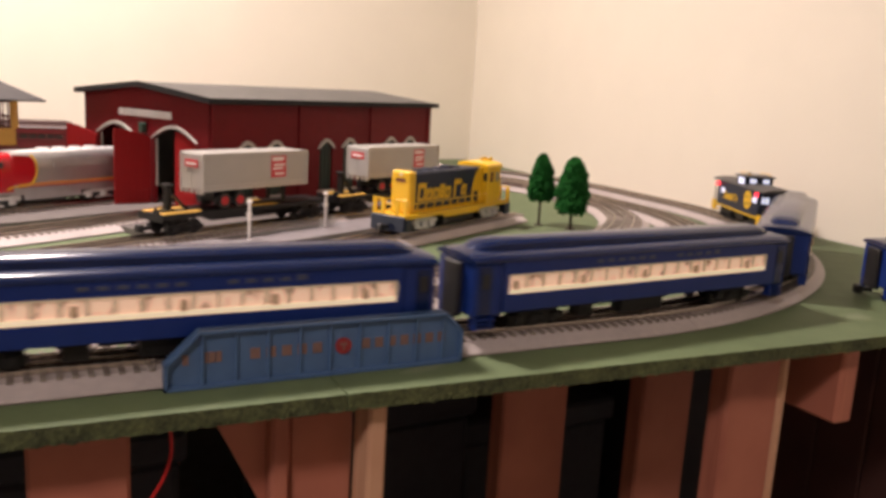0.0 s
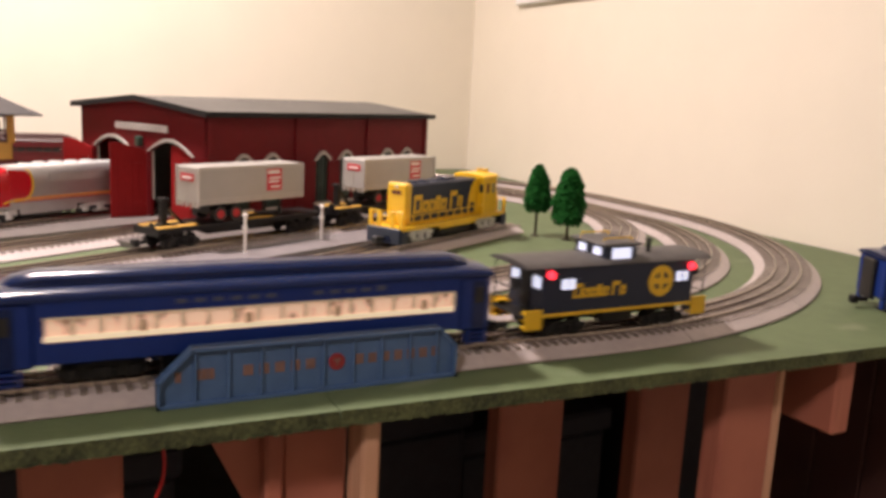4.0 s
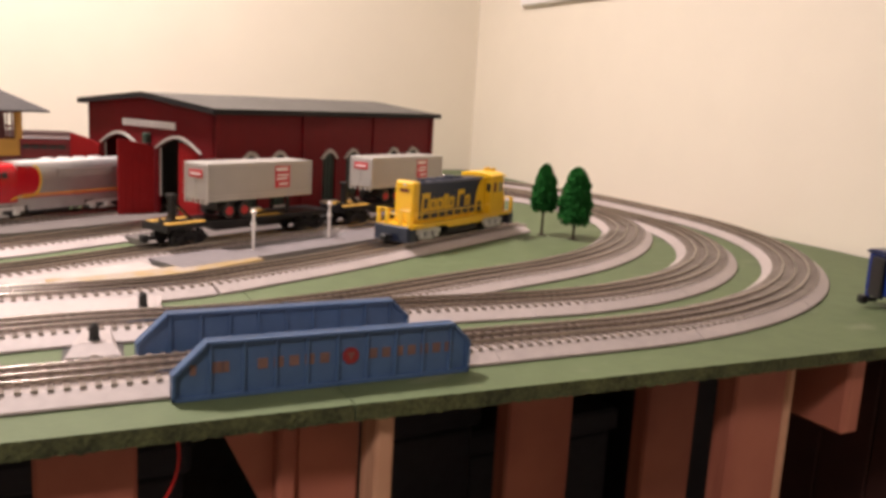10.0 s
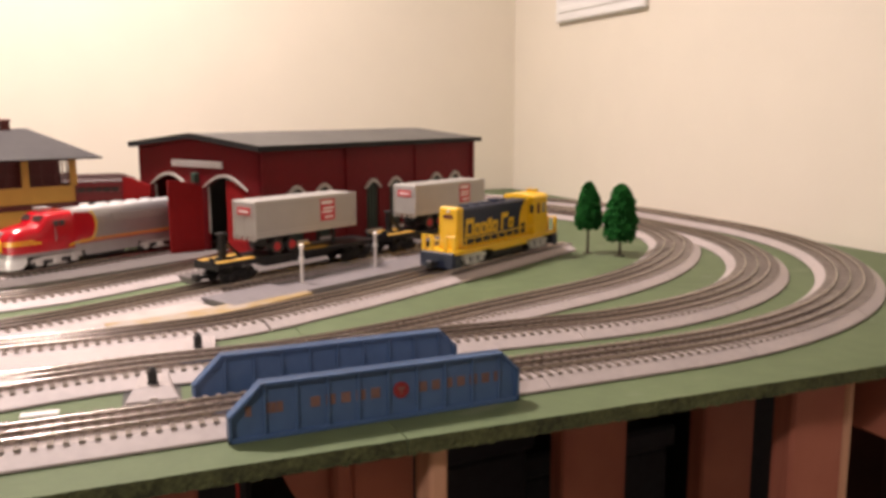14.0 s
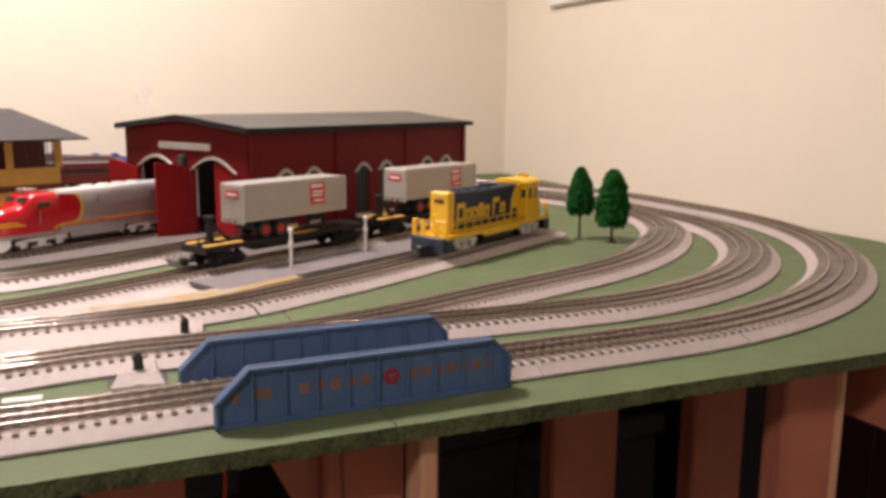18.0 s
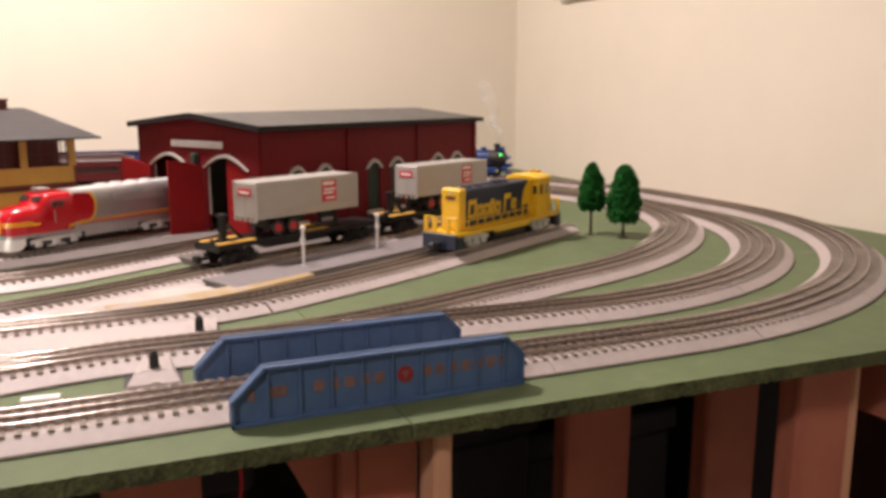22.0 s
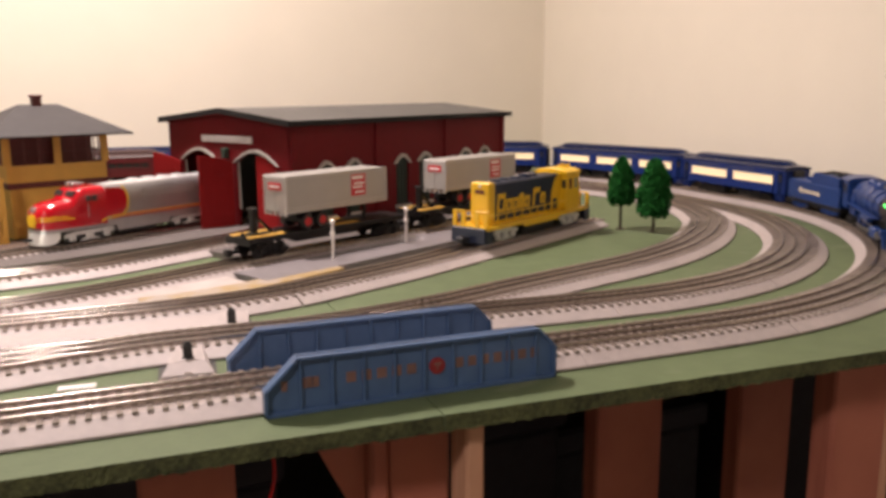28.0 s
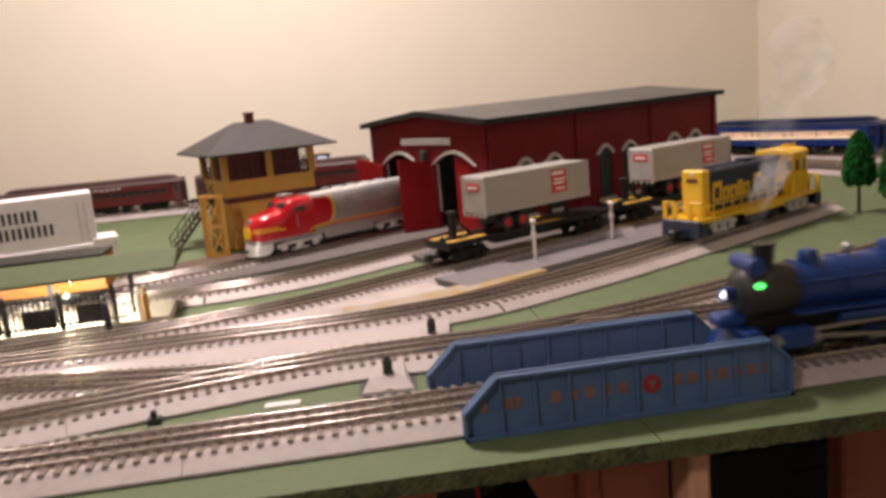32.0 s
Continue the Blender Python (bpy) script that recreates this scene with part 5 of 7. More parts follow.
            box(bm, x - 0.007, x + 0.007, s * 0.032 - 0.0004, s * 0.032 + 0.0008, 0.058, 0.074)
            part("cab_window", bm, BLACK, cab)
    bm = BM()
    box(bm, -0.105, -0.06, -0.026, 0.026, 0.020, 0.055, 0.003)
    part("firebox", bm, LOCO_BLUE, th)
    bm = BM()
    box(bm, -0.14, 0.150, -0.012, 0.012, 0.014, 0.040, 0.001)
    part("frame", bm, SATIN_BLACK, th)
    # drivers with spokes and counterweights, rods
    for x in (-0.045, -0.004, 0.037):
        for s in (-1, 1):
            bm = BM()
            cyl(bm, (x, s * 0.0195, 0.0165), (x, s * 0.0160, 0.0165), 0.0165, 26)
            dw = part("driving_wheel", bm, SATIN_BLACK, th, smooth=True)
            bm = BM()
            for k in range(8):
                a = math.pi * k / 4
                cyl(bm, (x, s * 0.0200, 0.0165), (x + 0.0135 * math.cos(a), s * 0.0200, 0.0165 + 0.0135 * math.sin(a)), 0.0010, 6)
            cyl(bm, (x, s * 0.0192, 0.0165), (x, s * 0.0215, 0.0165), 0.004, 12)
            part("spokes", bm, LOCO_BLUE, dw)
    for s in (-1, 1):
        bm = BM()
        box(bm, -0.050, 0.042, s * 0.0235 - 0.0009, s * 0.0235 + 0.0009, 0.0085, 0.0125)
        part("side_rod", bm, ROD, th)
        bm = BM()
        prism(bm, [(-0.006, 0.0085), (-0.006, 0.012), (0.098, 0.0205), (0.098, 0.0165)], "y", s * 0.0250, s * 0.0268)
        part("main_rod", bm, ROD, th)
        bm = BM()
        prism(bm, [(0.01, 0.026), (0.012, 0.030), (0.098, 0.027), (0.098, 0.0235)], "y", s * 0.0262, s * 0.0278)
        part("valve_rod", bm, ROD, th)
    # pilot truck, trailing truck, pilot
    truck(th, 0.112, (-0.014, 0.014), SATIN_BLACK, 0.0075)
    truck(th, -0.098, (-0.013, 0.016), SATIN_BLACK, 0.0085)
    bm = BM()
    box(bm, 0.146, 0.160, -0.030, 0.030, 0.020, 0.030, 0.001)
    pb = part("pilot_beam", bm, LOCO_BLUE, th)
    for k in range(9):
        y = -0.026 + 0.0065 * k
        bm = BM()
        prism(bm, [(0.156, 0.022), (0.161, 0.022), (0.182 - 0.4 * abs(y), 0.003), (0.176 - 0.4 * abs(y), 0.003)], "y", y - 0.0017, y + 0.0017)
        part("pilot_bar", bm, LOCO_BLUE, pb)
    bm = BM()
    box(bm, 0.150, 0.176, -0.012, 0.012, 0.030, 0.041, 0.003)
    part("pilot_deck", bm, LOCO_BLUE, th)
    coupler(th, -0.150, -1)
    rescale(th, LOCO_K)
    # a thin plume of smoke that spreads back from the stack, in wisps
    for k in range(6):
        bm = BM()
        z0, n = 0.096 + 0.024 * k, 12
        rings = []
        for i in range(11):
            f = i / 10
            z = z0 + 0.050 * f
            u = z - 0.096
            r = (0.005 + 0.135 * u) * (0.15 + 0.85 * math.sin(math.pi * (0.04 + 0.92 * f)))
            cx = 0.1190 - 0.10 * u - 1.1 * u * u + 0.007 * math.sin(z * 60 + k)
            cy = 0.008 * math.sin(z * 50 + 2 * k)
            rings.append([Vector((cx + r * math.cos(6.2832 * q / n) * (1 + 0.35 * noise.noise((q, i * 0.6, k))), cy + r * math.sin(6.2832 * q / n), z)) for q in range(n)])
        loft(bm, rings)
        ob = part("smoke_wisp", bm, SMOKE, th, "thin pale smoke", smooth=True)
        ob.visible_shadow = False
    return th


def tender():
    th = thing("tender", pose(0, 0, RT), "bright blue coal tender behind the locomotive", "train car", "blue passenger train")
    bm = BM()
    box(bm, -0.10, 0.10, -0.031, 0.031, 0.020, 0.058, 0.002)
    part("tank", bm, LOCO_BLUE, th)
    bm = BM()
    prism(bm, [(-0.01, 0.058), (0.095, 0.058), (0.095, 0.074), (0.07, 0.078), (0.0, 0.078)], "y", -0.030, 0.030)
    part("coal_bunker", bm, LOCO_BLUE, th)
    bm = BM()
    rnd = random.Random(3)
    for k in range(60):
        x, y = rnd.uniform(0.005, 0.09), rnd.uniform(-0.024, 0.024)
        box(bm, x - 0.004, x + 0.004, y - 0.004, y + 0.004, 0.074, 0.079 + rnd.uniform(0, 0.004) - abs(y) * 0.1)
    ob = part("coal", bm, BLACK, th)
    ob["kind"] = "stuff"
    bm = BM()
    cyl(bm, (-0.06, 0, 0.058), (-0.06, 0, 0.063), 0.011, 16)
    part("hatch", bm, LOCO_BLUE, th)
    bm = BM()
    box(bm, -0.102, 0.104, -0.029, 0.029, 0.014, 0.0205)
    part("underframe", bm, SATIN_BLACK, th)
    for s in (-1, 1):
        bar_text(th, -0.05, 0.035, 0.010, [0.009] * 6, 0.005, s, 0.031, CREAM)
    for e in (-1, 1):
        coupler(th, e * 0.100, e)
        truck(th, e * 0.058, (-0.02, 0.0, 0.02), LOCO_BLUE)
    rescale(th, 0.96)
    return th


# ---------------------------------------------------------------- yellow and blue road-switcher diesel
def road_switcher(at):
    th = thing("diesel_switcher", at, "yellow and navy hood diesel locomotive parked on a siding", "locomotive")
    bm = BM()
    box(bm, -0.158, 0.158, -0.0315, 0.0315, 0.0230, 0.0275, 0.0008)
    part("walkway", bm, YELLOW, th)
    for s in (-1, 1):
        bm = BM()
        prism(bm, [(-0.150, 0.0228), (-0.150, 0.0290), (0.150, 0.0290), (0.150, 0.0228), (0.057, 0.0228), (0.050, 0.0178), (-0.050, 0.0178), (-0.057, 0.0228)], "y", s * 0.0300, s * 0.0325)
        part("side_sill", bm, YELLOW, th)
    bm = BM()
    box(bm, -0.128, 0.080, -0.0175, 0.0175, 0.0275, 0.0910, 0.004, 3)
    hood = part("long_hood", bm, NAVY, th, "navy hood")
    bm = BM()
    box(bm, -0.1305, -0.114, -0.0185, 0.0185, 0.0275, 0.0928, 0.004, 3)
    part("hood_end", bm, YELLOW, hood, "yellow hood end")
    bm = BM()
    box(bm, -0.1314, -0.1302, -0.0090, 0.0090, 0.0760, 0.0810)
    part("number_board", bm, MAROON_TRIM, hood, "dark red number board")
    bm = BM()
    cyl(bm, (-0.1303, -0.0005, 0.0870), (-0.1318, -0.0005, 0.0870), 0.0024, 10)
    part("end_lamp", bm, SIGN, hood)
    for x, wd in ((-0.088, 0.020), (-0.060, 0.022), (-0.030, 0.022), (0.018, 0.020)):
        bm = BM()
        cyl(bm, (x, 0, 0.0905), (x, 0, 0.0938), wd / 2, 18, wd / 2 - 0.0015)
        part("roof_fan", bm, NAVY, hood, smooth=True)
    bm = BM()
    box(bm, -0.012, 0.004, -0.009, 0.009, 0.0905, 0.0958, 0.002, 2)
    part("exhaust_box", bm, NAVY, hood)
    # yellow sweep that rises over the hood beside the cab, in a curve
    for s in (-1, 1):
        bm = BM()
        sweep_edge = [(0.050 + 0.030 * (1 - math.cos(math.pi / 2 * k / 8)), 0.047 + 0.0438 * math.sin(math.pi / 2 * k / 8)) for k in range(9)]
        prism(bm, [(0.0802, 0.0290), (0.0802, 0.0908)] + sweep_edge[::-1] + [(0.050, 0.0290)], "y", s * 0.0173, s * 0.0182)
        part("hood_sweep", bm, YELLOW, hood, "yellow curved sweep")
        script_shapes(hood, -0.110, 0.0450, 0.0285, s, 0.0177, 0.142)
        bm = BM()
        box(bm, -0.116, 0.080, s * 0.0178 - 0.0004, s * 0.0178 + 0.0004, 0.0278, 0.0330)
        part("hood_base_band", bm, YELLOW, hood)
        # tall hood doors that grow toward the cab
        for k in range(9):
            x = -0.108 + 0.0204 * k
            bm = BM()
            box(bm, x, x + 0.0135, s * 0.0182 - 0.0006, s * 0.0182 + 0.0006, 0.0330, 0.0435 if k < 6 else 0.0470 + 0.0015 * (k - 6), 0.0005)
            part("hood_door", bm, TRUCK_SHADE, hood)
    bm = BM()
    box(bm, 0.080, 0.123, -0.0305, 0.0305, 0.0275, 0.0905, 0.0025, 2)
    cab = part("cab", bm, YELLOW, th)
    bm = BM()
    n = 12
    loft(bm, [[Vector((x, -(0.0318 - d) * math.cos(math.pi * k / n), 0.0900 + (0.0088 - d) * math.sin(math.pi * k / n) ** 0.7)) for k in range(n + 1)] for x, d in ((0.0765, 0.0015), (0.0780, 0.0), (0.1250, 0.0), (0.1265, 0.0015))])
    part("cab_roof", bm, YELLOW, cab, smooth=True)
    for s in (-1, 1):
        for x, m in ((0.0925, MAROON_TRIM), (0.1105, SILVER_DIRTY)):
            bm = BM()
            box(bm, x - 0.0048, x + 0.0048, s * 0.0305 - 0.0004, s * 0.0305 + 0.0009, 0.0645, 0.0815, 0.0004)
            wn = part("cab_window", bm, m, cab)
            bm = BM()
            box(bm, x - 0.0060, x + 0.0060, s * 0.0305 - 0.0004, s * 0.0305 + 0.0014, 0.0630, 0.0643)
            part("window_sill", bm, YELLOW, wn)
        for e, x in ((-1, 0.0798), (1, 0.1232)):
            bm = BM()
            box(bm, x - 0.0008, x + 0.0008, s * 0.025 - 0.0038, s * 0.025 + 0.0038, 0.066, 0.0800)
            part("cab_window", bm, BLACK, cab)
    for y in (-0.006, 0.006):
        bm = BM()
        cyl(bm, (0.112, y, 0.1010), (0.128, y, 0.1010), 0.0016, 8, 0.0030)
        cyl(bm, (0.116, y, 0.0970), (0.116, y, 0.1010), 0.0010, 6)
        part("horn", bm, YELLOW, cab)
    bm = BM()
    box(bm, 0.123, 0.147, -0.0195, 0.0195, 0.0275, 0.0640, 0.004, 3)
    part("short_hood", bm, YELLOW, th)
    # handrails and stanchions
    for s in (-1, 1):
        bm = BM()
        tube(bm, [(-0.150, s * 0.0305, 0.0455), (0.078, s * 0.0305, 0.0455)], 0.0010, 6)
        part("handrail", bm, YELLOW, th)
        for k in range(10):
            bm = BM()
            x = -0.1480 + 0.0226 * k
            cyl(bm, (x, s * 0.0305, 0.0275), (x, s * 0.0305, 0.0455), 0.0009, 6)
            part("stanchion", bm, YELLOW, th)
    for e in (-1, 1):
        x = e * 0.155
        for y in (-0.029, -0.013, 0.013, 0.029):
            bm = BM()
            box(bm, x - 0.001, x + 0.001, y - 0.0030, y + 0.0030, 0.0275, 0.0520)
            part("end_post", bm, YELLOW, th)
        bm = BM()
        tube(bm, [(x, -0.031, 0.0515), (x, -0.012, 0.0515), (x, -0.008, 0.0440), (x, 0.008, 0.0440), (x, 0.012, 0.0515), (x, 0.031, 0.0515)], 0.0012, 6)
        part("end_railing", bm, YELLOW, th)
        bm = BM()
        box(bm, min(x, x + e * 0.006), max(x, x + e * 0.006), -0.0315, 0.0315, 0.0035, 0.0275, 0.001)
        pl = part("pilot", bm, PILOT, th, "dark blue pilot plate")
        for s in (-1, 1):
            bm = BM()
            a, b = sorted((e * 0.141, e * 0.158))
            box(bm, a, b, s * 0.0305 - 0.0030, s * 0.0305 + 0.0018, 0.0035, 0.0232, 0.0008)
            sw = part("step_well", bm, PILOT, pl)
            for k in range(2):
                bm = BM()
                box(bm, a - 0.0005, b + 0.0005, s * 0.0320 - 0.0014, s * 0.0320 + 0.0014, 0.0075 + 0.0078 * k, 0.0088 + 0.0078 * k)
                part("step", bm, NAVY, sw)
        coupler(th, x + e * 0.004, e)
        diesel_truck(th, e * 0.098, (-0.020, 0.020), 0.0225)
    bm = BM()
    box(bm, -0.048, 0.048, -0.027, 0.027, 0.0045, 0.0180, 0.004, 2)
    part("fuel_tank", bm, SATIN_BLACK, th)
    return th


road_switcher(pose(0.536, 0.604, RT, 0, 0, 30))


# ---------------------------------------------------------------- silver and red streamlined diesel
def streamliner(at):
    th = thing("streamlined_diesel", at, "silver diesel locomotive with a glossy red nose", "locomotive")
    n = 20

    def section(x, w, zb, zt, rnd_):
        pts = []
        for k in range(n + 1):
            a = math.pi * k / n
            c, s = math.cos(a), math.sin(a)
            y = -w * (abs(c) ** rnd_) * (1 if c > 0 else -1)
            z = zb + (zt - zb) * (abs(s) ** rnd_)
            pts.append(Vector((x, y, z)))
        return pts

    def flank(x, z):
        """Half the nose's breadth at a height."""
        for (xa, wa, ba, ta, ra), (xb, wb, bb, tb, rb) in zip(NOSE, NOSE[1:]):
            if x <= xb:
                f = (x - xa) / (xb - xa)
                w, zb, zt, r = wa + (wb - wa) * f, ba + (bb - ba) * f, ta + (tb - ta) * f, ra + (rb - ra) * f
                s = min(1.0, max(0.0, (z - zb) / (zt - zb))) ** (1 / r)
                return w * math.sqrt(max(0.0, 1 - s * s)) ** r
        return 0.0

    NOSE = [(0.060, 0.0328, 0.0320, 0.0914, 0.30), (0.096, 0.0328, 0.0320, 0.0914, 0.32), (0.102, 0.0327, 0.0320, 0.0900, 0.35), (0.109, 0.0325, 0.0320, 0.0835, 0.38), (0.114, 0.0322, 0.0320, 0.0770, 0.42),
            (0.120, 0.0316, 0.0320, 0.0745, 0.46), (0.136, 0.0300, 0.0320, 0.0730, 0.48), (0.148, 0.0278, 0.0320, 0.0705, 0.50), (0.156, 0.0248, 0.0322, 0.0670, 0.52), (0.1615, 0.0205, 0.0326, 0.0620, 0.55), (0.1650, 0.0140, 0.0345, 0.0560, 0.6), (0.1665, 0.0050, 0.0400, 0.0480, 0.7)]
    bm = BM()
    loft(bm, [section(-0.165, 0.0325, 0.0260, 0.091, 0.30), section(0.060, 0.0325, 0.0260, 0.091, 0.30)])
    part("body", bm, SILVER, th, "plain silver body", smooth=True)
    bm = BM()
    loft(bm, [section(*v) for v in NOSE])
    nose = part("nose", bm, WARRED, th, "glossy red nose and cab", smooth=True)
    # silver sill under the red
    bm = BM()
    loft(bm, [section(x, w + 0.0004, 0.0270, 0.0332, 0.20) for x, w in ((0.058, 0.0326), (0.120, 0.0318), (0.136, 0.0302), (0.148, 0.0280), (0.156, 0.0250), (0.1615, 0.0208), (0.1656, 0.0130), (0.1672, 0.0045))])
    part("sill", bm, SILVER, th, "bright silver sill", smooth=True)
    for s in (-1, 1):
        # red sweep along the flank, rounded behind, with a yellow edge
        lobe = [(0.060, 0.0420)] + [(0.036 - 0.014 * math.sin(math.pi * k / 10), 0.0650 - 0.0215 * math.cos(math.pi * k / 10)) for k in range(11)] + [(0.060, 0.0885)]
        bm = BM()
        prism(bm, lobe, "y", s * 0.0318, s * 0.0333)
        part("red_sweep", bm, WARRED, th, "red sweep")
        bm = BM()
        pts = [(0.070, 0.0360), (0.062, 0.0392)] + [(0.036 - 0.0165 * math.sin(math.pi * k / 10), 0.0650 - 0.0243 * math.cos(math.pi * k / 10)) for k in range(10)]
        tube(bm, [(x, s * 0.0331, z) for x, z in pts], 0.0013, 6)
        part("edge_stripe", bm, YELLOW, th)
        for z0, z1, m in ((0.0398, 0.0436, STRIPE), (0.0372, 0.0388, WARRED)):
            bm = BM()
            box(bm, -0.164, 0.052, s * 0.0325 - 0.0004, s * 0.0325 + 0.0009, z0, z1)
            part("side_stripe", bm, m, th)
        bm = BM()
        box(bm, -0.120, -0.010, s * 0.0322 - 0.0004, s * 0.0322 + 0.0008, 0.066, 0.080)
        gr = part("grille", bm, SILVER_DIRTY, th)
        for k in range(4):
            bm = BM()
            box(bm, -0.119, -0.011, s * 0.0331 - 0.0003, s * 0.0331 + 0.0003, 0.0675 + 0.0034 * k, 0.0685 + 0.0034 * k)
            part("grille_bar", bm, PALE_SILVER, gr)
        for x in (-0.140, -0.128):
            bm = BM()
            box(bm, x - 0.0004, x + 0.0004, s * 0.0325 - 0.0004, s * 0.0325 + 0.0005, 0.0445, 0.0860)
            part("panel_seam", bm, SILVER_DIRTY, th)
        for x in (0.080, 0.0905):
            bm = BM()
            box(bm, x - 0.0042, x + 0.0042, s * 0.0322 - 0.0004, s * 0.0322 + 0.0012, 0.0695, 0.0785, 0.0006)
            part("cab_window", bm, BLACK, nose)
        bm = BM()
        prism(bm, [(0.1130, 0.0790), (0.1075, 0.0862), (0.1045, 0.0862), (0.1045, 0.0790)], "y", s * 0.004, s * 0.0245)
        part("windscreen", bm, BLACK, nose)
        # yellow stripe from the emblem along the nose
        bm = BM()
        xs = [0.116 + 0.0485 * k / 14 for k in range(15)]
        tube(bm, [(x, s * (flank(x, 0.0465) + 0.0001), 0.0465) for x in xs], 0.0011, 6)
        part("nose_stripe", bm, YELLOW, nose)
        bm = BM()
        tube(bm, [(x, s * (flank(x, 0.0505) + 0.0001), 0.0505) for x in xs[3:]], 0.0008, 6)
        part("nose_stripe", bm, YELLOW, nose)
        bm = BM()
        cyl(bm, (0.092, s * 0.0330, 0.046), (0.092, s * 0.0330, 0.066), 0.0007, 6)
        part("grab_iron", bm, SILVER, nose)
    bm = BM()
    cyl(bm, (0.152, 0, 0.0610), (0.1640, 0, 0.0615), 0.0050, 16)
    hl = part("headlight", bm, SILVER, nose, smooth=True)
    bm = BM()
    prism(bm, [(-0.0080, 0.0360), (0.0080, 0.0360), (0.0105, 0.0450), (0.0080, 0.0520), (0.0050, 0.0550), (-0.0050, 0.0550), (-0.0080, 0.0520), (-0.0105, 0.0450)], "x", 0.1600, 0.1676)
    part("nose_emblem", bm, YELLOW, nose, "yellow nose emblem")
    # pilot: a sloping silver plough
    bm = BM()
    loft(bm, [section(0.140, 0.0292, 0.0180, 0.0285, 0.2), section(0.146, 0.0282, 0.0110, 0.0285, 0.25), section(0.153, 0.0258, 0.0090, 0.0285, 0.3), section(0.161, 0.0208, 0.0087, 0.0285, 0.35), section(0.1675, 0.0120, 0.0087, 0.0280, 0.45), section(0.1695, 0.0040, 0.0092, 0.0260, 0.6)])
    part("pilot", bm, PALE_SILVER, th, "silver pilot plough", smooth=True)
    bm = BM()
    box(bm, -0.060, 0.042, -0.0318, 0.0318, 0.0175, 0.0265)
    part("skirt", bm, SILVER, th)
    # roof strip with the light of the lamp above put into its colour
    bm = BM()
    loft(bm, [[Vector((x, 0.0245 * math.cos(math.pi * k / 8), 0.0882 + 0.0036 * math.sin(math.pi * k / 8))) for k in range(9)] for x in (-0.1652, 0.046)])
    part("roof_panel", bm, PALE_SILVER, th, "silver roof, its pale tone standing for light from above", smooth=True)
    for x in (-0.105, -0.075, -0.045, -0.015):
        bm = BM()
        cyl(bm, (x, 0, 0.0905), (x, 0, 0.0945), 0.0118, 18, 0.0100)
        part("roof_fan", bm, PALE_SILVER, th, smooth=True)
    for y in (-0.006, 0.006):
        bm = BM()
        cyl(bm, (0.080, y, 0.0955), (0.102, y, 0.0955), 0.0020, 8, 0.0036)
        cyl(bm, (0.088, y, 0.090), (0.088, y, 0.0950), 0.0012, 6)
        part("horn", bm, SILVER, th)
    bm = BM()
    box(bm, -0.04, 0.035, -0.024, 0.024, 0.0095, 0.0180, 0.002)
    part("fuel_tank", bm, SATIN_BLACK, th)
    bm = BM()
    box(bm, -0.160, 0.128, -0.0150, 0.0150, 0.0125, 0.0265)
    part("underframe", bm, BLACK, th)
    bm = BM()
    box(bm, 0.166, 0.182, -0.0035, 0.0035, 0.0150, 0.0190, 0.001)
    part("front_coupler", bm, SATIN_BLACK, th)
    for ob in th.children_recursive:
        ob.data.transform(Matrix.Translation((0, 0, -0.0062)))
    for x in (-0.108, 0.090):
        diesel_truck(th, x, (-0.030, 0.0, 0.030), 0.0205, r=0.0092, y=0.0285)
    coupler(th, -0.165, -1)
    return th


streamliner(pose(-0.0765, 0.866, RT, 0, 0, 214.5))


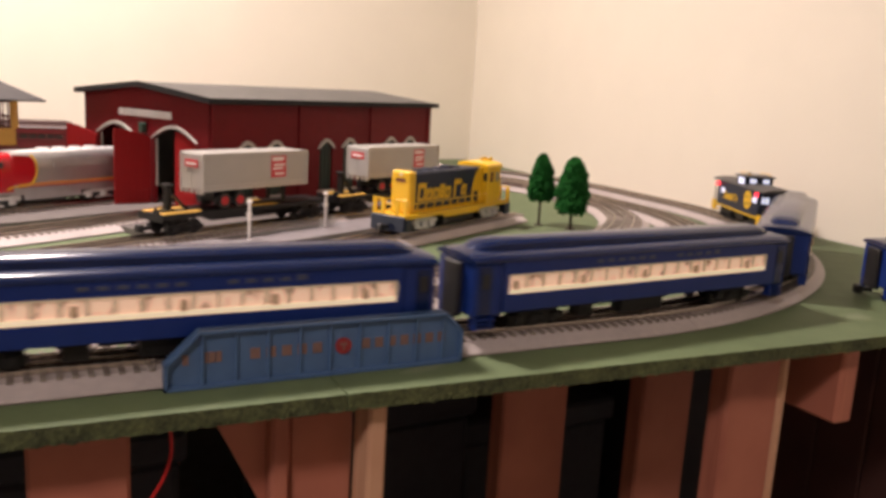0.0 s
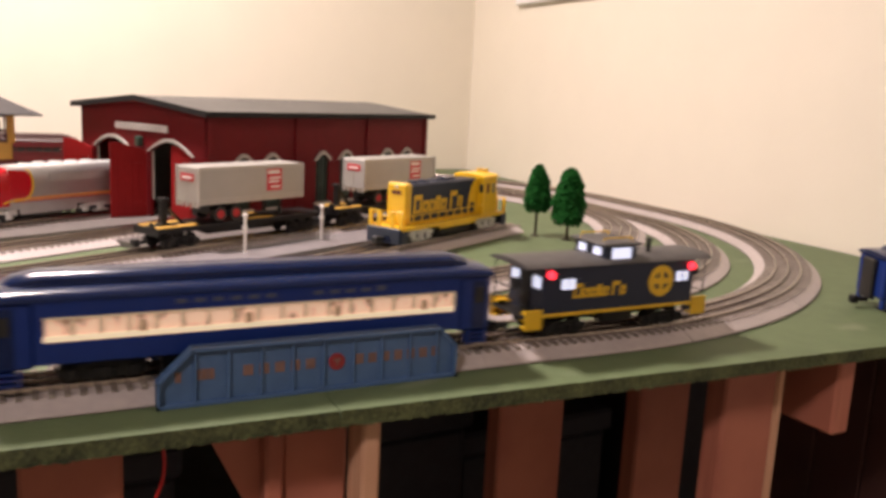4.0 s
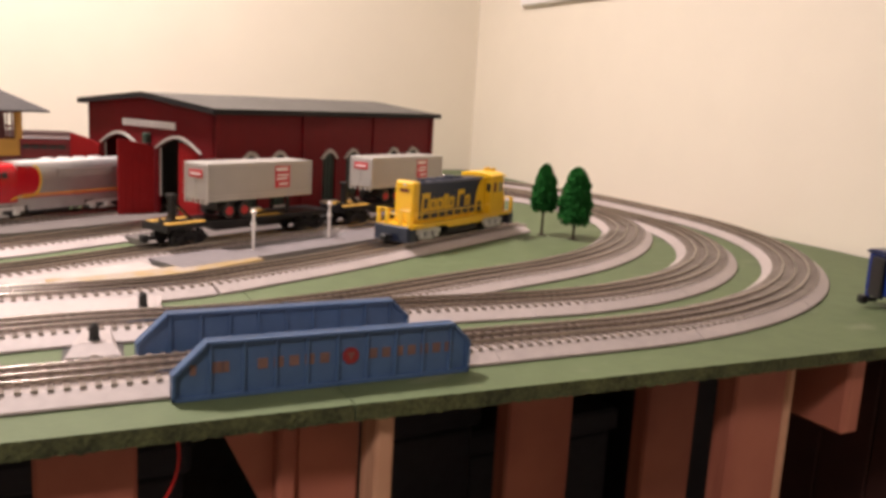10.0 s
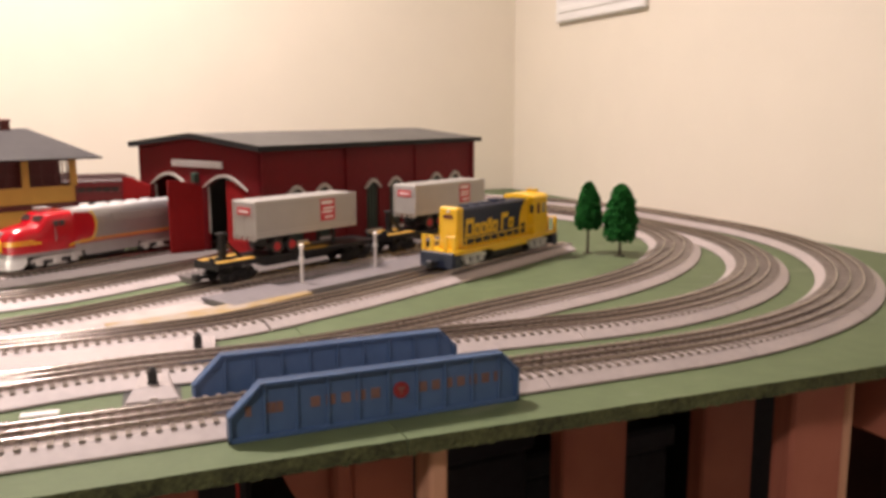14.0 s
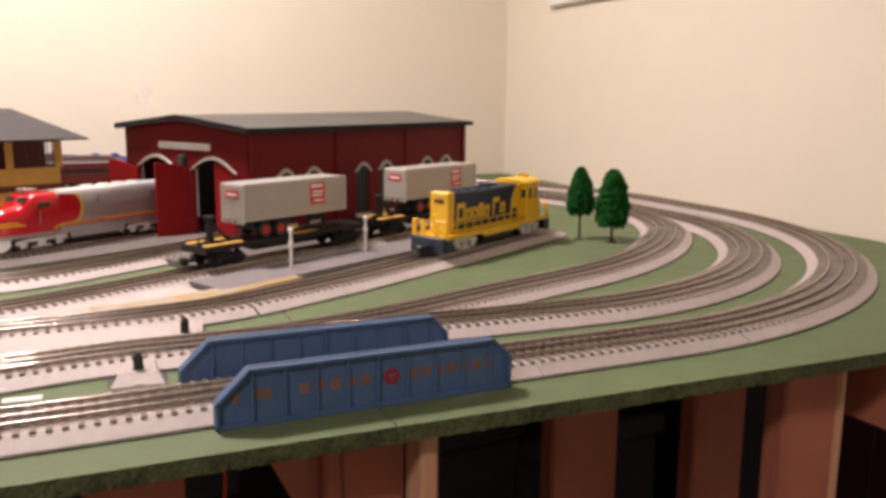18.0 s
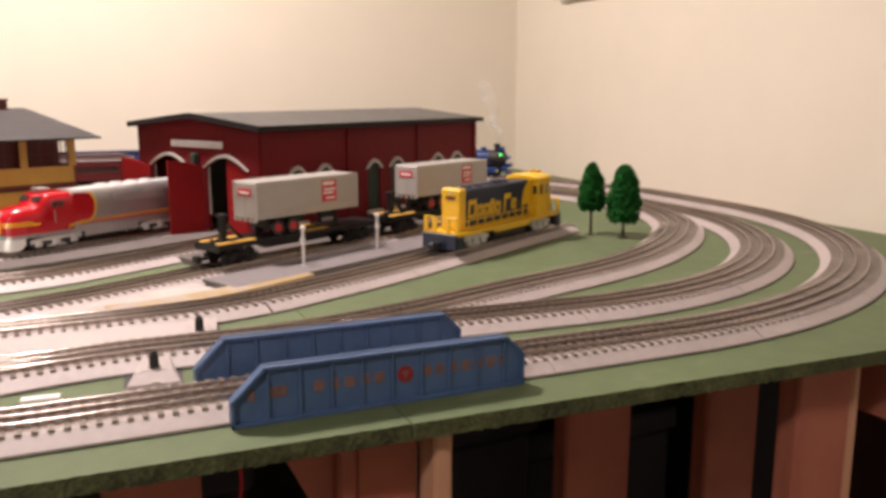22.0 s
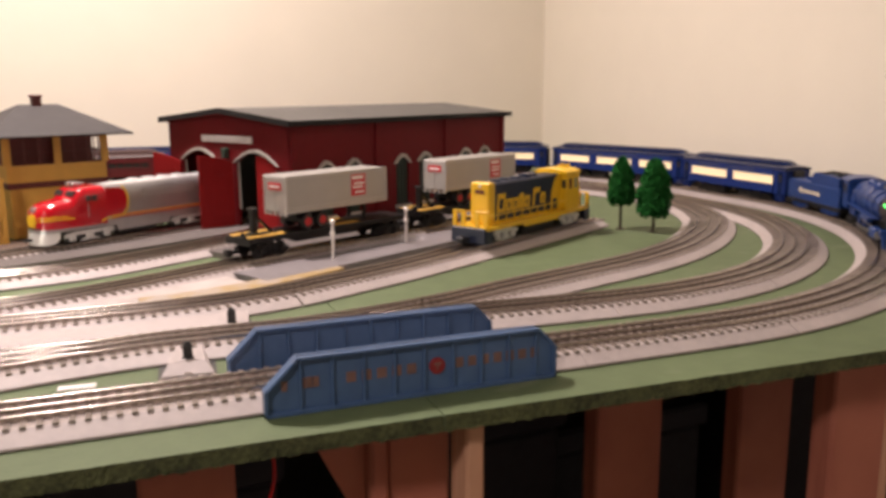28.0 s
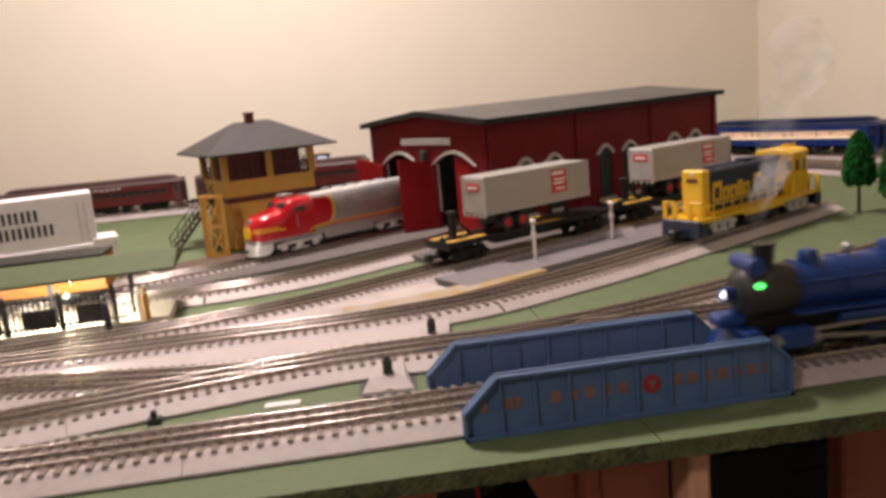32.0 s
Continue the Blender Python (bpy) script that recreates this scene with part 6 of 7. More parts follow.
# ---------------------------------------------------------------- piggyback flatcars and their trailers
def flatcar(at):
    th = thing("flatcar", at, "black flatcar with worn yellow runways for trailers", "train car", "piggyback flatcars")
    h, zd = 0.155, 0.0300
    bm = BM()
    box(bm, -h, h, -0.0285, 0.0285, zd - 0.0045, zd, 0.0006)
    part("deck", bm, SATIN_BLACK, th)
    for s in (-1, 1):
        bm = BM()
        box(bm, -h, h, s * 0.0285 - 0.0012, s * 0.0285 + 0.0012, zd - 0.0060, zd + 0.0008)
        part("side_sill", bm, SATIN_BLACK, th)
        for x0, x1 in ((-h + 0.002, -h + 0.066), (0.006, 0.052)):
            bm = BM()
            box(bm, x0, x1, s * 0.0185 - 0.0058, s * 0.0185 + 0.0058, zd, zd + 0.0015, 0.0004)
            part("runway", bm, DECK, th, "worn yellow runway")
        for k in range(7):
            bm = BM()
            x = -h + 0.030 + 0.0416 * k
            box(bm, x - 0.0012, x + 0.0012, s * 0.0298 - 0.0006, s * 0.0298 + 0.0006, zd - 0.0058, zd + 0.0002)
            part("stake_pocket", bm, SATIN_BLACK, th)
    x = -h + 0.026
    bm = BM()
    box(bm, x - 0.0042, x + 0.0042, -0.0055, 0.0055, zd, 0.0660, 0.0012)
    ht = part("trailer_hitch", bm, SATIN_BLACK, th)
    bm = BM()
    box(bm, x - 0.0075, x + 0.0075, -0.0085, 0.0085, zd, zd + 0.0040, 0.001)
    part("hitch_foot", bm, SATIN_BLACK, ht)
    bm = BM()
    box(bm, x - 0.0060, x + 0.0060, -0.0080, 0.0080, 0.0655, 0.0690, 0.001)
    part("hitch_head", bm, SATIN_BLACK, ht)
    bm = BM()
    prism(bm, [(x + 0.004, 0.0600), (x + 0.004, 0.0560), (x + 0.030, zd), (x + 0.035, zd)], "y", -0.0025, 0.0025)
    part("hitch_brace", bm, SATIN_BLACK, ht)
    bm = BM()
    prism(bm, [(-0.09, zd - 0.0045), (-0.06, 0.012), (0.06, 0.012), (0.09, zd - 0.0045)], "y", -0.008, 0.008)
    part("centre_sill", bm, SATIN_BLACK, th)
    for e in (-1, 1):
        truck(th, e * 0.116, (-0.019, 0.019), SATIN_BLACK, 0.0098)
        bm = BM()
        box(bm, e * 0.116 - 0.008, e * 0.116 + 0.008, -0.020, 0.020, 0.0150, zd - 0.0044, 0.001)
        part("bolster", bm, SATIN_BLACK, th)
        bm = BM()
        box(bm, e * h - 0.0015, e * h + 0.0015, -0.0285, 0.0285, zd - 0.0100, zd + 0.0006)
        part("end_sill", bm, SATIN_BLACK, th)
        bm = BM()
        cyl(bm, (e * (h + 0.0020), -0.016, zd + 0.0030), (e * (h + 0.0034), -0.016, zd + 0.0030), 0.0060, 12)
        part("brake_wheel", bm, SATIN_BLACK, th)
        coupler(th, e * h, e)
    return th


def trailer(at):
    """A road trailer on a flatcar; z = 0 on the deck, x toward its front."""
    th = thing("road_trailer", at, "silver-grey box trailer with small red plates", "trailer", "piggyback trailers")
    h, w = 0.0995, 0.0252
    bm = BM()
    box(bm, -h, h, -w, w, 0.0270, 0.0795, 0.0015)
    body = part("body", bm, TRAILER, th)
    bm = BM()
    for s in (-1, 1):
        for z in (0.0277, 0.0783):
            box(bm, -h - 0.0005, h + 0.0005, s * w - 0.0012, s * w + 0.0012, z - 0.0015, z + 0.0015)
    part("rail_trim", bm, TRAILER_TRIM, body)
    for s in (-1, 1):
        for e in (-1, 1):
            bm = BM()
            box(bm, e * h - 0.0015, e * h + 0.0015, s * w - 0.0015, s * w + 0.0015, 0.0260, 0.0795, 0.0006)
            part("corner_post", bm, TRAILER_TRIM, body)
        for x0, x1, z0, z1 in ((0.025, 0.055, 0.0400, 0.0730), ):
            xa, xb = (x0, x1)
            bm = BM()
            box(bm, xa, xb, s * w - 0.0004, s * w + 0.0007, z0, z1)
            pl = part("plate", bm, MAPRED, body, "red square plate")
            for zz, a, b in ((0.0655, 0.002, 0.025), (0.0575, 0.005, 0.027), (0.0520, 0.003, 0.024), (0.0440, 0.008, 0.026)):
                bm = BM()
                box(bm, xa + a, xa + b, s * (w + 0.0004) - 0.0005, s * (w + 0.0004) + 0.0005, zz, zz + (0.0050 if zz > 0.06 else 0.0030))
                part("print_bar", bm, WHITE, pl)
        bm = BM()
        box(bm, -0.0985, 0.0985, s * w - 0.0004, s * w + 0.0005, 0.0325, 0.0337)
        part("seam", bm, TRAILER_TRIM, body)
    for s in (-1, 1):
        bm = BM()
        box(bm, -h - 0.0008, -h, s * 0.0120 - 0.0112, s * 0.0120 + 0.0112, 0.029, 0.0765, 0.0003)
        part("rear_door", bm, TRAILER, body)
    bm = BM()
    box(bm, -h - 0.0016, -h - 0.0006, -0.0150, 0.0150, 0.0590, 0.0700)
    pl = part("plate", bm, MAPRED, body, "small red plate")
    bm = BM()
    box(bm, -h - 0.0021, -h - 0.0014, -0.011, 0.011, 0.0625, 0.0660)
    part("print_bar", bm, WHITE, pl)
    bm = BM()
    for y in (-0.022, -0.012, 0.0, 0.012, 0.022):
        box(bm, -h - 0.003, -h + 0.002, y - 0.0016, y + 0.0016, 0.0225, 0.0275)
    part("bumper", bm, TRAILER_TRIM, body)
    bm = BM()
    box(bm, -0.073, -0.022, -0.015, 0.015, 0.010, 0.0271)
    part("bogie_frame", bm, SATIN_BLACK, th)
    for x in (-0.062, -0.034):
        for s in (-1, 1):
            bm = BM()
            cyl(bm, (x, s * 0.014, 0.0112), (x, s * 0.026, 0.0112), 0.0112, 20)
            ty = part("tyre", bm, BLACK, th, smooth=True)
            bm = BM()
            cyl(bm, (x, s * 0.0255, 0.0112), (x, s * 0.0266, 0.0112), 0.0064, 16)
            part("rim", bm, WHEELRED, ty, "red wheel disc")
    for s in (-1, 1):
        bm = BM()
        box(bm, 0.055, 0.060, s * 0.018 - 0.002, s * 0.018 + 0.002, 0.000, 0.0271)
        part("landing_leg", bm, SATIN_BLACK, th)
    return th


def on_siding(a, z):
    return pose(0.182 + a * 0.891, 0.619 + a * 0.454, z, 0, 0, 27)


FC1, FC2 = 0.020, 0.366
f1 = flatcar(on_siding(FC1, RT))
copy_thing(f1, on_siding(FC2, RT))
t1 = trailer(on_siding(FC1 + 0.012, RT + 0.0315))
copy_thing(t1, on_siding(FC2 + 0.012, RT + 0.0315))


# ---------------------------------------------------------------- trees
def tree(at, height, trunk, radius, seed, full):
    """full: how far up the crown stays broad."""
    th = thing("tree", at, "small model tree with a dense dark green crown", "tree", "pair of model trees")
    rnd = random.Random(seed)
    bm = BM()
    cyl(bm, (0, 0, 0), (0, 0, trunk + 0.02), 0.0028, 8, 0.0018)
    for k in range(7):
        a = rnd.uniform(0, 6.28)
        z = trunk + 0.004 + 0.09 * (height - trunk) * k
        cyl(bm, (0, 0, z), (radius * 0.7 * math.cos(a), radius * 0.7 * math.sin(a), z + 0.012), 0.0011, 5, 0.0005)
    cyl(bm, (0, 0, 0), (0, 0, 0.0015), 0.009, 12)
    part("trunk", bm, TRUNK, th)
    verts, faces = [], []
    n = 2600
    for k in range(n):
        f = rnd.random() ** 0.85
        prof = (1 - f ** full) ** 0.6 * min(1.0, 0.70 + 2.2 * f) + 0.06
        a = rnd.uniform(0, 6.283)
        lump = 1 + 0.22 * noise.noise((math.cos(a) * 2 + seed, math.sin(a) * 2, f * 6))
        r = radius * prof * lump * (0.55 + 0.45 * rnd.random() ** 0.4)
        c = Vector((r * math.cos(a), r * math.sin(a), trunk + (height - trunk) * f))
        u = Vector((rnd.gauss(0, 1), rnd.gauss(0, 1), rnd.gauss(0, 1))).normalized()
        v = u.orthogonal().normalized()
        s = rnd.uniform(0.0022, 0.0044)
        i = len(verts)
        verts += [c + u * s, c + v * s, c - u * s * 0.8, c - v * s]
        faces.append((i, i + 1, i + 2, i + 3))
    # a knobbly inner mass, so that the crown is dense
    bm = BM()
    bmesh.ops.create_icosphere(bm, subdivisions=4, radius=1.0)
    for v in bm.verts:
        f = (v.co.z + 1) / 2
        prof = (1 - f ** full) ** 0.6 * min(1.0, 0.70 + 2.2 * f) if f > 0.002 else 0.2
        a = math.atan2(v.co.y, v.co.x)
        lump = 1 + 0.3 * noise.noise((v.co.x * 3.2 + seed, v.co.y * 3.2, f * 9)) + 0.12 * noise.noise((v.co.x * 9, v.co.y * 9 + seed, f * 22))
        r = radius * 0.84 * prof * lump
        v.co = Vector((r * math.cos(a), r * math.sin(a), trunk + 0.003 + (height - trunk) * 0.95 * f))
    me = mesh_of("crown", bm, TREE_GREEN)
    v0 = [v.co.copy() for v in me.vertices]
    p0 = [tuple(p.vertices) for p in me.polygons]
    k = len(v0)
    me2 = bpy.data.meshes.new("crown")
    me2.from_pydata(v0 + verts, [], p0 + [tuple(i + k for i in f) for f in faces])
    me2.materials.append(TREE_GREEN)
    ob = new("crown", me2)
    ob.parent = th
    return th


tree(pose(0.781, 0.592, 0), 0.128, 0.027, 0.0275, 4, 2.8)
tree(pose(0.745, 0.640, 0), 0.129, 0.045, 0.0245, 9, 1.6)


# ---------------------------------------------------------------- signal posts and the clear guard between the sidings
def signal_post(at):
    th = thing("signal_post", at, "small pale metal post with a round head", "post", "signal posts")
    bm = BM()
    box(bm, -0.008, 0.008, -0.007, 0.007, 0, 0.003, 0.001)
    part("base", bm, SHINY_GREY, th)
    bm = BM()
    cyl(bm, (0, 0, 0.003), (0, 0, 0.058), 0.0022, 10)
    part("pole", bm, SHINY_GREY, th, smooth=True)
    bm = BM()
    cyl(bm, (0, 0, 0.040), (0, 0, 0.045), 0.0040, 10)
    part("collar", bm, SHINY_GREY, th)
    bm = BM()
    bmesh.ops.create_uvsphere(bm, u_segments=12, v_segments=8, radius=0.0042)
    bmesh.ops.translate(bm, verts=bm.verts[:], vec=(0, 0, 0.060))
    part("head", bm, SHINY_GREY, th, smooth=True)
    return th


p1 = signal_post(pose(0.192, 0.538, 0.0035, 0, 0, 28))
copy_thing(p1, pose(0.330, 0.615, 0.0035, 0, 0, 28))
th = thing("clear_guard", pose(0.262, 0.590, 0.0035, 0, 0, 27), "clear plastic guard strip standing between the posts", "guard")
bm = BM()
box(bm, -0.07, 0.12, -0.0006, 0.0006, 0, 0.020)
ob = part("sheet", bm, CLEAR, th)
ob.visible_shadow = False
bm = BM()
for k in range(6):
    box(bm, 0.07 + 0.006 * k, 0.0706 + 0.006 * k, -0.0009, 0.0009, 0.001, 0.019)
part("ribs", bm, SHINY_GREY, th)


# ---------------------------------------------------------------- signal tower
TW = pose(-0.2084, 1.051, 0, 0, 0, 22)
tw = thing("signal_tower", TW, "yellow model signal tower with a grey hipped roof", "tower")
bx, by, z1, zs, z2 = 0.082, 0.072, 0.086, 0.125, 0.176
bm = BM()
box(bm, -bx, bx, -by, by, 0, z1, 0.001)
part("lower_wall", bm, CABYELLOW, tw)
bm = BM()
box(bm, -bx - 0.004, bx + 0.004, -by - 0.004, by + 0.004, z1, z1 + 0.010, 0.001)
part("belt_course", bm, MAROON_TRIM, tw)
for s in (-1, 1):
    bm = BM()
    box(bm, -bx, bx, s * by - 0.002, s * by + 0.002, z1 + 0.010, zs)
    part("upper_wall", bm, CABYELLOW, tw)
    bm = BM()
    box(bm, s * bx - 0.002, s * bx + 0.002, -by, by, z1 + 0.010, zs)
    part("upper_wall", bm, CABYELLOW, tw)
for sx in (-1, 0, 1):
    for sy in (-1, 1):
        bm = BM()
        box(bm, sx * bx - 0.006, sx * bx + 0.006, sy * by - 0.003, sy * by + 0.003, zs, z2)
        part("corner_post", bm, CABYELLOW, tw)
for sx in (-1, 1):
    bm = BM()
    box(bm, sx * bx - 0.003, sx * bx + 0.003, -0.006, 0.006, zs, z2)
    part("corner_post", bm, CABYELLOW, tw)
for c, a, b, ax in ((-0.5, -by, 0, 0), (0.5, -by, 0, 0), (-0.5, by, 0, 0), (0.5, by, 0, 0), (-0.5, -bx, 0, 1), (0.5, -bx, 0, 1), (-0.5, bx, 0, 1), (0.5, bx, 0, 1)):
    half = (bx if ax == 0 else by) * 0.5 - 0.006
    mid = c * (bx if ax == 0 else by)
    bm = BM()
    for o in (-half, -half / 3, half / 3, half):
        if ax == 0:
            box(bm, mid + o - 0.0011, mid + o + 0.0011, a - 0.001, a + 0.001, zs, z2 - 0.004)
        else:
            box(bm, a - 0.001, a + 0.001, mid + o - 0.0011, mid + o + 0.0011, zs, z2 - 0.004)
    for zz in (zs + 0.001, zs + 0.020, z2 - 0.006):
        if ax == 0:
            box(bm, mid - half, mid + half, a - 0.0012, a + 0.0012, zz - 0.0011, zz + 0.0011)
        else:
            box(bm, a - 0.0012, a + 0.0012, mid - half, mid + half, zz - 0.0011, zz + 0.0011)
    part("window_frame", bm, MAROON_TRIM, tw, "dark maroon window frame")
# solid block in trim maroon stands for the dark interior behind the windows
bm = BM()
box(bm, -bx + 0.012, bx - 0.016, -by + 0.014, by - 0.014, z1 + 0.011, z2 - 0.006)
part("interior_dark_block", bm, MAROON_TRIM, tw)
bm = BM()
box(bm, -bx - 0.004, bx + 0.004, -by - 0.004, by + 0.004, z2 - 0.005, z2)
part("head_beam", bm, MAROON_TRIM, tw)
bm = BM()
ex, ey, rx = bx + 0.037, by + 0.044, 0.034
v = [bm.verts.new(p) for p in ((-ex, -ey, z2), (ex, -ey, z2), (ex, ey, z2), (-ex, ey, z2), (-rx, 0, z2 + 0.050), (rx, 0, z2 + 0.050), (-ex, -ey, z2 - 0.003), (ex, -ey, z2 - 0.003), (ex, ey, z2 - 0.003), (-ex, ey, z2 - 0.003))]
for f in ((0, 1, 5, 4), (1, 2, 5), (2, 3, 4, 5), (3, 0, 4), (0, 6, 7, 1), (1, 7, 8, 2), (2, 8, 9, 3), (3, 9, 6, 0), (6, 9, 8, 7)):
    bm.faces.new([v[k] for k in f])
bmesh.ops.recalc_face_normals(bm, faces=bm.faces[:])
rf = part("roof", bm, TOWER_ROOF, tw, "grey hipped roof")
bm = BM()
box(bm, -0.011, 0.004, -0.007, 0.007, z2 + 0.042, z2 + 0.064, 0.001)
box(bm, -0.013, 0.006, -0.009, 0.009, z2 + 0.0625, z2 + 0.0665, 0.001)
part("chimney", bm, MAROON_TRIM, rf, "dark red brick chimney")
# stair with its rails at the end, toward the back
for k in range(10):
    bm = BM()
    box(bm, -bx - 0.011 - 0.0085 * k, -bx - 0.002 - 0.0085 * k, 0.022, 0.058, z1 - 0.002 - 0.0095 * k, z1 - 0.0095 * k)
    part("stair_tread", bm, STAIN, tw)
for y in (0.021, 0.059):
    for za, zb in ((-0.001, 0.005), (0.028, 0.030)):
        bm = BM()
        prism(bm, [(-bx - 0.002, z1 + za), (-bx - 0.087, z1 - 0.093 + za), (-bx - 0.087, z1 - 0.093 + zb), (-bx - 0.002, z1 + zb)], "y", y - 0.001, y + 0.001)
        part("stair_rail", bm, STAIN, tw)
    for k in range(6):
        bm = BM()
        x = -bx - 0.004 - 0.0160 * k
        cyl(bm, (x, y, z1 - 0.0886 * k / 5), (x, y, z1 + 0.029 - 0.0886 * k / 5), 0.0010, 5)
        part("baluster", bm, STAIN, tw)
# braced yellow timber frame before the corner
fx0, fx1, fy, fh = -bx - 0.054, -bx - 0.026, -0.118, 0.110
frame_part = new("braced_frame")
frame_part.parent = tw
frame_part["label"] = "yellow cross-braced timber frame"
for x in (fx0, fx1):
    for y in (fy, fy + 0.024):
        bm = BM()
        box(bm, x - 0.003, x + 0.003, y - 0.003, y + 0.003, 0, fh)
        part("frame_post", bm, CABYELLOW, frame_part)
for z in (0.006, 0.056, fh - 0.003):
    for y in (fy, fy + 0.024):
        bm = BM()
        box(bm, fx0 - 0.004, fx1 + 0.004, y - 0.0034, y + 0.0034, z - 0.0025, z + 0.0025)
        part("frame_rail", bm, CABYELLOW, frame_part)
for za, zb in ((0.006, 0.056), (0.056, fh - 0.003)):
    for a, b, o in ((fx0, fx1, 0.0), (fx1, fx0, 0.0008)):
        bm = BM()
        prism(bm, [(a - 0.0018, za), (a + 0.0018, za), (b + 0.0018, zb), (b - 0.0018, zb)], "y", fy - 0.0022 - o, fy + 0.0010 - o)
        part("frame_brace", bm, CABYELLOW, frame_part)
# brown ground card before the tower
bm = BM()
sweep(bm, [tuple(p) for p in smooth_line([(-0.42, 0.800), (-0.32, 0.845), (-0.22, 0.900), (-0.12, 0.965)], 0.02)], [(-0.046, 0.0), (-0.046, 0.0030), (0.046, 0.0030), (0.046, 0.0)])
ob = new("ground_card", mesh_of("ground_card", bm, EARTH))
tagged(ob, "brown earth-coloured card before the signal tower", "ground card")


# ---------------------------------------------------------------- station platform with its roof, fence, figures
pf = thing("station_platform", pose(-0.46, 0.492, 0, 0, 0, 4), "pale model station platform with a green roof", "platform")
bm = BM()
box(bm, -0.36, 0.17, -0.045, 0.055, 0, 0.012, 0.001)
part("slab", bm, PLATFORM, pf)
bm = BM()
prism(bm, [(-0.062, 0.072), (0.072, 0.072), (0.072, 0.075), (0.005, 0.088), (-0.062, 0.075)], "x", -0.38, 0.186)
part("roof", bm, PLAT_ROOF, pf, "flat green roof")
for x in (-0.30, -0.19, -0.08, 0.03, 0.125):
    bm = BM()
    box(bm, x - 0.003, x + 0.003, 0.002, 0.008, 0.012, 0.074)
    prism(bm, [(x - 0.002, 0.074), (x - 0.002, 0.056), (x + 0.02, 0.074)], "y", 0.003, 0.007)
    part("roof_post", bm, BLACK, pf)
    bm = BM()
    bmesh.ops.create_uvsphere(bm, u_segments=10, v_segments=8, radius=0.0042)
    bmesh.ops.translate(bm, verts=bm.verts[:], vec=(x + 0.03, -0.02, 0.068))
    part("lamp_bulb", bm, BULB, pf, "glowing platform bulb")
for z in (0.0175, 0.0500):
    bm = BM()
    box(bm, -0.36, 0.121, -0.0408, -0.0388, z, z + 0.0020)
    part("fence_rail", bm, BLACK, pf)
for k in range(78):
    x = -0.358 + 0.0061 * k
    bm = BM()
    box(bm, x - 0.0008, x + 0.0008, -0.0404, -0.0390, 0.012, 0.0560)
    part("picket", bm, BLACK, pf)
for x in (-0.281, -0.220, -0.159, -0.098, -0.037, 0.024, 0.085):
    bm = BM()
    box(bm, x - 0.0190, x + 0.0190, -0.0430, -0.0410, 0.0165, 0.0400, 0.0004)
    part("poster_board", bm, BLACK, pf)
    bm = BM()
    box(bm, x + 0.0225, x + 0.0260, -0.0420, -0.0380, 0.012, 0.0600)
    part("fence_post", bm, BLACK, pf)
FIG_WHITE = mat("figure_white", (0.75, 0.72, 0.68), 0.6)
FIG_OCHRE = mat("figure_ochre", (0.52, 0.30, 0.08), 0.6)
for x, y, m, lab in ((-0.351, 0.432, FIG_DARK, "tiny dark figurine standing on the platform edge"), (-0.321, 0.466, FIG_WHITE, "tiny white figurine at the platform end"), (-0.311, 0.456, FIG_OCHRE, "tiny ochre figurine at the platform end"), (-0.52, 0.434, FIG_DARK, "tiny dark figurine by the fence"), (-0.485, 0.430, FIG_DARK, "tiny dark figurine by the fence")):
    bm = BM()
    cyl(bm, (0, 0, 0), (0, 0, 0.018), 0.0040, 10, 0.0036)
    cyl(bm, (0, 0, 0.018), (0, 0, 0.032), 0.0050, 10, 0.0036)
    bmesh.ops.create_uvsphere(bm, u_segments=10, v_segments=8, radius=0.0036, matrix=Matrix.Translation((0, 0, 0.0365)))
    ob = new("figurine", mesh_of("figurine", bm, m, True))
    ob.matrix_basis = pose(x, y, 0.012)
    tagged(ob, lab, "figurine", "platform figurines")

for x in (-0.30, -0.08, 0.05):
    p = pf.matrix_basis @ Vector((x, -0.012, 0.064))
    lamp("platform_light", "POINT", p, p - Vector((0, 0, 1)), 1.7, 0.006, (1.0, 0.9, 0.75))

# orange reefer car behind the platform
rc = thing("reefer_car", pose(-0.545, 0.604, RT, 0, 0, 1), "orange box car standing behind the platform", "train car")
bm = BM()
box(bm, -0.14, 0.16, -0.032, 0.032, 0.016, 0.060, 0.001)
part("body", bm, BOX_ORANGE, rc)
bm = BM()
box(bm, -0.141, 0.161, -0.034, 0.034, 0.060, 0.064, 0.001)
part("roof", bm, SATIN_BLACK, rc)
bar_text(rc, 0.0, 0.038, 0.012, [0.014] * 7, 0.005, -1, 0.032, MAPRED)
for x in (-0.1, 0.12):
    truck(rc, x)

# white container on a well car
wc = thing("well_car", pose(-0.640, 0.845, RT, 0, 0, 17), "pale grey container well car behind the platform", "train car")
bm = BM()
box(bm, -0.2, 0.20, -0.034, 0.034, 0.012, 0.040, 0.002)
part("well", bm, CONT, wc)
bm = BM()
box(bm, 0.165, 0.205, -0.034, 0.034, 0.036, 0.046, 0.001)
part("end_deck", bm, WHITE, wc)
for x in (-0.17, 0.17):
    truck(wc, x)
ct = thing("shipping_container", pose(-0.640, 0.845, RT + 0.0402, 0, 0, 17), "white shipping container with dark print riding in a car", "container")
bm = BM()
box(bm, -0.165, 0.174, -0.0315, 0.0315, 0, 0.083, 0.001)
bd = part("box", bm, CONT, ct)
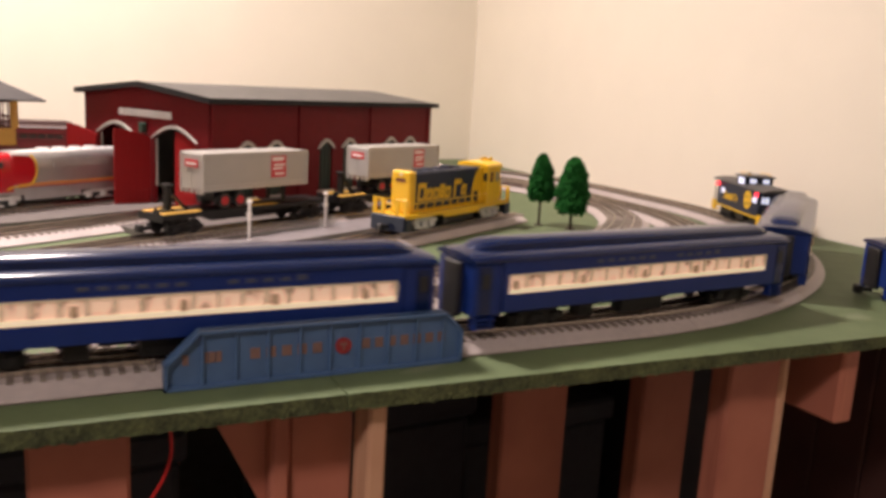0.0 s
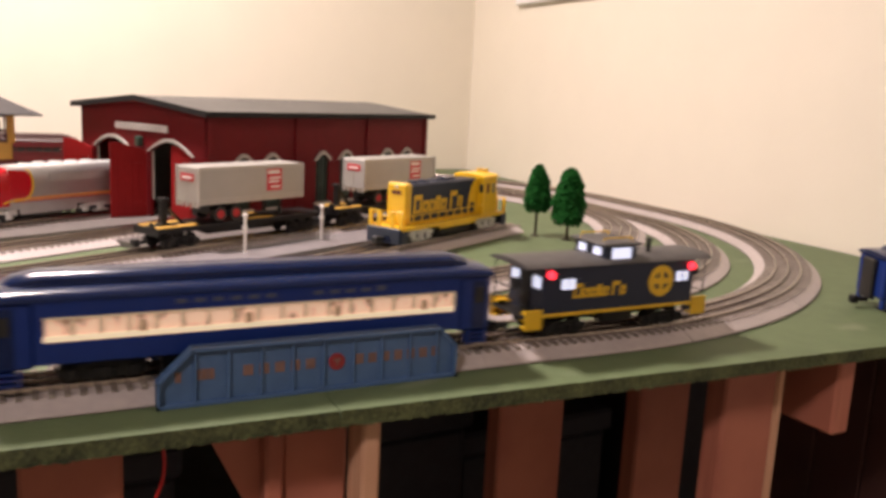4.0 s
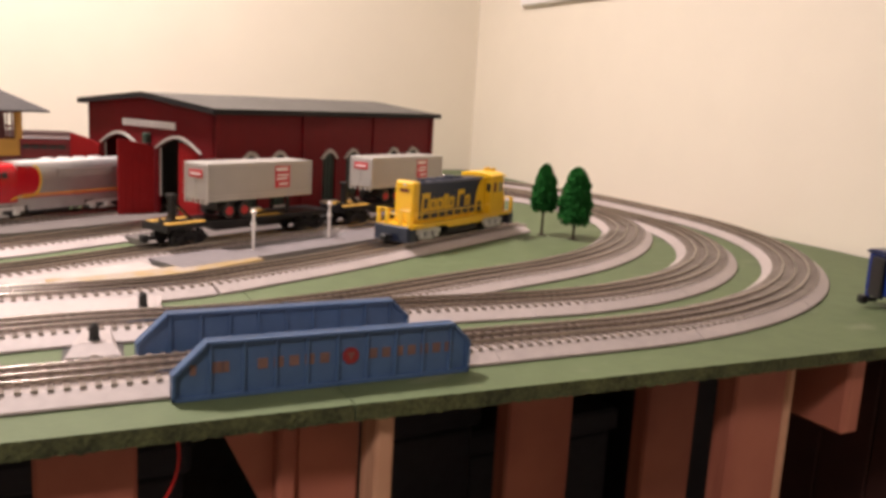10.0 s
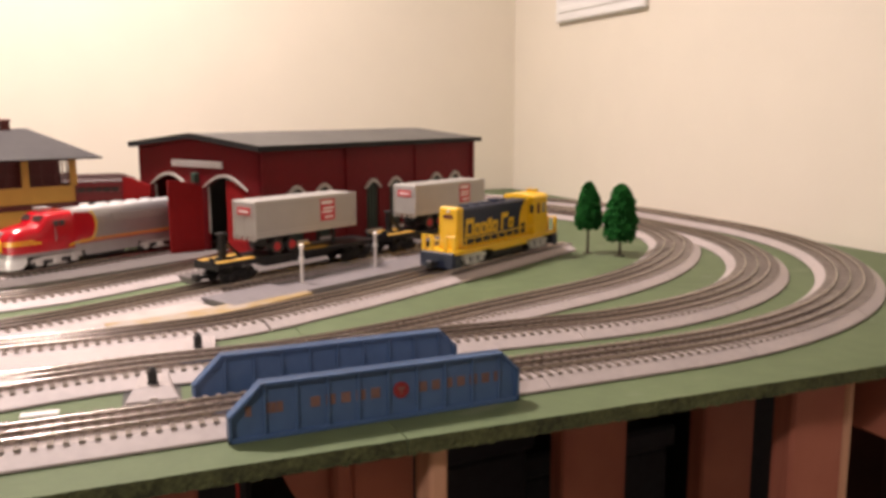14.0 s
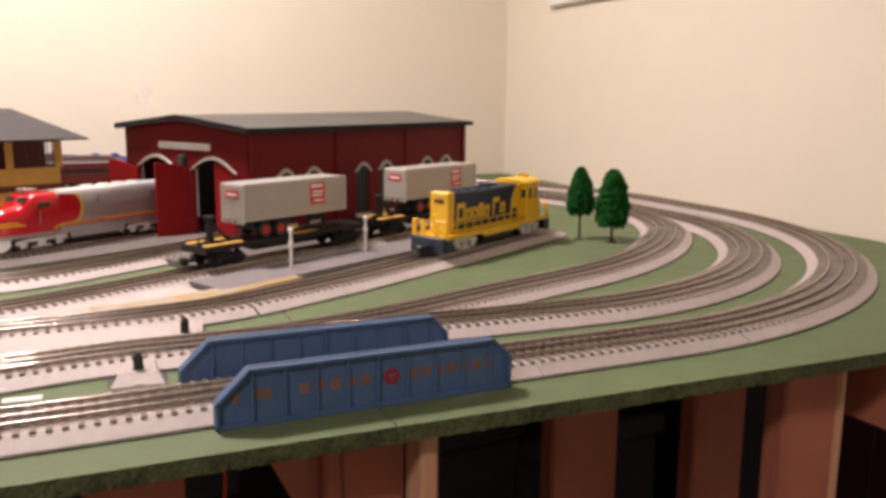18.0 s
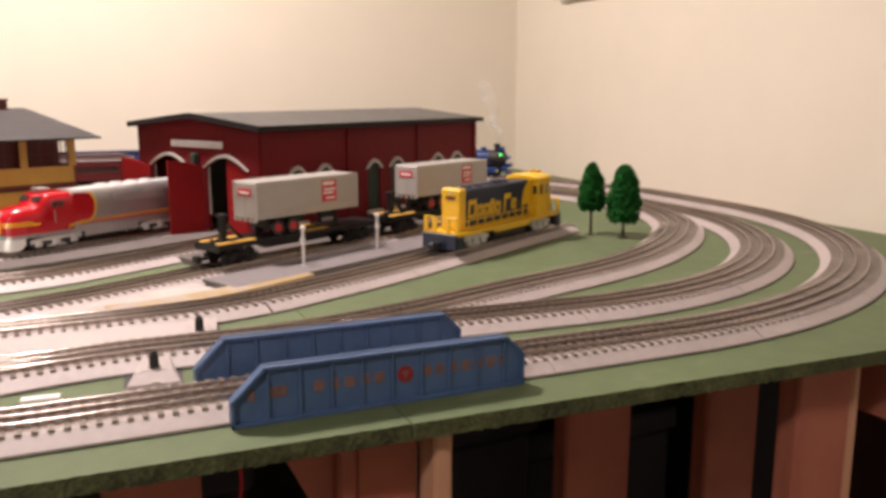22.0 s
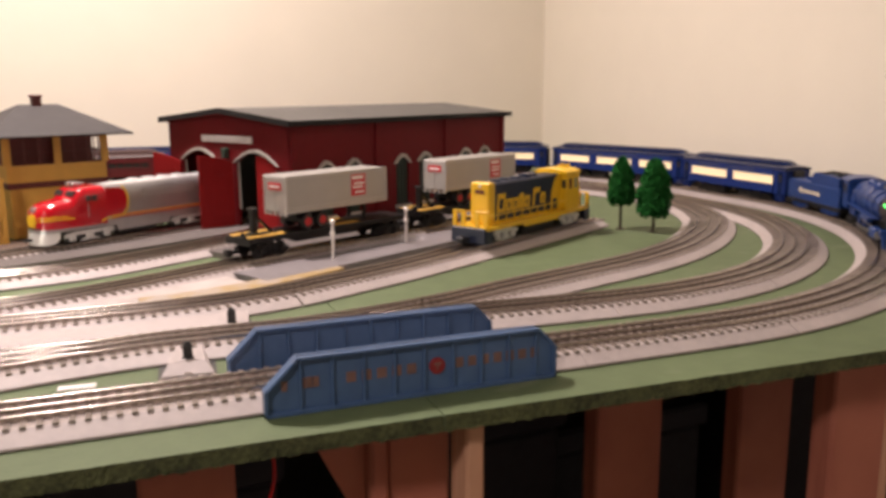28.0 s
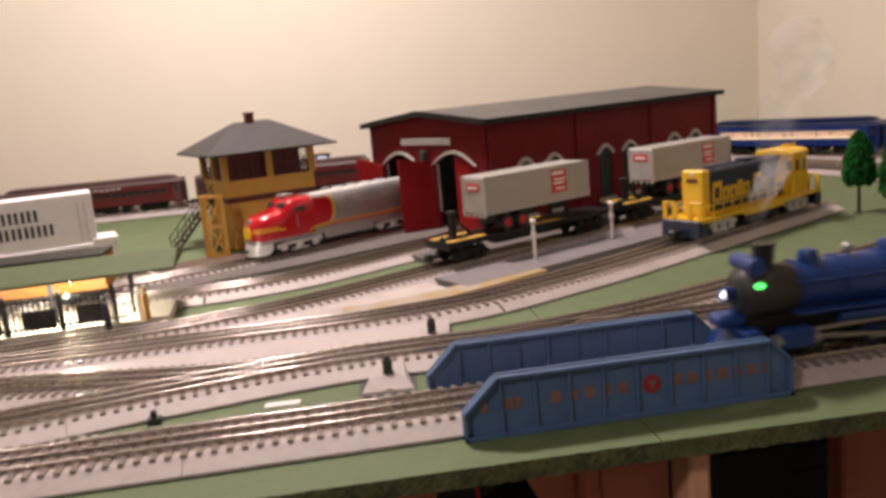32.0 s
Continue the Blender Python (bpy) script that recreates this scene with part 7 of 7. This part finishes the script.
for k in range(2):
    for q in range(6):
        x, z = (0.094 if k == 0 else 0.114) - 0.0185 * (q + 1), 0.0460 - 0.0250 * k
        bm = BM()
        for xa, xb, za, zb in ((x, x + 0.0048, z, z + 0.0185), (x + 0.0096, x + 0.0144, z, z + 0.0185)):
            box(bm, xa, xb, -0.0322, -0.0312, za, zb)
        part("print_bar", bm, INK, bd, "bold dark print")
for x in (0.150, 0.160):
    bm = BM()
    box(bm, x, x + 0.0015, -0.0322, -0.0312, 0.004, 0.068)
    part("corner_bar", bm, TRAILER_TRIM, bd)

# ---------------------------------------------------------------- burgundy coaches at rest on the middle loop's back straight
YBM = CYM + 0.2 + RM
b1 = coach("burgundy passenger coach at rest by the back wall", 0.455, BURG, BURG_ROOF, lit=False, group="burgundy coaches")
b1.matrix_basis = pose(-0.67, YBM + 0.05, RT)
for x, dy, turn in ((-0.19, 0.0485, -1), (0.29, 0.012, -5), (-1.15, 0.05, 0)):
    copy_thing(b1, pose(x, YBM + dy, RT, 0, 0, turn))

# a blue coach parked off the end of the table, on a wooden shelf
PK = coach("dark blue passenger coach parked at the table edge", 0.26, BLUE, BLUE_ROOF, lit=False, group="")
PK.matrix_basis = pose(1.006, 0.018, 0.0008, 0, 0, -25)

# ---------------------------------------------------------------- the moving train
GAP = 0.022
TRAIN = [(steam_engine(), 0.1655, 0.121, (0.083, -0.083)), (tender(), 0.100, 0.100, (0.056, -0.056))]
PANELS = {0: [(-0.130, -0.010), (0.010, 0.130)], 1: [(-0.178, -0.078), (-0.053, 0.058), (0.082, 0.178)], 2: [(-0.180, 0.066), (0.088, 0.180)], 3: None}
for k, (length, style) in enumerate(((0.335, 0), (0.430, 1), (0.440, 2), (0.450, 3), (0.445, 3), (0.423, 0))):
    c = coach("dark blue passenger coach with lit cream windows", length, BLUE, BLUE_ROOF, True, "blue passenger train", panels=PANELS[style])
    TRAIN.append((c, length / 2, length / 2, (length / 2 - 0.085, 0.085 - length / 2)))
TRAIN += [(caboose(), 0.120, 0.120, (0.065, -0.065))]
SLACK = {2: -0.010, 7: 0.016, 8: 0.006}  # longer drawbars about the last coach


FRONT = [(0.0, -2.3395), (6.0, -1.0415), (17.0, 1.74), (22.5, 3.02), (24.5, 3.525), (26.0, 3.838), (29.0, 4.465), (30.0, 4.640), (31.0, 4.822), (32.0, 5.018)]


def front_at(t):
    """How far the front of the engine has come along the loop."""
    for (ta, sa), (tb, sb) in zip(FRONT, FRONT[1:]):
        if t <= tb:
            return sa + (sb - sa) * (t - ta) / (tb - ta)
    return FRONT[-1][1]


def motions():
    back = 0.0
    for k, (ob, lead, tail, (ta, tb)) in enumerate(TRAIN):
        centre = back + lead + SLACK.get(k, 0.0)
        rows = []
        for q in range(129):
            t = q * 0.25
            s = front_at(t) - centre
            a, b = on_loop(s + ta), on_loop(s + tb)
            m = (a * -tb + b * ta) / (ta - tb)
            rows.append((t, pose(m.x, m.y, RT, 0, 0, math.degrees(math.atan2(a.y - b.y, a.x - b.x)))))
        walk(ob, rows)
        back = centre + tail + GAP


motions()
